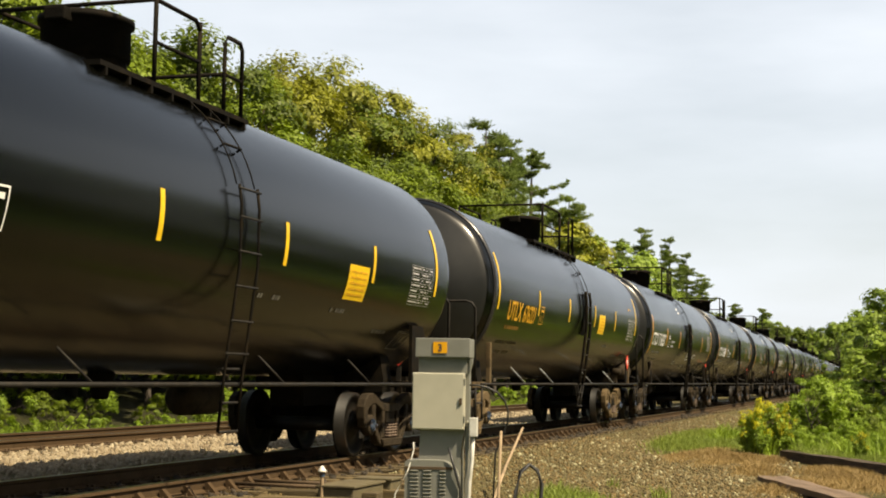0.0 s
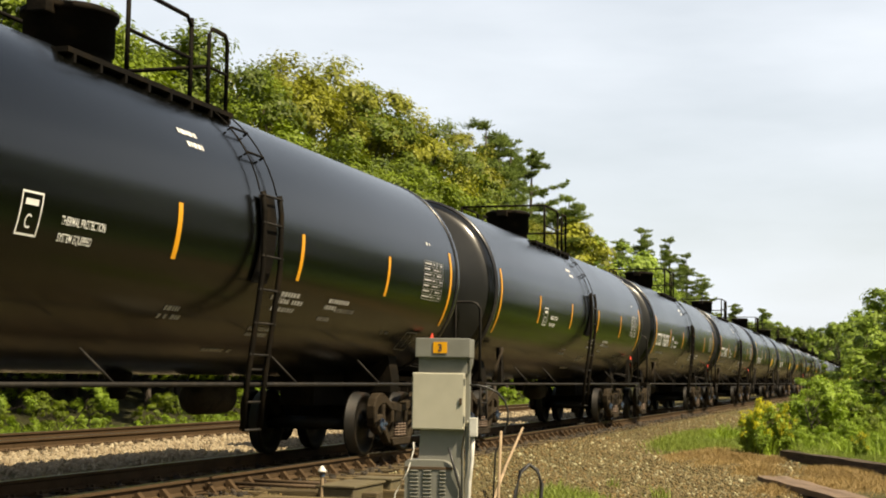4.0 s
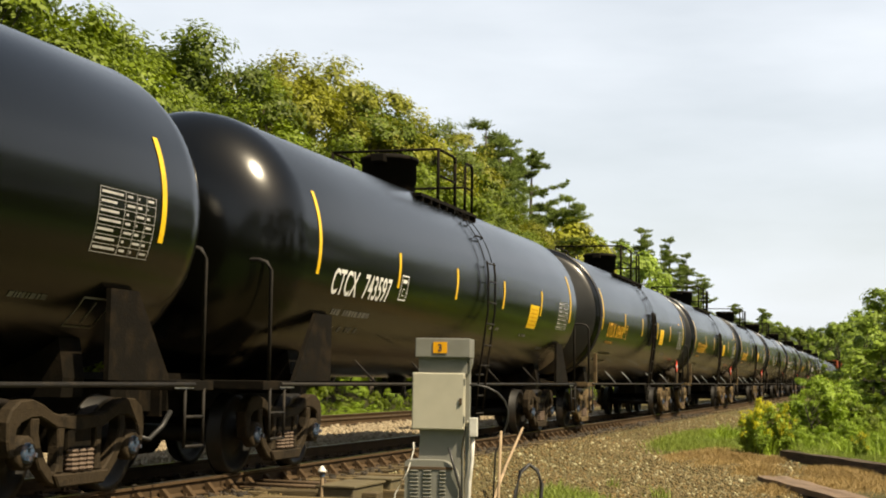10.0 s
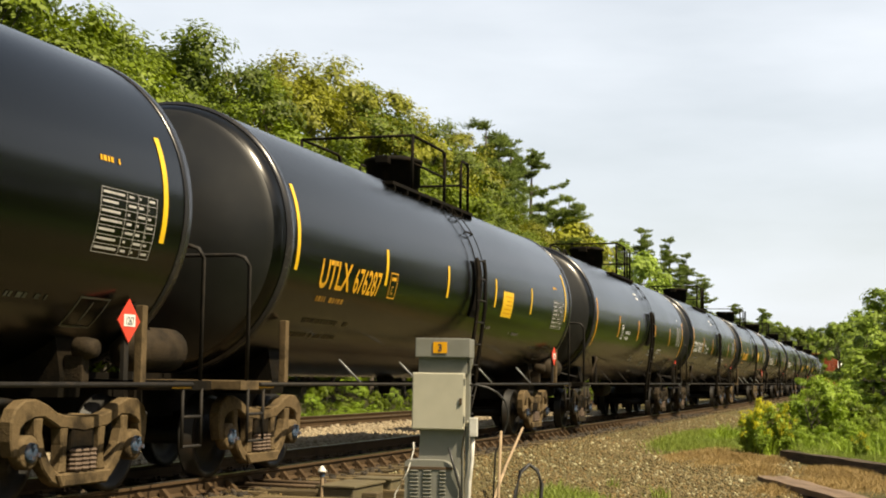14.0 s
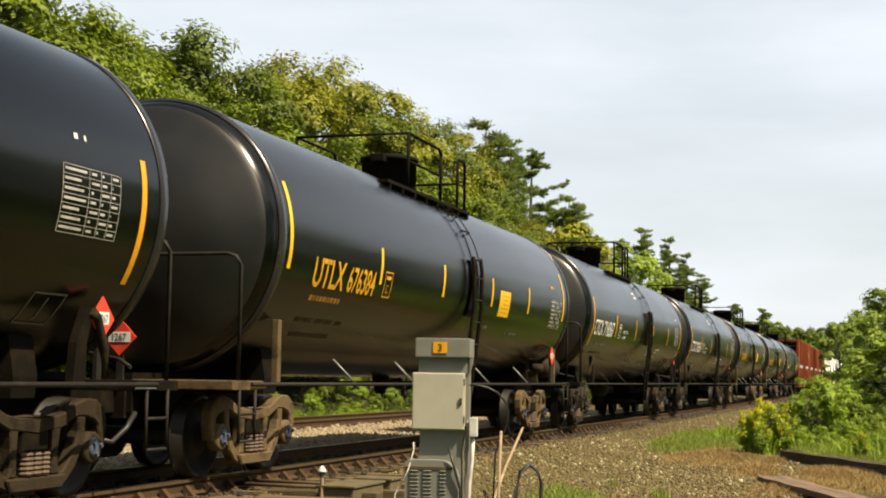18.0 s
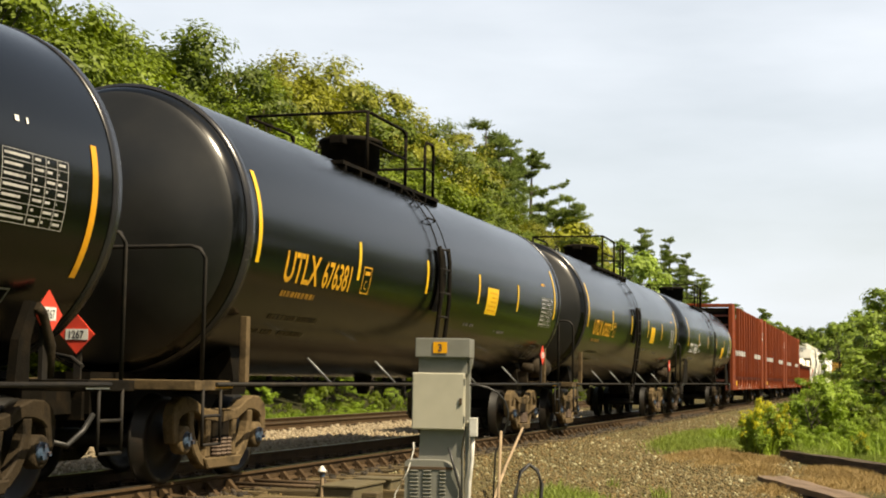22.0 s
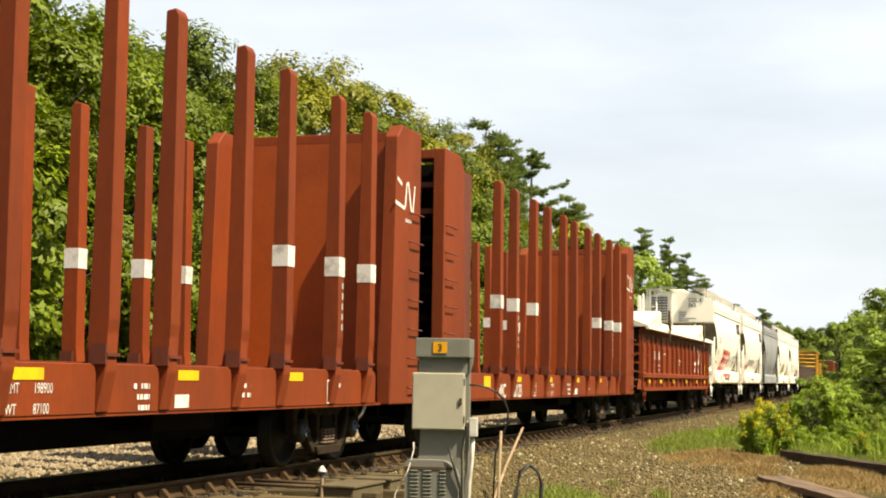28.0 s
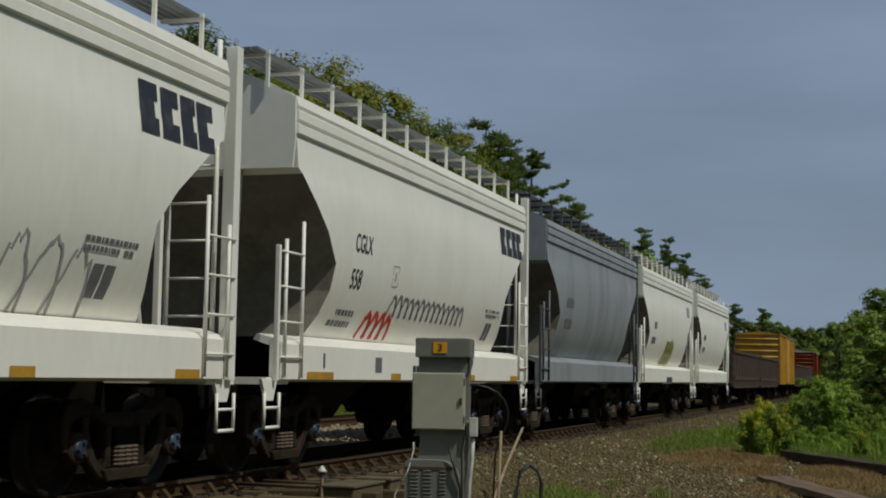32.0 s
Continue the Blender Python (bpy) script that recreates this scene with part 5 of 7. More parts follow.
def car_number(car, style, word, digits):
    """The reporting mark and number on the side of one car."""
    R, zc = TANK_R, TANK_Z
    rnd = random.Random(digits)
    if style == "plain":
        x, z, h, mt = -6.55, 2.17, 0.33, M_WHITE
        tank_text("reporting_mark", car, word, R, zc, x - 0.1, z, h, mt, 0.72, bold=0.006)
        tank_text("car_number", car, digits, R, zc, x + 1.02, z, h, mt, 0.76, bold=0.006)
        for k in range(2):
            tank_bars("weight_text", car, word_bars(rnd, 1.35, 0.08, fill=0.9), R, zc, x + 0.25, 1.92 - 0.2 * k, M_FADED)
    elif style == "gold":
        x, z, h, mt = -6.5, 2.22, 0.36, M_GOLD
        tank_text("reporting_mark", car, word, R, zc, x, z, h, mt, 0.82, bold=0.009)
        tank_text("car_number", car, digits, R, zc, x + 1.16, z, h * 0.92, mt, 0.72, bold=0.007)
        tank_bars("small_text", car, word_bars(rnd, 1.0, 0.07, fill=0.95), R, zc, x + 0.1, 2.05, M_GOLDTXT)
        for k in range(2):
            tank_bars("weight_text", car, word_bars(rnd, 1.5, 0.065, fill=0.8), R, zc, x + 0.05 - 0.12 * k, 1.79 - 0.17 * k, M_FADEGOLD)
    else:
        x, z, h, mt = -7.1, 2.22, 0.38, M_WHITE
        tank_text("reporting_mark", car, word, R, zc, x - 0.12, z, h, mt, 0.72, bold=0.006)
        tank_text("car_number", car, digits, R, zc, x + 1.08, z, h, mt, 0.82, bold=0.006)
        for k in range(2):
            tank_bars("weight_text", car, word_bars(rnd, 1.45, 0.07, fill=0.9), R, zc, x + 0.45 - 0.1 * k, 1.98 - 0.2 * k, M_FADED)


TANKS = [(-4.9, "plain", "", ""), (13.25, "plain", "", ""), (31.4, "gold", "UTLX", "676221"), (49.2, "white", "CTCX", "716587"), (67.3, "white", "CTCX", "716609"),
         (85.4, "white", "", ""), (103.6, "white", "CTCX", "716576"), (121.7, "white", "CTCX", "716571"), (139.57, "plain", "CTCX", "743571"),
         (157.8, "plain", "CTCX", "743597"), (176.05, "gold", "UTLX", "676418"), (194.05, "gold", "UTLX", "676304"), (211.75, "gold", "UTLX", "676287"),
         (230.0, "white", "", ""), (248.2, "white", "CTCX", "716617"), (266.4, "gold", "UTLX", "676384"), (284.5, "white", "CTCX", "716567"),
         (302.55, "white", "CTCX", "716554"), (320.75, "gold_late", "UTLX", "676381"), (338.85, "gold_late", "UTLX", "676322"), (356.6, "plain", "CTCX", "743626")]


def make_tanks():
    made = {}
    first = {}
    for S, style, word, digits in TANKS:
        if style not in first:
            first[style] = tank_car(style, S)
            made[S] = first[style]
        else:
            made[S] = None
    for S, style, word, digits in TANKS:
        if made[S] is None:
            made[S] = copy_thing(first[style], pose(S, LINE_Y, 0))
    for S, style, word, digits in TANKS:
        car = made[S]
        if word:
            car_number(car, style.split("_")[0], word, digits)
        RUNNING.append((car, S, [c for c in car.children if c.name.startswith("wheelset")]))


make_tanks()


# ---------- bulkhead flat cars with stakes ----------
def flat_sheet(bm, rects, y, lift=0.006):
    """Rectangles (x0, x1, z0, z1) laid on the near side at depth y."""
    for x0, x1, z0, z1 in rects:
        vs = [bm.verts.new((a, y - lift, b)) for a, b in ((x0, z0), (x1, z0), (x1, z1), (x0, z1))]
        bm.faces.new(vs)


def bars(name, parent, rects, y, mat, label="", lift=0.006):
    bm = B()
    flat_sheet(bm, rects, y, lift)
    ob = part(name, bm, mat, parent, label)
    return tagged(ob, kind="stuff") if name.endswith("text") else ob


def side_text(name, parent, text, x, y, z, height, mat, narrow=0.8, bold=0.0, label="", lift=0.007, slant=0.0):
    bm = letter_mesh(text, height, narrow, bold)
    for v in bm.verts:
        v.co = Vector((x + v.co.x + slant * v.co.y, y - lift, z + v.co.y))
    return part(name, bm, mat, parent, label)


def shifted_bars(rnd, x, z, width, height, fill=0.9):
    return [(x + a, x + b, z + c, z + d) for a, b, c, d in word_bars(rnd, width, height, fill=fill)]


def ribbon(bm, pts, width, y, lift=0.007):
    """A painted stroke of even width along points (x, z)."""
    pts = [Vector((a, b)) for a, b in pts]
    left, right = [], []
    for i, q in enumerate(pts):
        d = (pts[min(i + 1, len(pts) - 1)] - pts[max(i - 1, 0)]).normalized()
        nrm = Vector((-d.y, d.x)) * width / 2
        left.append(bm.verts.new((q.x + nrm.x, y - lift, q.y + nrm.y)))
        right.append(bm.verts.new((q.x - nrm.x, y - lift, q.y - nrm.y)))
    for k in range(len(pts) - 1):
        bm.faces.new((left[k], left[k + 1], right[k + 1], right[k]))


STAKES = (-5.025, -3.840, -2.280, -1.070, 0.495, 1.640, 3.230, 4.405, 6.020, 7.185)


def stake_car():
    car = root("bulkhead_flat_car", "oxide red bulkhead flat car with tall side stakes, empty", "flat car", "flat cars of the train")
    rnd = random.Random(31)
    bm = B()
    box(bm, -8.7, 9.0, -1.22, 1.22, 1.14, 1.24)
    part("deck", bm, M_OXDARK, car, "dark red stained deck")
    bm = B()
    box(bm, -8.95, 8.95, -0.32, 0.32, 0.72, 1.14)
    prism(bm, [(-5.6, 0.74), (5.6, 0.74), (4.9, 0.40), (-4.9, 0.40)], "y", -0.34, 0.34)
    part("centre_sill", bm, M_UNDER, car, "deep grimy fish-belly centre sill")
    for s in (-1, 1):
        yo, tall = 1.37 * s, (0.0 if s < 0 else -0.28)
        # recessed web: darker red holds the shade behind the panels
        bm = B()
        box(bm, -8.9, 8.9, min(1.18 * s, 1.23 * s), max(1.18 * s, 1.23 * s), 0.76, 1.22)
        part("sill_web", bm, M_OXDARK, car)
        bm = B()
        box(bm, -8.7, 9.1, min(1.23 * s, 1.36 * s), max(1.23 * s, 1.36 * s), 0.755, 0.785)
        part("side_sill", bm, M_OXIDE, car, "oxide red side sill")
        edges = (-7.5,) + STAKES + (7.75,)
        for a, b in zip(edges, edges[1:]):
            bm = B()
            x0, x1 = a + 0.105, b - 0.105
            prism(bm, [(x0, 0.78), (x1, 0.78), (x1, 1.14), (x1 - 0.03, 1.2), (x1 - 0.1, 1.225), (x0 + 0.1, 1.225), (x0 + 0.03, 1.2), (x0, 1.14)], "y", min(yo, yo - 0.04 * s), max(yo, yo - 0.04 * s))
            bmesh.ops.bevel(bm, geom=bm.edges[:], offset=0.008, segments=1, affect="EDGES")
            part("sill_panel", bm, M_OXIDE, car)
        for k, x in enumerate(STAKES):
            bm = B()
            prism(bm, [(1.385 * s, 0.79), (1.46 * s, 1.16), (1.45 * s, 1.5), (1.47 * s, 1.62), (1.46 * s, 4.66 + tall), (1.42 * s, 4.73 + tall), (1.31 * s, 4.71 + tall), (1.27 * s, 1.45), (1.235 * s, 1.15), (1.235 * s, 0.79)], "x", x - 0.095, x + 0.095)
            bmesh.ops.bevel(bm, geom=bm.edges[:], offset=0.012, segments=1, affect="EDGES")
            st = part("stake", bm, M_OXIDE, car, "tall oxide red steel stake")
            if k in (0, 1, 2, 7, 8, 9):
                bm = B()
                box(bm, x - 0.099, x + 0.099, min(1.275 * s, 1.474 * s), max(1.275 * s, 1.474 * s), 2.40, 2.645)
                part("reflector_patch", bm, M_WHITE, st, "white painted reflector patch")
            bm = B()
            box(bm, x - 0.13, x - 0.098, min(1.3 * s, 1.47 * s), max(1.3 * s, 1.47 * s), 1.22, 1.4)
            part("stake_clip", bm, M_OXDARK, st)
            bm = B()
            box(bm, x - 0.11, x + 0.11, min(1.40 * s, 1.478 * s), max(1.40 * s, 1.478 * s), 1.29, 1.32)
            part("stake_band", bm, M_OXDARK, st)
    for s in (-1, 1):
        xe, xi = (9.1, 7.88) if s > 0 else (-8.7, -7.5)
        bm = B()
        box(bm, min(xe - 0.5 * s, xe - 0.62 * s), max(xe - 0.5 * s, xe - 0.62 * s), -1.32, 1.32, 1.24, 4.55)
        part("bulkhead_wall", bm, M_OXSUNLIT, car, "inner bulkhead wall, sunlight painted in as bright red-orange")
        for q in (-1, 1):
            bm = B()
            y0, y1 = sorted((1.30 * q, 1.50 * q))
            prism(bm, [(xi, 0.76), (xe, 0.76), (xe, 4.74), (xe - 0.85 * s, 4.74), (xi + 0.15 * s, 4.55), (xi, 1.3)], "y", y0, y1)
            bmesh.ops.bevel(bm, geom=bm.edges[:], offset=0.015, segments=1, affect="EDGES")
            wing = part("bulkhead_wing", bm, M_OXIDE, car, "tall oxide red bulkhead side plate")
            for k in range(7):
                bm = B()
                z = 1.0 + 0.42 * k
                xr = xe - 0.28 * s
                tube(bm, [(xr - 0.22, 1.50 * q, z), (xr - 0.22, 1.57 * q, z - 0.02), (xr + 0.22, 1.57 * q, z - 0.02), (xr + 0.22, 1.50 * q, z)], 0.012, 5)
                part("grab_iron", bm, M_OXDARK, wing)
            if s < 0:
                bm = B()
                box(bm, xi, xi + 1.0, min(1.22 * q, 1.3 * q), max(1.22 * q, 1.3 * q), 1.24, 4.62, 0.01)
                part("corner_plate", bm, M_OXDARK, car)
        bm = B()
        box(bm, min(xe, xe - 0.4 * s), max(xe, xe - 0.4 * s), -1.31, 1.31, 4.58, 4.73, 0.015)
        part("top_beam", bm, M_OXIDE, car)
        for k in range(8):
            bm = B()
            z = 1.2 + 0.42 * k
            box(bm, min(xe - 0.1 * s, xe - 0.49 * s), max(xe - 0.1 * s, xe - 0.49 * s), -1.3, 1.3, z, z + 0.08)
            part("end_rib", bm, M_UNDER if k < 6 else M_OXDARK, car)
        # near-black sheet before the outer face of the bulkhead wall
        bm = B()
        box(bm, min(xe - 0.47 * s, xe - 0.495 * s), max(xe - 0.47 * s, xe - 0.495 * s), -1.29, 1.29, 1.0, 4.56)
        part("end_panel", bm, M_UNDER, car, "near-black outer end panel")
        bm = B()
        for y in (-0.9, 0.9):
            tube(bm, [(xe - 0.05 * s, y, 0.5), (xe - 0.05 * s, y, 1.1)], 0.02, 5)
        part("stirrup", bm, M_UNDER, car)
        coupler(car, 8.95 * s, s)
        # end lettering on the dark panel
        bm = letter_mesh("200091" if s < 0 else "200133", 0.2, 0.8)
        for v in bm.verts:
            v.co = Vector((xe - 0.09 * s, (v.co.x - 0.9) * (1 if s > 0 else -1), 3.9 + v.co.y))
        part("end_text", bm, M_FADED, car)
    # logo strokes on the near plate at the far end
    bm = B()
    ribbon(bm, [(7.95, 3.60), (8.35, 3.55), (8.38, 3.60), (8.44, 3.92), (8.50, 3.94), (8.66, 3.52), (8.72, 3.52), (8.80, 3.92)], 0.055, -1.5)
    ribbon(bm, [(8.02, 3.95), (8.22, 3.88)], 0.055, -1.5)
    part("logo_stroke", bm, M_WHITE, car, "white painted angular emblem")
    bars("small_text", car, shifted_bars(rnd, 8.4, 3.36, 0.28, 0.05), -1.5, M_WHITE)
    for x in (-5.62, -3.36, -0.66, 2.13, 4.85):
        bars("yellow_patch", car, [(x - 0.22, x + 0.22, 1.08 if x > -5 else 0.97, 1.18)], -1.37, M_YELLOW, "yellow reflector patch")
    for k, (a, b) in enumerate((("LD LMT", "198900"), ("LT WT", "87100"))):
        z = 0.97 - 0.17 * k
        side_text("weight_text", car, a, -1.1, -1.37, z, 0.09, M_WHITE, 0.75)
        side_text("weight_text", car, b, -0.58, -1.37, z, 0.09, M_WHITE, 0.75)
    for x, w, n in ((1.05, 0.3, 3), (3.25, 0.36, 2), (6.0, 0.3, 1)):
        for k in range(n):
            bars("small_text", car, shifted_bars(rnd, x, 1.0 - 0.1 * k, w, 0.05), -1.37, M_WHITE)
    bars("white_label", car, [(1.85, 2.15, 0.81, 0.94)], -1.37, M_WHITE)
    fr = [(5.85, 6.05, 0.8, 0.815), (5.85, 6.05, 1.08, 1.095), (5.85, 5.865, 0.8, 1.095), (6.035, 6.05, 0.8, 1.095)]
    bars("plate_box", car, fr, -1.37, M_WHITE)
    fr = [(-2.16, -1.90, 0.8, 0.815), (-2.16, -1.90, 1.05, 1.065), (-2.16, -2.145, 0.8, 1.065), (-1.915, -1.90, 0.8, 1.065)]
    bars("plate_box", car, fr, -1.37, M_WHITE)
    side_text("plate_letter", car, "C", -2.08, -1.37, 0.85, 0.1, M_WHITE, 0.8, 0.002)
    bars("plate_word", car, [(-2.11, -1.95, 0.99, 1.02)], -1.37, M_WHITE)
    wheels = []
    truck(car, -6.7, wheels)
    truck(car, 6.7, wheels)
    for x in (-3, 3):
        bm = B()
        box(bm, x - 0.7, x + 0.7, -0.9, 0.9, 0.55, 0.75, 0.03)
        part("underframe_box", bm, M_UNDER, car)
    return car


def stake_number(car, digits):
    side_text("reporting_mark", car, "DWC", -5.04, -1.37, 0.80, 0.255, M_WHITE, 0.82, 0.006)
    side_text("car_number", car, digits, -3.88, -1.37, 0.80, 0.25, M_WHITE, 0.74, 0.006)
    for st in (STAKES[1], STAKES[8]):
        for k in range(5):
            bars("stencil_bar", car, [(st + 0.01, st + 0.06, 1.72 + 0.13 * k, 1.80 + 0.13 * k)], -1.47, M_TABLE)


def make_flats():
    first = None
    for S, digits in ((374.35, "200091"), (393.55, "200072"), (412.57, "200123")):
        car = copy_thing(first, pose(S, LINE_Y, 0)) if first else stake_car()
        first = first or car
        RUNNING.append((car, S, [c for c in car.children if c.name.startswith("wheelset")]))
    for (car, _, _), digits in zip(RUNNING[-3:], ("200091", "200072", "200123")):
        stake_number(car, digits)


make_flats()


# ---------- gondola with pale covers ----------
RIBS = (-8.05, -7.02, -6.15, -5.22, -4.15, -3.0, -1.8, -0.8, 0.29, 1.34, 2.41, 3.47, 4.51, 5.5, 6.55, 7.5, 8.05)


def gondola(long, top, paint, label, ribs, cover):
    car = root("gondola_car", label, "gondola car")
    rnd = random.Random(5)
    h = long / 2
    for s in (-1, 1):
        bm = B()
        box(bm, -h, h, min(1.40 * s, 1.44 * s), max(1.40 * s, 1.44 * s), 0.9, top, 0.006)
        part("side_sheet", bm, paint, car)
        bm = B()
        prism(bm, [(1.44 * s, 1.20), (1.53 * s, 1.23), (1.53 * s, 1.34), (1.44 * s, 1.38)], "x", -h, h)
        part("side_chord", bm, paint, car)
        bm = B()
        box(bm, -h, h, min(1.42 * s, 1.56 * s), max(1.42 * s, 1.56 * s), top - 0.02, top + 0.1, 0.012)
        part("top_chord", bm, paint, car)
        bm = B()
        box(bm, -h + 0.3, h - 0.3, min(1.42 * s, 1.50 * s), max(1.42 * s, 1.50 * s), 0.84, 0.95, 0.008)
        part("bottom_chord", bm, paint, car)
        for k in range(ribs):
            x = -h + 0.12 + (long - 0.24) * k / (ribs - 1)
            if cover:
                x = RIBS[k]
            bm = B()
            if cover:                # ribs that taper to a point under the eave
                prism(bm, [(1.44 * s, 0.92), (1.51 * s, 0.95), (1.52 * s, top - 0.5), (1.47 * s, top - 0.12), (1.44 * s, top - 0.12)], "x", x - 0.06, x + 0.06)
            else:
                prism(bm, [(x - 0.10, 1.44 * s), (x - 0.055, 1.548 * s), (x + 0.055, 1.548 * s), (x + 0.10, 1.44 * s)], "z", 0.92, top - 0.03)
            part("side_rib", bm, paint, car)
        bm = B()
        box(bm, min(s * h, s * (h - 0.06)), max(s * h, s * (h - 0.06)), -1.4, 1.4, 0.9, top)
        part("end_sheet", bm, M_UNDER if paint is M_GONRED else paint, car)
        for k in range(4):
            bm = B()
            z, tk = (1.36 + 0.255 * k, 0.06) if cover else (1.05 + k * (top - 1.3) / 3, 0.12)
            box(bm, min(s * h, s * (h + 0.12)), max(s * h, s * (h + 0.12)), -1.4, 1.4, z, z + tk, 0.012)
            part("end_rib", bm, paint, car)
        for k in range(4):
            bm = B()
            z = 1.0 + 0.42 * k
            tube(bm, [(s * (h - 0.3) - 0.24, -1.54, z), (s * (h - 0.3) - 0.24, -1.61, z), (s * (h - 0.3) + 0.24, -1.61, z), (s * (h - 0.3) + 0.24, -1.54, z)], 0.013, 5)
            part("grab_iron", bm, paint, car)
        if cover:
            bm = B()
            prism(bm, [(s * h, 0.88), (s * (h + 0.3), 0.9), (s * (h + 0.26), 0.96), (s * (h + 0.04), 1.18), (s * h, 1.18)], "y", -1.47, -1.40)
            part("corner_gusset", bm, paint, car)
            bm = B()
            tube(bm, [(s * (h + 0.14), -1.4, 1.16), (s * (h + 0.14), 1.4, 1.16)], 0.018, 6)
            part("uncoupling_rod", bm, M_STEELRUST, car)
            bm = B()
            for dx in (-0.16, 0.16):
                tube(bm, [(s * (h - 0.55) + dx, -1.47, 0.9), (s * (h - 0.55) + dx, -1.47, 0.55)], 0.018, 6)
            tube(bm, [(s * (h - 0.55) - 0.16, -1.47, 0.56), (s * (h - 0.55) + 0.16, -1.47, 0.56)], 0.018, 6)
            part("stirrup", bm, paint, car)
        coupler(car, (h + 0.1) * s, s)
    bm = B()
    box(bm, -h, h, -1.4, 1.4, 0.86, 0.98)
    part("floor_plate", bm, M_UNDER, car)
    bm = B()
    box(bm, -h, h, -0.3, 0.3, 0.62, 0.86)
    prism(bm, [(-h + 3.1, 0.64), (h - 3.1, 0.64), (h - 3.7, 0.44), (-h + 3.7, 0.44)], "y", -0.32, 0.32)
    part("centre_sill", bm, M_UNDER, car)
    if cover:
        zc = top + 0.1
        for x0, x1 in ((-h - 0.05, -1.5), (-1.48, h + 0.45)):
            bm = B()
            prism(bm, [(-1.70, zc - 0.06), (-1.62, zc - 0.07), (-1.60, zc + 0.004), (1.60, zc + 0.004), (1.62, zc - 0.07), (1.70, zc - 0.06), (1.68, zc + 0.03), (1.0, zc + 0.29), (0.3, zc + 0.56), (0.0, zc + 0.6), (-0.3, zc + 0.56), (-1.0, zc + 0.29), (-1.68, zc + 0.03)], "x", x0, x1)
            part("cover", bm, M_CREAM, car, "pale cream gabled car cover")
        for x0, x1 in ((-8.1, -5.28), (3.5, 5.88)):
            bm = B()
            prism(bm, [(x0, zc + 0.0), (x1 + 0.02, zc + 0.0), (x1, zc + 0.55), (x1 - 0.05, zc + 0.57), (x0, zc + 0.06)], "y", -1.62, 1.62)
            bmesh.ops.bevel(bm, geom=bm.edges[:], offset=0.03, segments=2, affect="EDGES")
            part("raised_cover", bm, M_CREAM, car, "raised cream cover section")
        for x in (-4.44, 4.41):
            bm = B()
            prism(bm, [(x - 0.12, zc + 0.12), (x + 0.16, zc + 0.0), (x + 0.18, zc + 0.22), (x - 0.02, zc + 0.42), (x - 0.2, zc + 0.62), (x - 0.22, zc + 0.3)], "y", -1.79, -1.73)
            box(bm, x + 0.0, x + 0.08, -1.775, -1.735, zc - 0.32, zc + 0.1)
            part("cover_latch", bm, M_STEELRUST, car, "rusty lifting latch")
    wheels = []
    truck(car, -h + 1.75, wheels)
    truck(car, h - 1.75, wheels)
    return car


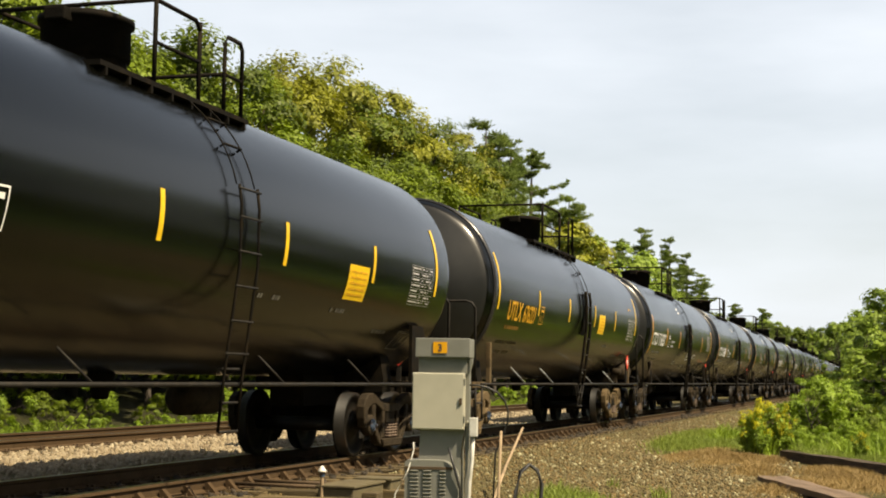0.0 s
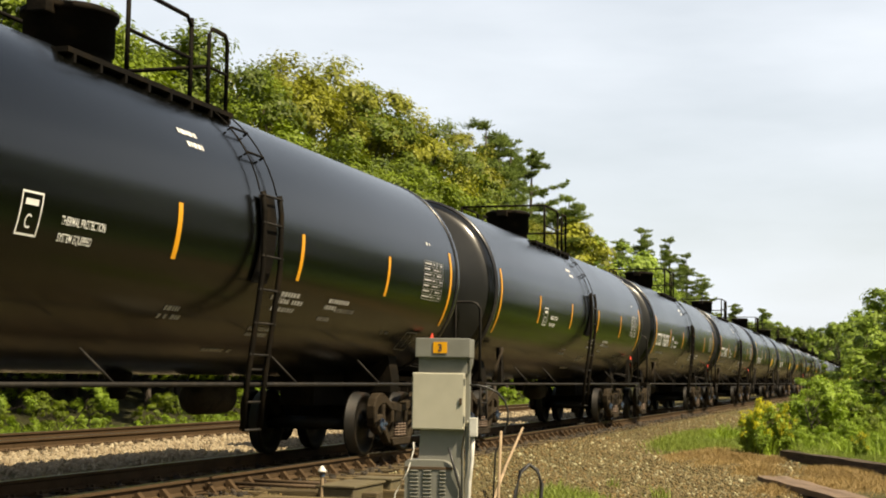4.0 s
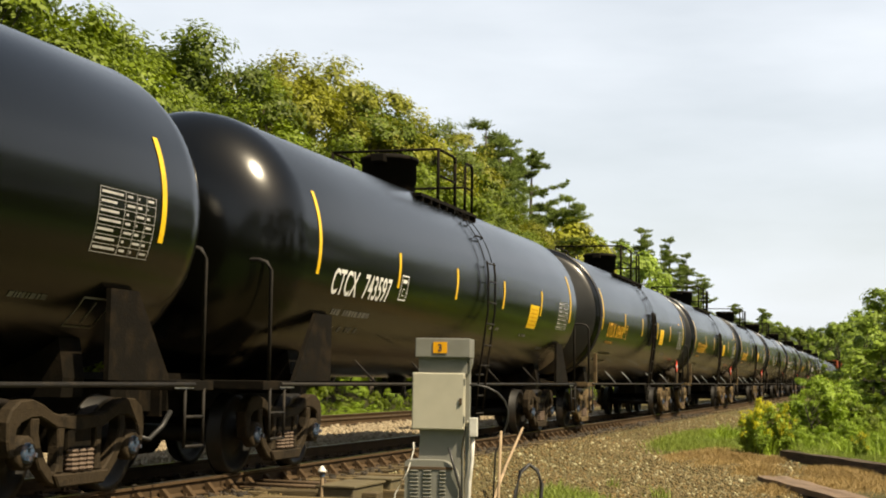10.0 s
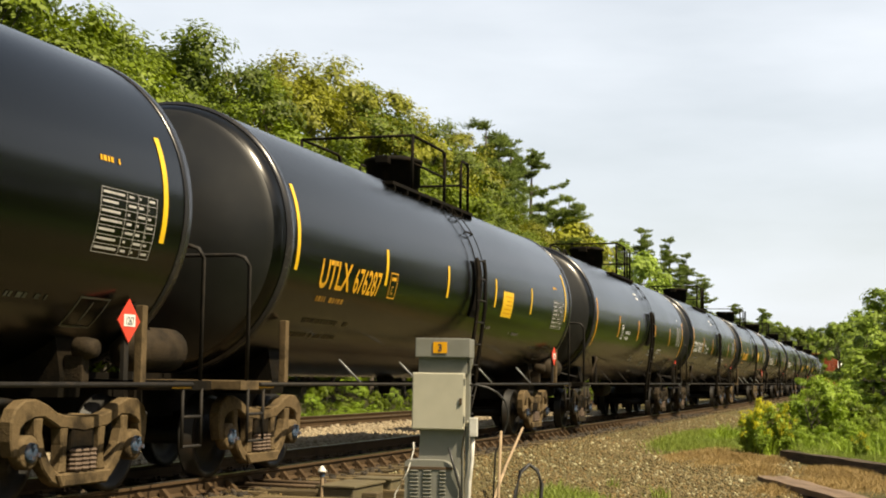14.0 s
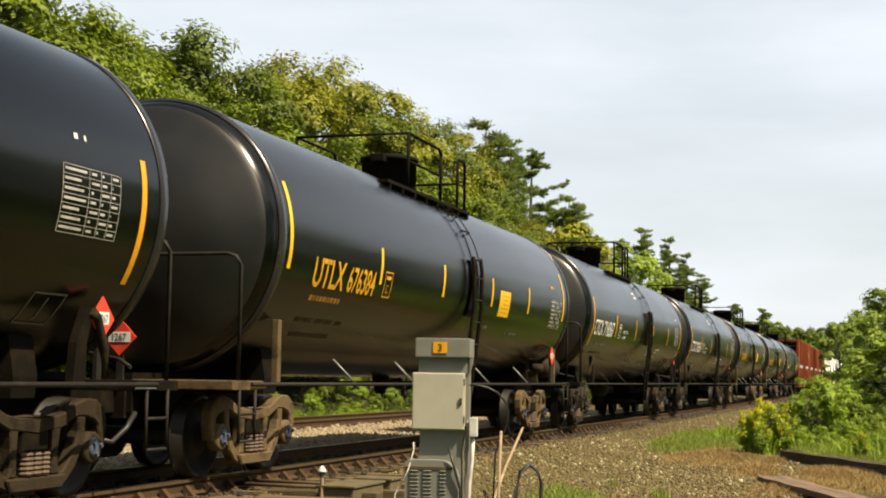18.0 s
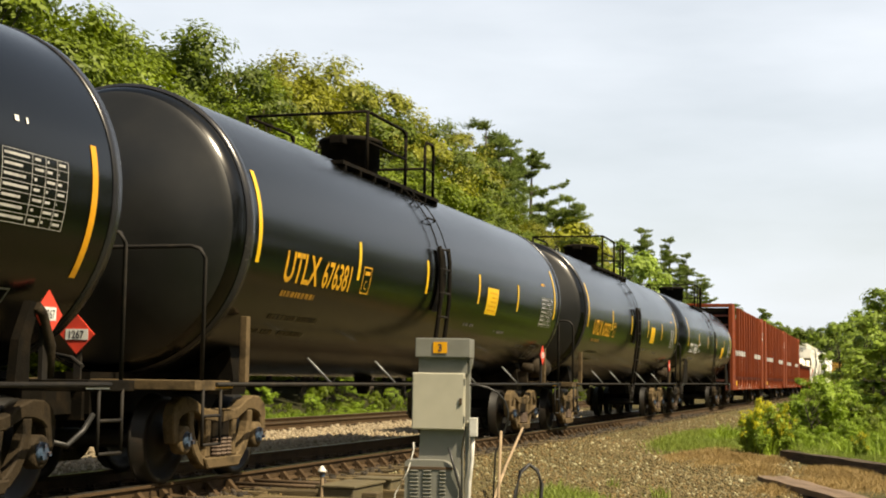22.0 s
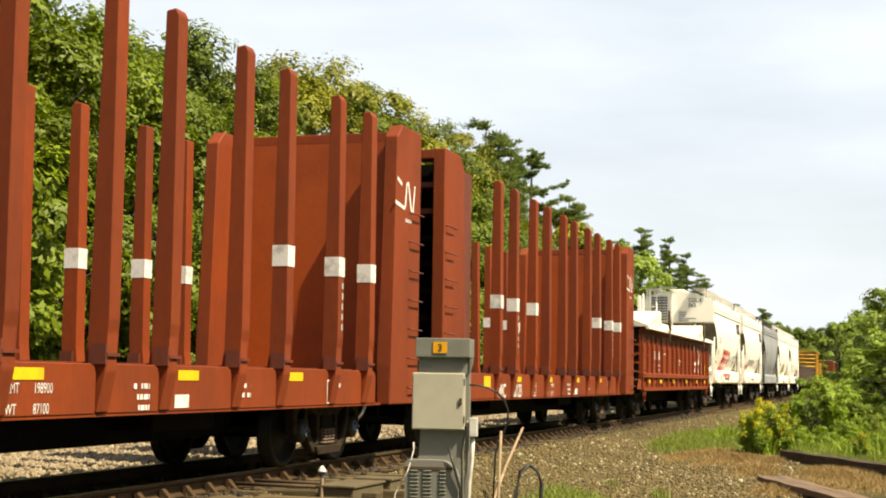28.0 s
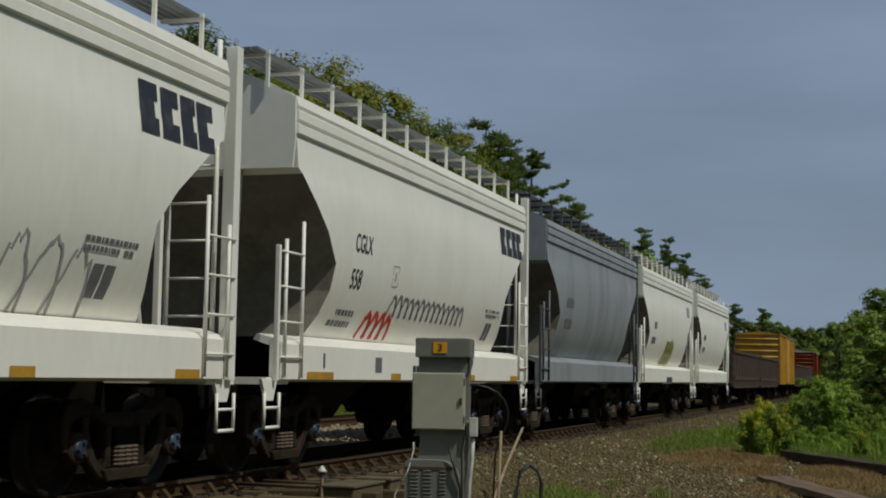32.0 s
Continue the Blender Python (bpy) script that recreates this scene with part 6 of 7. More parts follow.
def make_gondola():
    S = 431.3
    car = gondola(16.3, 2.58, M_GONRED, "oxide red ribbed gondola with pale cream covers", 17, True)
    rnd = random.Random(8)
    side_text("car_number", car, "N13", -5.86, -1.445, 1.78, 0.26, M_WHITE, 0.78, 0.003)
    side_text("car_number", car, "048", -4.93, -1.445, 1.78, 0.26, M_WHITE, 0.78, 0.003)
    for x, z, t in ((-5.82, 1.56, "LD LMT"), (-5.82, 1.38, "LT WT")):
        side_text("weight_text", car, t, x, -1.445, z, 0.08, M_WHITE, 0.7)
    for x, z, w in ((-4.9, 1.58, 0.4), (-4.9, 1.44, 0.4), (-3.75, 1.95, 0.5), (-0.1, 1.78, 0.45), (1.4, 1.72, 0.4), (-0.1, 1.68, 0.45), (1.4, 1.62, 0.4), (5.9, 1.95, 0.25), (5.9, 1.8, 0.25)):
        bars("small_text", car, shifted_bars(rnd, x, z, w, 0.055), -1.445, M_WHITE)
    for x in (-6.9, -4.6, -1.75, 1.4, 4.35, 6.75):
        bars("yellow_patch", car, [(x - 0.22, x + 0.22, 1.06, 1.17)], -1.5, M_YELLOW, "yellow reflector patch")
    bars("red_patch", car, [(-5.75, -5.6, 1.06, 1.15)], -1.5, M_RED)
    bm = B()
    ribbon(bm, [(4.16, 2.36), (3.96, 2.35), (3.90, 2.28), (3.90, 1.86), (3.96, 1.79), (4.74, 1.77)], 0.13, -1.445)
    ribbon(bm, [(4.86, 2.36), (5.16, 1.84), (5.24, 1.78), (5.33, 1.8), (5.38, 1.88), (5.44, 2.36)], 0.13, -1.445)
    part("logo_stroke", bm, M_WHITE, car, "large white painted angular emblem")
    side_text("web_text", car, "www", 3.6, -1.445, 1.45, 0.26, M_WHITE, 0.88, 0.004)
    side_text("web_text", car, "n.ca", 4.76, -1.445, 1.45, 0.26, M_WHITE, 0.9, 0.004)
    bars("yellow_strip", car, [(7.22, 7.32, 1.3, 1.78)], -1.445, M_YELLOW)
    fr = [(5.79, 6.22, 1.44, 1.46), (5.79, 6.22, 1.75, 1.77), (5.79, 5.81, 1.44, 1.77), (6.2, 6.22, 1.44, 1.77)]
    bars("plate_box", car, fr, -1.445, M_WHITE)
    bars("plate_panel", car, [(5.82, 5.98, 1.55, 1.74), (6.0, 6.18, 1.55, 1.74)], -1.445, M_DARKTXT)
    RUNNING.append((car, S, [c for c in car.children if c.name.startswith("wheelset")]))
    # end lettering
    bm = letter_mesh("137048", 0.2, 0.85)
    for v in bm.verts:
        v.co = Vector((-8.156, -v.co.x + 0.6, 2.28 + v.co.y))
    part("end_text", bm, M_WHITE, car)
    first = None
    for S in (512.6, 527.6):
        g = copy_thing(first, pose(S, LINE_Y, 0)) if first else gondola(13.8, 2.5, M_BROWN, "dark brown low gondola", 12, False)
        first = first or g
        RUNNING.append((g, S, [c for c in g.children if c.name.startswith("wheelset")]))
    for S in (562.0, 577.5):
        g = copy_thing(first, pose(S, LINE_Y, 0))
        RUNNING.append((g, S, [c for c in g.children if c.name.startswith("wheelset")]))


make_gondola()


# ---------- covered hoppers ----------
HOP = ((1.62, 1.18, 4.42), (1.9, 1.34, 4.28), (2.2, 1.45, 4.18), (2.54, 1.52, 4.16), (2.9, 1.55, 4.5), (3.2, 1.56, 4.92), (3.5, 1.55, 5.36), (3.56, 1.54, 5.47), (3.95, 1.52, 5.5))


def hop_half(z):
    return float(np.interp(z, [q[0] for q in HOP], [q[1] for q in HOP]))


def hopper_car(paint, label, trim):
    car = root("covered_hopper_car", label, "hopper car", "hopper cars of the train")
    for s in (-1, 1):
        bm = B()
        rows = [[bm.verts.new((x, s * y, z)) for x in (-e, -e * 0.5, 0.0, e * 0.5, e)] for z, y, e in HOP]
        for a, b in zip(rows, rows[1:]):
            for k in range(4):
                bm.faces.new((a[k], a[k + 1], b[k + 1], b[k])).smooth = True
        part("side_sheet", bm, paint, car, "smooth curved side sheet")
        bm = B()
        prism(bm, [(1.50 * s, 3.93), (1.56 * s, 3.96), (1.56 * s, 4.06), (1.52 * s, 4.09), (1.56 * s, 4.12), (1.56 * s, 4.22), (1.52 * s, 4.25), (1.55 * s, 4.28), (1.52 * s, 4.40), (1.3 * s, 4.5), (1.3 * s, 3.93)], "x", -5.53, 5.53)
        part("roof_flute", bm, paint, car, "ribbed eave band")
        bm = B()
        e_rows = [[bm.verts.new((s * e, y, z)) for y in (-yy, -yy * 0.4, yy * 0.4, yy)] for z, yy, e in HOP]
        for a, b in zip(e_rows, e_rows[1:]):
            for k in range(3):
                bm.faces.new((a[k], a[k + 1], b[k + 1], b[k]))
        # lower faces take a darker colour that paints the shade under the overhang
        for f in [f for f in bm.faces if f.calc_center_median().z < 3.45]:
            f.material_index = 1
        part("end_sheet", bm, paint, car, "sloping end sheet, shade painted into the lower part").data.materials.append(M_SLOPE)
        bm = B()
        prism(bm, [(-1.5, 3.55), (1.5, 3.55), (1.53, 3.9), (1.52, 4.38), (1.2, 4.56), (0.8, 4.71), (0.4, 4.79), (0.0, 4.82), (-0.4, 4.79), (-0.8, 4.71), (-1.2, 4.56), (-1.52, 4.38), (-1.53, 3.9)], "x", s * 5.535 - 0.02, s * 5.535 + 0.02)
        part("end_cap", bm, paint, car)
        # side sill
        bm = B()
        prism(bm, [(1.20 * s, 1.62), (1.42 * s, 1.56), (1.5 * s, 1.5), (1.5 * s, 1.1), (1.4 * s, 1.07), (1.36 * s, 1.1), (1.36 * s, 1.48), (1.15 * s, 1.55)], "x", -5.75, 5.75)
        part("side_sill", bm, paint, car, "white flanged side sill")
        for q in (-1, 1):
            x = 5.86 * q
            bm = B()
            w = 0.07 if q == -s else 0.028
            box(bm, x - w, x + w, min((1.52 - 2 * w) * s, 1.52 * s), max((1.52 - 2 * w) * s, 1.52 * s), 1.08, 4.62 if q == -s else 2.62, 0.01)
            part("corner_post", bm, trim, car)
            for dx in (0.06, -0.52):
                bm = B()
                xx = x - q * (dx + 0.1) if dx > 0 else x - q * 0.65
                tube(bm, [(xx, 1.52 * s, 1.12), (xx, 1.52 * s, 2.7 if dx > 0 else 2.95)], 0.024, 5)
                part("ladder_rail", bm, trim, car)
            for z in (1.35, 1.75, 2.15, 2.55):
                bm = B()
                tube(bm, [(x - q * 0.02, 1.53 * s, z), (x - q * 0.65, 1.53 * s, z)], 0.015, 5)
                part("rung", bm, trim, car)
            bm = B()
            prism(bm, [(x - 0.3, 1.1), (x + 0.12, 1.1), (x + 0.02, 0.86), (x - 0.16, 0.86)], "y", min(1.42 * s, 1.46 * s), max(1.42 * s, 1.46 * s))
            for dx in (-0.22, 0.18):
                tube(bm, [(x + dx, 1.46 * s, 0.95), (x + dx, 1.46 * s, 0.55)], 0.02, 5)
            tube(bm, [(x - 0.22, 1.46 * s, 0.56), (x + 0.18, 1.46 * s, 0.56)], 0.022, 5)
            tube(bm, [(x - 0.22, 1.46 * s, 0.78), (x + 0.18, 1.46 * s, 0.78)], 0.018, 5)
            part("stirrup", bm, trim, car)
    bm = B()
    prism(bm, [(-1.32, 4.44), (1.32, 4.44), (1.2, 4.55), (0.8, 4.70), (0.4, 4.78), (0, 4.81), (-0.4, 4.78), (-0.8, 4.70), (-1.2, 4.55)], "x", -5.5, 5.5)
    part("roof", bm, paint, car)
    for s in (-1, 1):
        for k in range(5):
            bm = B()
            y = s * (0.72 + 0.1 * k)
            box(bm, -5.85, 5.85, y - 0.04, y + 0.04, 4.90, 4.93)
            part("running_board", bm, M_GALV, car, "grey grating running board")
        for k in range(12):
            x = -5.6 + k * 11.2 / 11
            bm = B()
            box(bm, x - 0.02, x + 0.02, min(s * 1.2, s * 1.16), max(s * 1.2, s * 1.16), 4.5, 4.94)
            box(bm, x - 0.02, x + 0.02, min(s * 0.7, s * 1.2), max(s * 0.7, s * 1.2), 4.86, 4.90)
            part("walk_bracket", bm, trim, car)
    bm = B()
    for k in range(5):
        x = -4.4 + 2.2 * k
        box(bm, x - 0.85, x + 0.85, -0.28, 0.28, 4.78, 4.90, 0.02)
    tagged(part("hatch_cover", bm, paint, car), kind="stuff")
    for s in (-1, 1):
        bm = B()
        box(bm, min(s * 4.2, s * 6.0), max(s * 4.2, s * 6.0), -0.28, 0.28, 0.72, 1.12)
        part("stub_sill", bm, M_UNDER, car)
        bm = B()
        box(bm, min(s * 5.4, s * 6.05), max(s * 5.4, s * 6.05), -1.45, 1.45, 1.04, 1.12)
        part("end_platform", bm, trim, car)
        for y in (-0.55, 0.55):
            bm = B()
            tube(bm, [(s * 5.2, y, 1.1), (s * 5.45, y * 1.4, 3.6)], 0.06, 6)
            part("end_brace", bm, trim, car)
        for y in (-0.75 * s, -1.3 * s):
            bm = B()
            tube(bm, [(s * 5.8, y, 1.1), (s * 5.8, y, 4.7)], 0.03, 5)
            part("end_post", bm, trim, car)
        for z in (1.35, 1.75, 2.15, 2.55, 2.95, 3.35, 3.75, 4.15):
            bm = B()
            tube(bm, [(s * 5.8, -1.3 * s, z), (s * 5.8, -0.75 * s, z)], 0.014, 5)
            part("end_rung", bm, trim, car)
        coupler(car, 6.05 * s, s)
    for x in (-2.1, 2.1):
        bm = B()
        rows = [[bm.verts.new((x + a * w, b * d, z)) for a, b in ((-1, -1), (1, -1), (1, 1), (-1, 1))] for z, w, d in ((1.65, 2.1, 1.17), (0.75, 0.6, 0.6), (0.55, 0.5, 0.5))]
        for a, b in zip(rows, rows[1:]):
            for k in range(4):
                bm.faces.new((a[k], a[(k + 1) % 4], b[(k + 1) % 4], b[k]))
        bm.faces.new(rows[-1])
        part("hopper_bay", bm, M_UNDER, car, "near-black discharge bay")
    wheels = []
    truck(car, -4.55, wheels)
    truck(car, 4.55, wheels)
    return car


def on_hopper(bm, lift=0.008):
    for v in bm.verts:
        v.co.y = -(hop_half(v.co.z) + lift)


def hop_text(name, car, text, x, z, height, mat, narrow=0.75, bold=0.0, slant=0.0, label=""):
    bm = letter_mesh(text, height, narrow, bold)
    slice_rows(bm, 0.15, 0, height)
    for v in bm.verts:
        v.co = Vector((x + v.co.x + slant * v.co.y, 0, z + v.co.y))
    on_hopper(bm)
    return part(name, bm, mat, car, label)


def hop_bars(name, car, rects, mat, label=""):
    bm = B()
    for x0, x1, z0, z1 in rects:
        n = max(1, int((z1 - z0) / 0.15))
        r = [[bm.verts.new((x, 0, z0 + (z1 - z0) * k / n)) for x in (x0, x1)] for k in range(n + 1)]
        for a, b in zip(r, r[1:]):
            bm.faces.new((a[0], a[1], b[1], b[0]))
    on_hopper(bm)
    return part(name, bm, mat, car, label)


def scrawl(car, name, seed, x, z, w, h, mat, width, count, label):
    """Sprayed loops and strokes."""
    rnd = random.Random(seed)
    for k in range(count):
        bm = B()
        x0 = x + w * k / count
        ww = w / count * 1.25
        pts = [(x0 + ww * q, z + h * max(0.0, math.sin(math.pi * min(1, q * 1.02))) ** 0.55 * (0.8 + 0.3 * rnd.random() * (0.2 < q < 0.8))) for q in np.linspace(0, 1, 14)]
        ribbon(bm, pts, width, 0)
        on_hopper(bm)
        part(name, bm, mat, car, label)


M_SPRAYRED = material("red_spray_paint", (0.62, 0.04, 0.025), 0.55, spot=(0.45, 0.03, 0.02), spot_scale=3)
M_SPRAYGREY = material("grey_spray_paint", (0.16, 0.16, 0.17), 0.6)
M_SPRAYPALE = material("pale_grey_spray_paint", (0.36, 0.36, 0.36), 0.6)
M_SPRAYGREEN = material("olive_spray_paint", (0.30, 0.29, 0.06), 0.6, spot=(0.22, 0.22, 0.05), spot_scale=3)
M_TRIMGREY = material("grey_trim_paint", (0.10, 0.105, 0.11), 0.55)
M_AMBER = material("amber_reflector", (0.50, 0.27, 0.03), 0.45)


def hopper_marks(car, digits, seed):
    rnd = random.Random(seed)
    hop_text("reporting_mark", car, "CGLX", -3.55, 2.76, 0.24, M_DARKTXT, 0.72, 0.003)
    hop_text("car_number", car, digits, -3.58, 2.28, 0.26, M_DARKTXT, 0.75, 0.003)
    # broad emblem as plain slanted blocks
    for k, (x0, w) in enumerate(((3.75, 0.34), (4.16, 0.34), (4.56, 0.30), (4.9, 0.34))):
        bm = B()
        for z0, z1, f in ((3.36, 3.52, 1.0), (3.52, 3.68, 0.62 if k % 2 else 0.8), (3.68, 3.84, 1.0)):
            sh = (z0 - 3.36) * 0.12
            vs = [bm.verts.new((x0 - sh + q, 0, z)) for q, z in ((0, z0), (w * f, z0), (w * f - 0.02, z1), (-0.02, z1))]
            bm.faces.new(vs)
        on_hopper(bm)
        part("emblem_block", bm, M_DARKTXT, car, "dark blue emblem block")
    for k in range(2):
        hop_bars("weight_text", car, shifted_bars(rnd, -3.9, 1.92 - 0.14 * k, 0.85, 0.075), M_SPRAYGREY)
    fr = [(-2.0, -1.75, 2.4, 2.412), (-2.0, -1.75, 2.68, 2.692), (-2.0, -1.988, 2.4, 2.69), (-1.762, -1.75, 2.4, 2.69), (-1.9, -1.85, 2.48, 2.6)]
    hop_bars("plate_box", car, fr, M_SPRAYPALE)
    for k in range(2):
        hop_bars("small_text", car, shifted_bars(rnd, 3.0, 2.28 - 0.08 * k, 0.9, 0.05), M_SPRAYGREY)
    hop_bars("stencil_panel", car, [(3.25, 3.42, 1.8, 2.1), (3.45, 3.62, 1.8, 2.1)], M_SPRAYGREY)
    for x, w in ((-4.55, 0.85), (-1.75, 0.4), (0.35, 0.4), (2.1, 0.35), (4.9, 0.5)):
        bars("amber_patch", car, [(x - w / 2, x + w / 2, 1.10, 1.19)], -1.5, M_AMBER, "amber reflector patch")
    bars("small_text", car, shifted_bars(rnd, -1.0, 1.22, 1.9, 0.09), -1.5, M_DARKTXT)
    bars("sill_mark", car, [(-4.47, -4.41, 1.24, 1.42), (-2.6, -2.35, 1.2, 1.4)], -1.5, M_SPRAYGREY)


def make_hoppers():
    white = hopper_car(M_HOPPER, "white covered hopper with curved sides and graffiti", M_HOPPER)
    grey = hopper_car(M_HOPGREY, "weathered grey covered hopper with curved sides", M_TRIMGREY)
    cars = [(white, 446.55), (copy_thing(white, pose(459.45, LINE_Y, 0)), 459.45), (grey, 472.4),
            (copy_thing(white, pose(484.6, LINE_Y, 0)), 484.6), (copy_thing(white, pose(497.2, LINE_Y, 0)), 497.2)]
    hopper_marks(cars[0][0], "563", 1)
    hopper_marks(cars[1][0], "558", 2)
    a, b, g, d, e = [c for c, _ in cars]
    # four blocky sprayed letters that lean back and run down over the sill
    strokes = {"B": ([(0.0, 0.0), (0.0, 1.0)], [(0.0, 0.94), (0.46, 0.94), (0.56, 0.84), (0.56, 0.66), (0.44, 0.55), (0.1, 0.53)], [(0.1, 0.53), (0.5, 0.48), (0.6, 0.36), (0.58, 0.14), (0.44, 0.05), (0.0, 0.05)]),
               "E": ([(0.0, 0.0), (0.0, 1.0)], [(0.0, 0.93), (0.58, 0.93)], [(0.0, 0.52), (0.46, 0.52)], [(0.0, 0.07), (0.58, 0.07)]),
               "F": ([(0.5, -0.1), (0.5, 1.0)], [(0.0, 0.93), (0.56, 0.93)], [(0.0, 0.52), (0.5, 0.52)])}
    for k, letter in enumerate("BEEF"):
        for st in strokes[letter]:
            bm = B()
            fine = [(p[0] + (q[0] - p[0]) * f, p[1] + (q[1] - p[1]) * f) for p, q in zip(st, st[1:]) for f in (0.0, 0.25, 0.5, 0.75)] + [st[-1]]
            ribbon(bm, [(-1.58 + 0.71 * k + 0.85 * u + 0.15 * v, 1.62 + (0.87 - 0.02 * k) * v) for u, v in fine], 0.2, 0)
            on_hopper(bm)
            part("graffiti", bm, M_SPRAYRED, a, "big red sprayed letter stroke")
    for k in range(4):
        bars("graffiti_drip", a, [(-1.7 + 0.71 * k, -1.14 + 0.71 * k, 1.36 - 0.05 * (k % 2), 1.498)], -1.5, M_SPRAYRED)
    scrawl(a, "graffiti_loop", 3, 0.9, 1.62, 2.3, 0.62, M_SPRAYPALE, 0.035, 5, "grey sprayed outline loop")
    scrawl(b, "graffiti_stroke", 6, -1.9, 1.98, 3.6, 0.3, M_SPRAYGREY, 0.045, 14, "dark sprayed scrawl")
    scrawl(b, "graffiti_red", 9, -2.7, 1.66, 1.1, 0.34, M_SPRAYRED, 0.08, 4, "red sprayed scrawl")
    scrawl(d, "graffiti_blob", 12, -0.6, 1.66, 1.7, 0.7, M_SPRAYGREEN, 0.2, 5, "olive sprayed blob")
    bars("teal_patch", d, [(-0.6, 0.6, 1.1, 1.26)], -1.5, M_CAP, "teal sprayed patch")
    rnd = random.Random(4)
    for c in (g, d, e):
        for k in range(2):
            hop_bars("small_text", c, shifted_bars(rnd, -3.6, 2.7 - 0.45 * k, 0.7, 0.2), M_SPRAYGREY)
        hop_bars("emblem_panel", c, [(3.9, 4.6, 3.35, 3.7)], M_SPRAYPALE)
    # end lettering of the leading hopper
    for t, z, h in (("CGLX", 4.36, 0.16), ("563", 4.15, 0.16)):
        bm = letter_mesh(t, h, 0.95, 0.004)
        for v in bm.verts:
            v.co = Vector((-5.562, -(v.co.x + 0.5), z + v.co.y))
        part("end_text", bm, M_DARKTXT, a)
    for k, w in enumerate((0.3, 0.3, 0.24, 0.7, 0.4)):
        bm = B()
        for y0, y1, z0, z1 in word_bars(rnd, w, 0.05, fill=1.0):
            vs = [bm.verts.new((-5.562, -(0.12 + q), 3.92 - 0.085 * k + z)) for q, z in ((y0, z0), (y1, z0), (y1, z1), (y0, z1))]
            bm.faces.new(vs)
        part("end_text", bm, M_SPRAYGREY, a)
    for c, _ in cars:
        # perforated brake step, its posts and the rail across the end cap
        bm = B()
        for r in range(9):
            box(bm, -5.60, -5.575, 0.36, 0.98, 3.62 + 0.11 * r, 3.69 + 0.11 * r)
        for y in (0.36, 0.56, 0.76, 0.96):
            box(bm, -5.61, -5.60, y - 0.015, y + 0.015, 3.6, 4.6)
        part("end_grating", bm, M_GALV, c, "grey perforated panel on the end cap")
        for y in (0.16, 1.06):
            bm = B()
            box(bm, -5.66, -5.58, y - 0.04, y + 0.04, 1.1, 4.86, 0.01)
            part("end_stanchion", bm, M_HOPPER if c is not g else M_TRIMGREY, c)
        bm = B()
        box(bm, -5.95, -5.5, -0.05, 0.62, 4.93, 4.96, 0.005)
        part("end_walk", bm, M_GALV, c, "grey grating step over the end")
    for c, S in cars:
        RUNNING.append((c, S, [w for w in c.children if w.name.startswith("wheelset")]))


make_hoppers()


# ---------- boxcars at the tail ----------
def boxcar(paint, roofpaint, label, high):
    car = root("boxcar", label, "boxcar")
    bm = B()
    box(bm, -8.0, 8.0, -1.48, 1.48, 1.0, high, 0.02)
    part("body", bm, paint, car)
    bm = B()
    prism(bm, [(-1.55, high), (1.55, high), (1.55, high + 0.05), (0, high + 0.22), (-1.55, high + 0.05)], "x", -8.05, 8.05)
    part("roof", bm, roofpaint, car)
    for s in (-1, 1):
        for k in range(8):
            bm = B()
            z = 1.2 + k * (high - 1.5) / 7
            lathe(bm, [(-1.4, 0), (-1.38, 0.06), (1.38, 0.06), (1.4, 0)], "y", 8, (s * 8.0, 0, z))
            part("end_corrugation", bm, paint, car)
        coupler(car, 8.1 * s, s)
        bm = B()
        box(bm, min(7.85 * s, 8.06 * s), max(7.85 * s, 8.06 * s), -1.53, -1.46, 1.0, high)
        part("corner_post", bm, paint, car)
    for k in range(14):
        bm = B()
        x = -7.2 + k * 14.4 / 13
        box(bm, x - 0.06, x + 0.06, -1.53, -1.47, 1.05, high - 0.05)
        part("side_rib", bm, paint, car)
    bm = B()
    box(bm, -1.5, 1.5, -1.56, -1.5, 1.1, high - 0.1, 0.01)
    part("sliding_door", bm, paint, car)
    wheels = []
    truck(car, -6.2, wheels)
    truck(car, 6.2, wheels)
    return car


M_PALE_ROOF = material("pale_roof_paint", (0.5, 0.45, 0.43), 0.6)
yb = boxcar(M_BOXYEL, M_BOXYEL, "mustard yellow boxcar with corrugated ends", 4.35)
RUNNING.append((yb, 545.2, [w for w in yb.children if w.name.startswith("wheelset")]))
rb = boxcar(M_OXIDE, M_PALE_ROOF, "oxide red boxcar with a pale roof", 4.2)
RUNNING.append((rb, 595.0, [w for w in rb.children if w.name.startswith("wheelset")]))


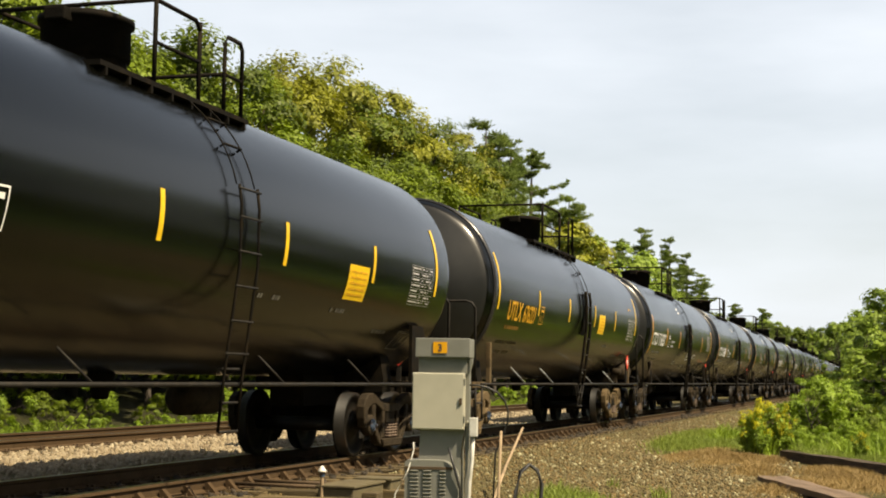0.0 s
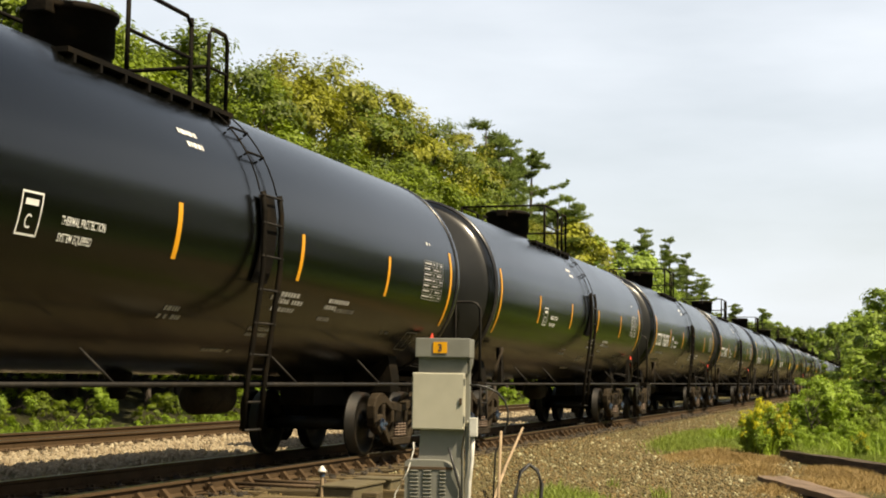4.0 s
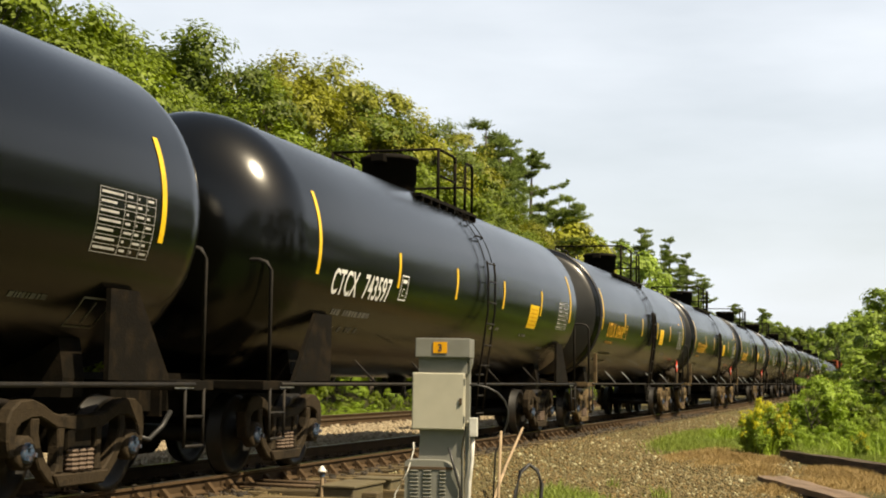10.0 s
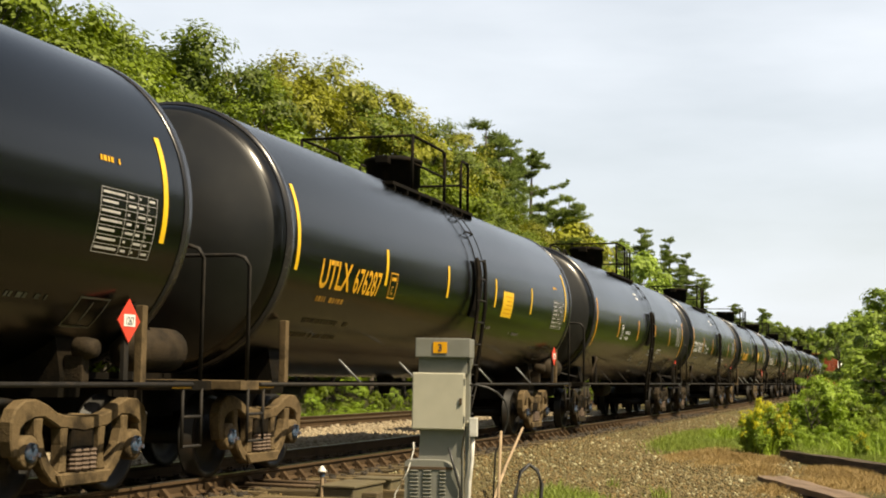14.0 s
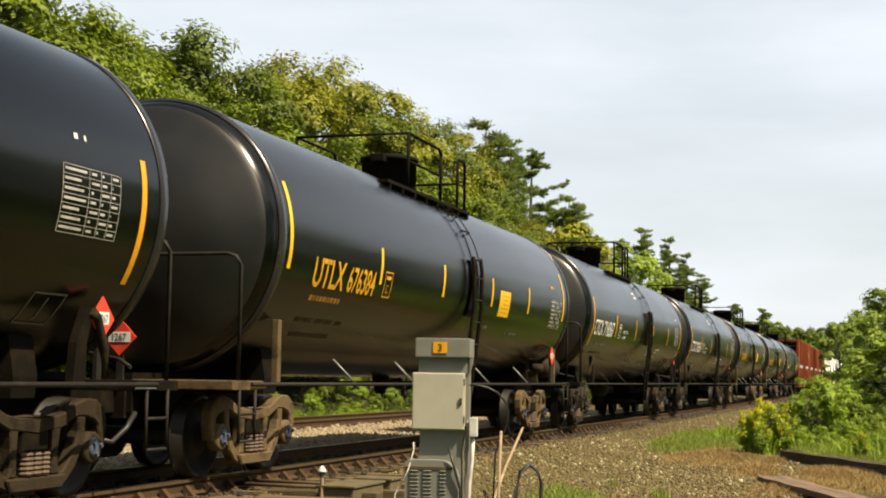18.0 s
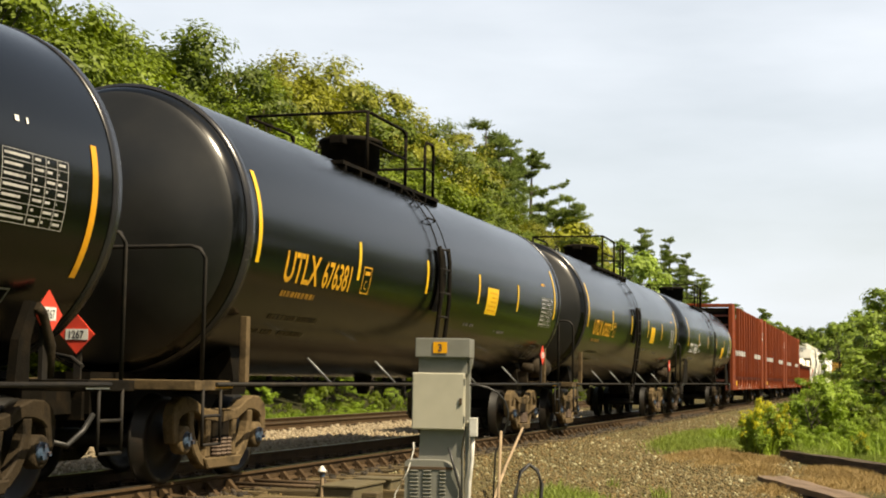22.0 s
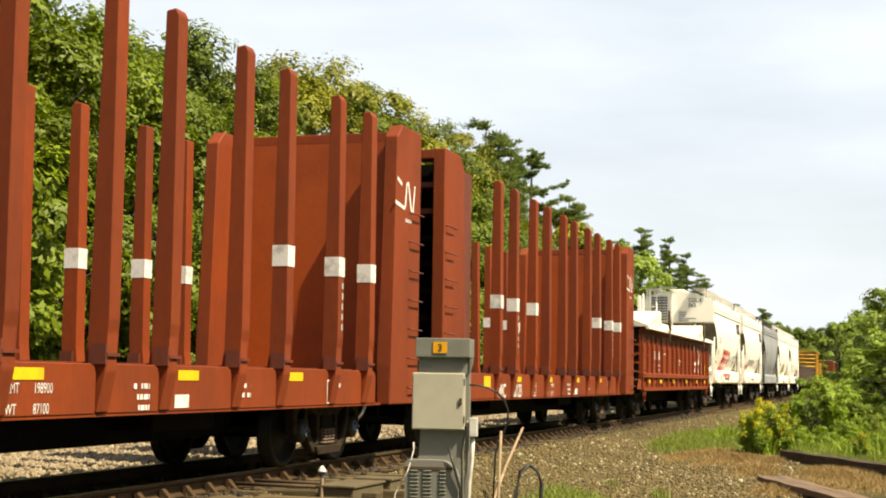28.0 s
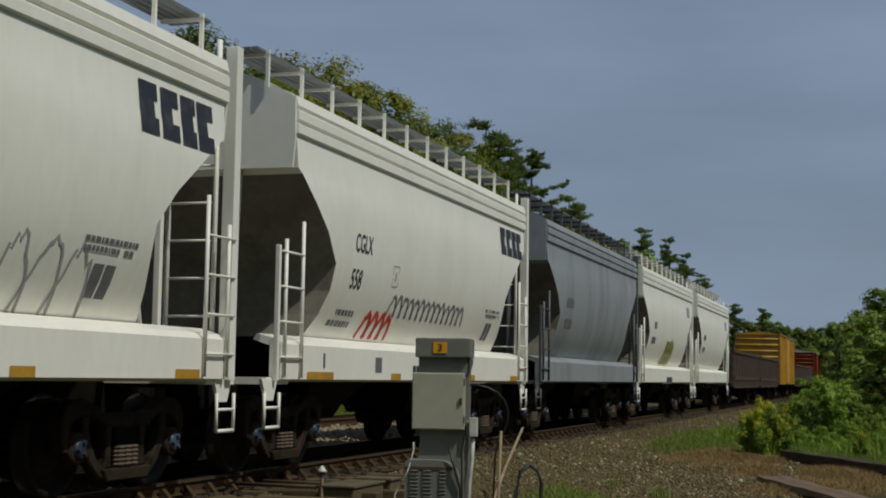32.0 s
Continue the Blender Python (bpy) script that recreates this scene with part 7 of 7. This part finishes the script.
# ---------- signal cabinet beside the track ----------
def cabinet():
    ob = root("signal_cabinet", "grey trackside cabinet with pale door and orange number sign", "cabinet")
    px = 0.0048                       # metres that one step of the drawing spans

    def X(a):
        return (a - 787) * px

    def Z(b):
        return 1.15 + (667.7 - b) * px
    bm = B()
    box(bm, X(741), X(838), -0.02, 0.36, Z(633), Z(599), 0.008)
    cap = part("hood", bm, M_GREYBOX, ob, "grey sheet-metal hood")
    bm = B()
    box(bm, X(773), X(797.5), -0.028, -0.021, Z(625.5), Z(606))
    sg = part("number_sign", bm, M_SIGNYEL, cap, "orange number sign")
    bm = letter_mesh("3", 0.062, 1.0, 0.001)
    for v in bm.verts:
        v.co = Vector((X(780.5) + v.co.x, -0.031, Z(622.2) + v.co.y))
    part("numeral", bm, M_DARKTXT, sg)
    bm = B()
    box(bm, X(746), X(832), 0.03, 0.33, Z(662), Z(633))
    part("neck", bm, M_GREYBOX, ob)
    bm = B()
    box(bm, X(736), X(829), 0.0, 0.34, Z(760), Z(660), 0.006)
    part("case", bm, M_PANEL, ob, "pale grey steel case")
    bm = B()
    box(bm, X(737.5), X(827.5), -0.016, -0.002, Z(758.5), Z(661.5), 0.005)
    dr = part("door", bm, M_PANEL, ob, "pale cabinet door")
    for b in (676, 742):
        bm = B()
        lathe(bm, [(Z(b) - 0.03, 0.008), (Z(b) + 0.03, 0.008)], "z", 8, (X(829), -0.012, 0))
        part("hinge", bm, M_GREYBOX, dr)
    bm = B()
    box(bm, X(820), X(825), -0.03, -0.016, Z(715), Z(704), 0.003)
    part("latch", bm, M_STEELRUST, dr)
    bm = B()
    prism(bm, [(X(750), Z(760)), (X(828), Z(760)), (X(822), Z(800)), (X(826), -0.55), (X(742), -0.55), (X(748), Z(800))], "y", 0.06, 0.30)
    part("pedestal", bm, M_GREYBOX, ob)
    bm = B()
    box(bm, X(829), X(836), 0.08, 0.20, -0.55, Z(634), 0.006)
    part("post", bm, M_GREYBOX, ob, "grey steel channel post")
    bm = B()
    prism(bm, [(X(836), Z(634)), (X(841), Z(634)), (X(841), Z(642)), (X(836), Z(660))], "y", 0.06, 0.14)
    part("bracket", bm, M_GREYBOX, ob)
    # louvred blower housing with a rounded shoulder
    bm = B()
    x0, x1, zt = X(728), X(822), Z(812)
    prof = [(x0, -0.5), (x0, zt - 0.02), (x0 + 0.02, zt)] + [(x1 - 0.17 + 0.17 * math.sin(q), zt - 0.17 + 0.17 * math.cos(q)) for q in np.linspace(0, math.pi / 2, 8)] + [(x1, -0.5)]
    prism(bm, prof, "y", -0.10, 0.16)
    hb = part("blower_housing", bm, M_GREYBOX, ob, "grey louvred blower housing with a rusty seam")
    for c, w in ((745, 14), (768, 14), (795, 10)):
        for k in range(11):
            bm = B()
            z = Z(829 + k * 6.4)
            prism(bm, [(-0.102, z), (-0.118, z - 0.006), (-0.102, z - 0.016)], "x", X(c - w / 2), X(c + w / 2))
            part("louvre", bm, M_GREYBOX, hb)
    bm = B()
    box(bm, X(729), X(812), -0.108, -0.098, Z(828), Z(823), 0.002)
    part("rusty_seam", bm, M_STEELRUST, hb)
    # conduit and its junction box
    bm = B()
    box(bm, X(838), X(852), 0.0, 0.08, Z(771), Z(738), 0.006)
    jb = part("junction_box", bm, M_PVC, ob, "white plastic junction box")
    bm = B()
    tube(bm, [(X(844), 0.04, Z(770)), (X(843), 0.04, Z(810)), (X(839), 0.03, Z(850)), (X(834), 0.02, -0.5)], 0.017, 8)
    part("conduit", bm, M_PVC, ob, "white conduit pipe")
    bm = B()
    tube(bm, [(X(830), 0.1, Z(746)), (X(839), 0.06, Z(745))], 0.012, 6)
    part("conduit", bm, M_PVC, ob)
    bm = B()
    tube(bm, [(X(836), 0.1, Z(681)), (X(850), 0.1, Z(681)), (X(868), 0.12, Z(685)), (X(885), 0.15, Z(694)), (X(897), 0.18, Z(708)), (X(903), 0.2, Z(725)), (X(902), 0.22, Z(745)), (X(893), 0.24, Z(770)), (X(880), 0.26, Z(800)), (X(872), 0.28, -0.5)], 0.009, 6)
    part("cable", bm, M_RUBBER, ob, "black cable arching to the ground")
    bm = B()
    tube(bm, [(X(805), -0.11, Z(790)), (X(816), -0.13, Z(825)), (X(826), -0.12, Z(860)), (X(829), -0.1, -0.5)], 0.012, 6)
    part("cable", bm, M_RUBBER, ob, "black cable")
    bm = B()
    tube(bm, [(X(741), -0.04, Z(782)), (X(742), -0.06, Z(795)), (X(735), -0.12, Z(830)), (X(715), -0.2, Z(870)), (X(700), -0.2, -0.5)], 0.007, 6)
    part("cable", bm, M_PVC, ob, "pale cable end")
    c = EYE + 12 * Vector((math.cos(TURN), math.sin(TURN), 0))
    ob.matrix_world = pose(c.x, c.y, 0, 0, 0, math.degrees(TURN) - 90 - 7)
    return ob


cabinet()


def stake_post(name, label, a, b, r0, r1, mat, seg=7):
    ob = root(name, label, "stake")
    bm = B()
    mid = [(a[k] + b[k]) / 2 + (0.02 if k == 1 else 0) for k in range(3)]
    bmesh_cone(bm, tuple(a), tuple(mid), r0, (r0 + r1) / 2, seg)
    bmesh_cone(bm, tuple(mid), tuple(b), (r0 + r1) / 2, r1, seg)
    part("shaft", bm, mat, ob)
    return ob


stake_post("wooden_stake", "weathered leaning wooden stake in the gravel", (17.2, 4.66, -0.46), (18.57, 4.6, 0.49), 0.022, 0.016, M_STICK)
stake_post("wooden_stake", "pale thin wooden stake leaning by the cabinet", (11.6, 3.06, -0.5), (11.75, 3.10, 0.70), 0.014, 0.012, M_STICK)

hose = root("hose_loop", "black hose looping out of the gravel", "hose")
bm = B()
tube(bm, [(14.6, 3.75, -0.52), (14.75, 3.72, -0.05), (14.85, 3.70, 0.15), (15.0, 3.64, 0.22), (15.05, 3.56, 0.16), (15.0, 3.5, 0.02), (14.95, 3.5, -0.2), (14.9, 3.52, -0.52)], 0.022, 8)
part("loop", bm, M_RUBBER, hose)

# marker with a pale cone cap beside the rail
mk = root("track_marker", "small track marker with a pale cone cap", "marker")
bm = B()
lathe(bm, [(-0.5, 0.02), (0.07, 0.022)], "z", 8, (14.9, 6.0, 0))
part("post", bm, M_STICK, mk)
bm = B()
lathe(bm, [(0.02, 0.03), (0.075, 0.035)], "z", 10, (14.9, 6.0, 0))
part("collar", bm, M_CAP, mk, "blue-grey collar")
bm = B()
lathe(bm, [(0.07, 0.0), (0.07, 0.052), (0.085, 0.05), (0.14, 0.012), (0.145, 0.0)], "z", 12, (14.9, 6.0, 0))
part("cone_cap", bm, M_PVC, mk, "pale cone cap")


# ---------- switch timbers and machine covers at the near rail ----------
def timber(x, y0, y1, w=0.25, turn=0.0, dz=0.0):
    ob = root("switch_timber", "weathered brown switch timber", "timber", "switch timbers")
    bm = B()
    box(bm, -w / 2, w / 2, 0, y1 - y0, -0.2, 0.0, 0.014)
    part("beam", bm, M_TIE, ob)
    ob.matrix_world = pose(x, y0, TIE_TOP + 0.0 + dz, 0, 0, turn)
    return ob


tm = timber(13.2, 5.35, 6.75, 0.26, 2)
for x, y0, tn, dz in ((13.9, 5.5, -3, 0.02), (14.55, 5.2, 1, 0.0), (15.3, 5.45, 4, 0.02), (16.0, 5.3, -2, 0.0), (16.8, 5.2, 2, 0.02), (17.6, 5.4, -1, 0.0), (18.4, 5.3, 3, 0.01), (12.4, 5.4, 0, 0.0)):
    copy_thing(tm, pose(x, y0, TIE_TOP + dz, 0, 0, tn))
M_OLDSTEEL = material("weathered_olive_steel", (0.1125, 0.0920, 0.0488), 0.75, spot=(0.0675, 0.0520, 0.0300), spot_scale=5, fine=20, bump=0.2)
sm = root("switch_machine", "low weathered olive-brown switch machine by the rail", "switch machine")
for k, (x0, x1, y0, y1, z1) in enumerate(((14.9, 15.9, 5.62, 6.05, -0.10), (15.95, 16.35, 5.55, 6.0, -0.08))):
    bm = B()
    box(bm, x0, x1, y0, y1, -0.42, z1, 0.02)
    cv = part("cover", bm, M_OLDSTEEL, sm, "brown weathered steel cover")
    bm = B()
    box(bm, x0 - 0.02, x1 + 0.02, y0 - 0.02, y1 + 0.02, z1, z1 + 0.025, 0.006)
    part("lid", bm, M_OLDSTEEL, cv)
bm = B()
tube(bm, [(15.2, 6.0, -0.12), (15.2, 7.2, -0.12)], 0.025, 6)
part("throw_rod", bm, M_STEELRUST, sm)
bm = B()
tube(bm, [(15.7, 6.0, -0.12), (15.7, 7.2, -0.12)], 0.025, 6)
part("throw_rod", bm, M_STEELRUST, sm)


# ---------- discarded ties and plank ----------
def old_tie(name, label, a, b, z, w, h, mat):
    ob = root(name, label, "timber")
    a, b = Vector((*a, 0)), Vector((*b, 0))
    ln = (b - a).length
    rnd = random.Random(int(ln * 100))
    bm = B()
    n = 10
    rows = []
    for k in range(n + 1):
        x = ln * k / n
        j = lambda: rnd.uniform(-0.012, 0.012)
        rows.append([bm.verts.new((x, yy + j(), zz + j())) for yy, zz in ((-w / 2, 0), (w / 2, 0), (w / 2, h), (w * 0.15, h + 0.008), (0.0, h - 0.012), (-w * 0.1, h + 0.006), (-w / 2, h))])
    for r, q in zip(rows, rows[1:]):
        for k in range(7):
            bm.faces.new((r[k], r[(k + 1) % 7], q[(k + 1) % 7], q[k]))
    bm.faces.new(rows[0][::-1]), bm.faces.new(rows[-1])
    part("beam", bm, mat, ob)
    d = (b - a)
    ob.matrix_world = pose(a.x, a.y, z, 0, 0, math.degrees(math.atan2(d.y, d.x)))
    return ob


M_OLDTIE = material("dark_rotten_tie", (0.075, 0.052, 0.032), 0.9, spot=(0.03, 0.022, 0.015), spot_scale=5, fine=22, vary=0.25, bump=0.6, bump_scale=30, stretch=(0.6, 6, 6))
old_tie("old_tie", "split weathered dark discarded tie", (31.7, 2.0), (26.2, -0.6), -0.52, 0.24, 0.2, M_OLDTIE)
old_tie("old_tie", "dark discarded tie lying in the weeds", (30.9, 1.2), (26.5, -0.9), -0.5, 0.22, 0.14, M_OLDTIE)
old_tie("plank", "flat brown weathered plank on the gravel", (24.3, 1.75), (20.3, 0.35), -0.5, 0.5, 0.09, material("brown_plank", (0.17, 0.115, 0.075), 0.85, spot=(0.12, 0.085, 0.06), spot_scale=3, fine=18, bump=0.3, stretch=(0.3, 3, 1)))


# ---------- movement ----------
def motions():
    for car, S, wheels in RUNNING:
        walk(car, [(float(t), pose(S - gone(t), LINE_Y, 0)) for t in range(33)])
        for ws in wheels:
            x0 = ws.location.x
            near = [k for k in range(0, 961) if -12 < S + x0 - gone(k / 30) < 62]
            if not near:
                continue
            def at(k):
                return pose(x0, 0, WHEEL_R) @ Matrix.Rotation(-gone(k / 30) / WHEEL_R, 4, "Y")
            rows = [(k / 30, at(k)) for k in near]
            if near[0] > 0:
                rows = [(0.0, at(near[0]))] + rows
            if near[-1] < 960:
                rows = rows + [(32.0, at(near[-1]))]
            walk(ws, rows)


motions()
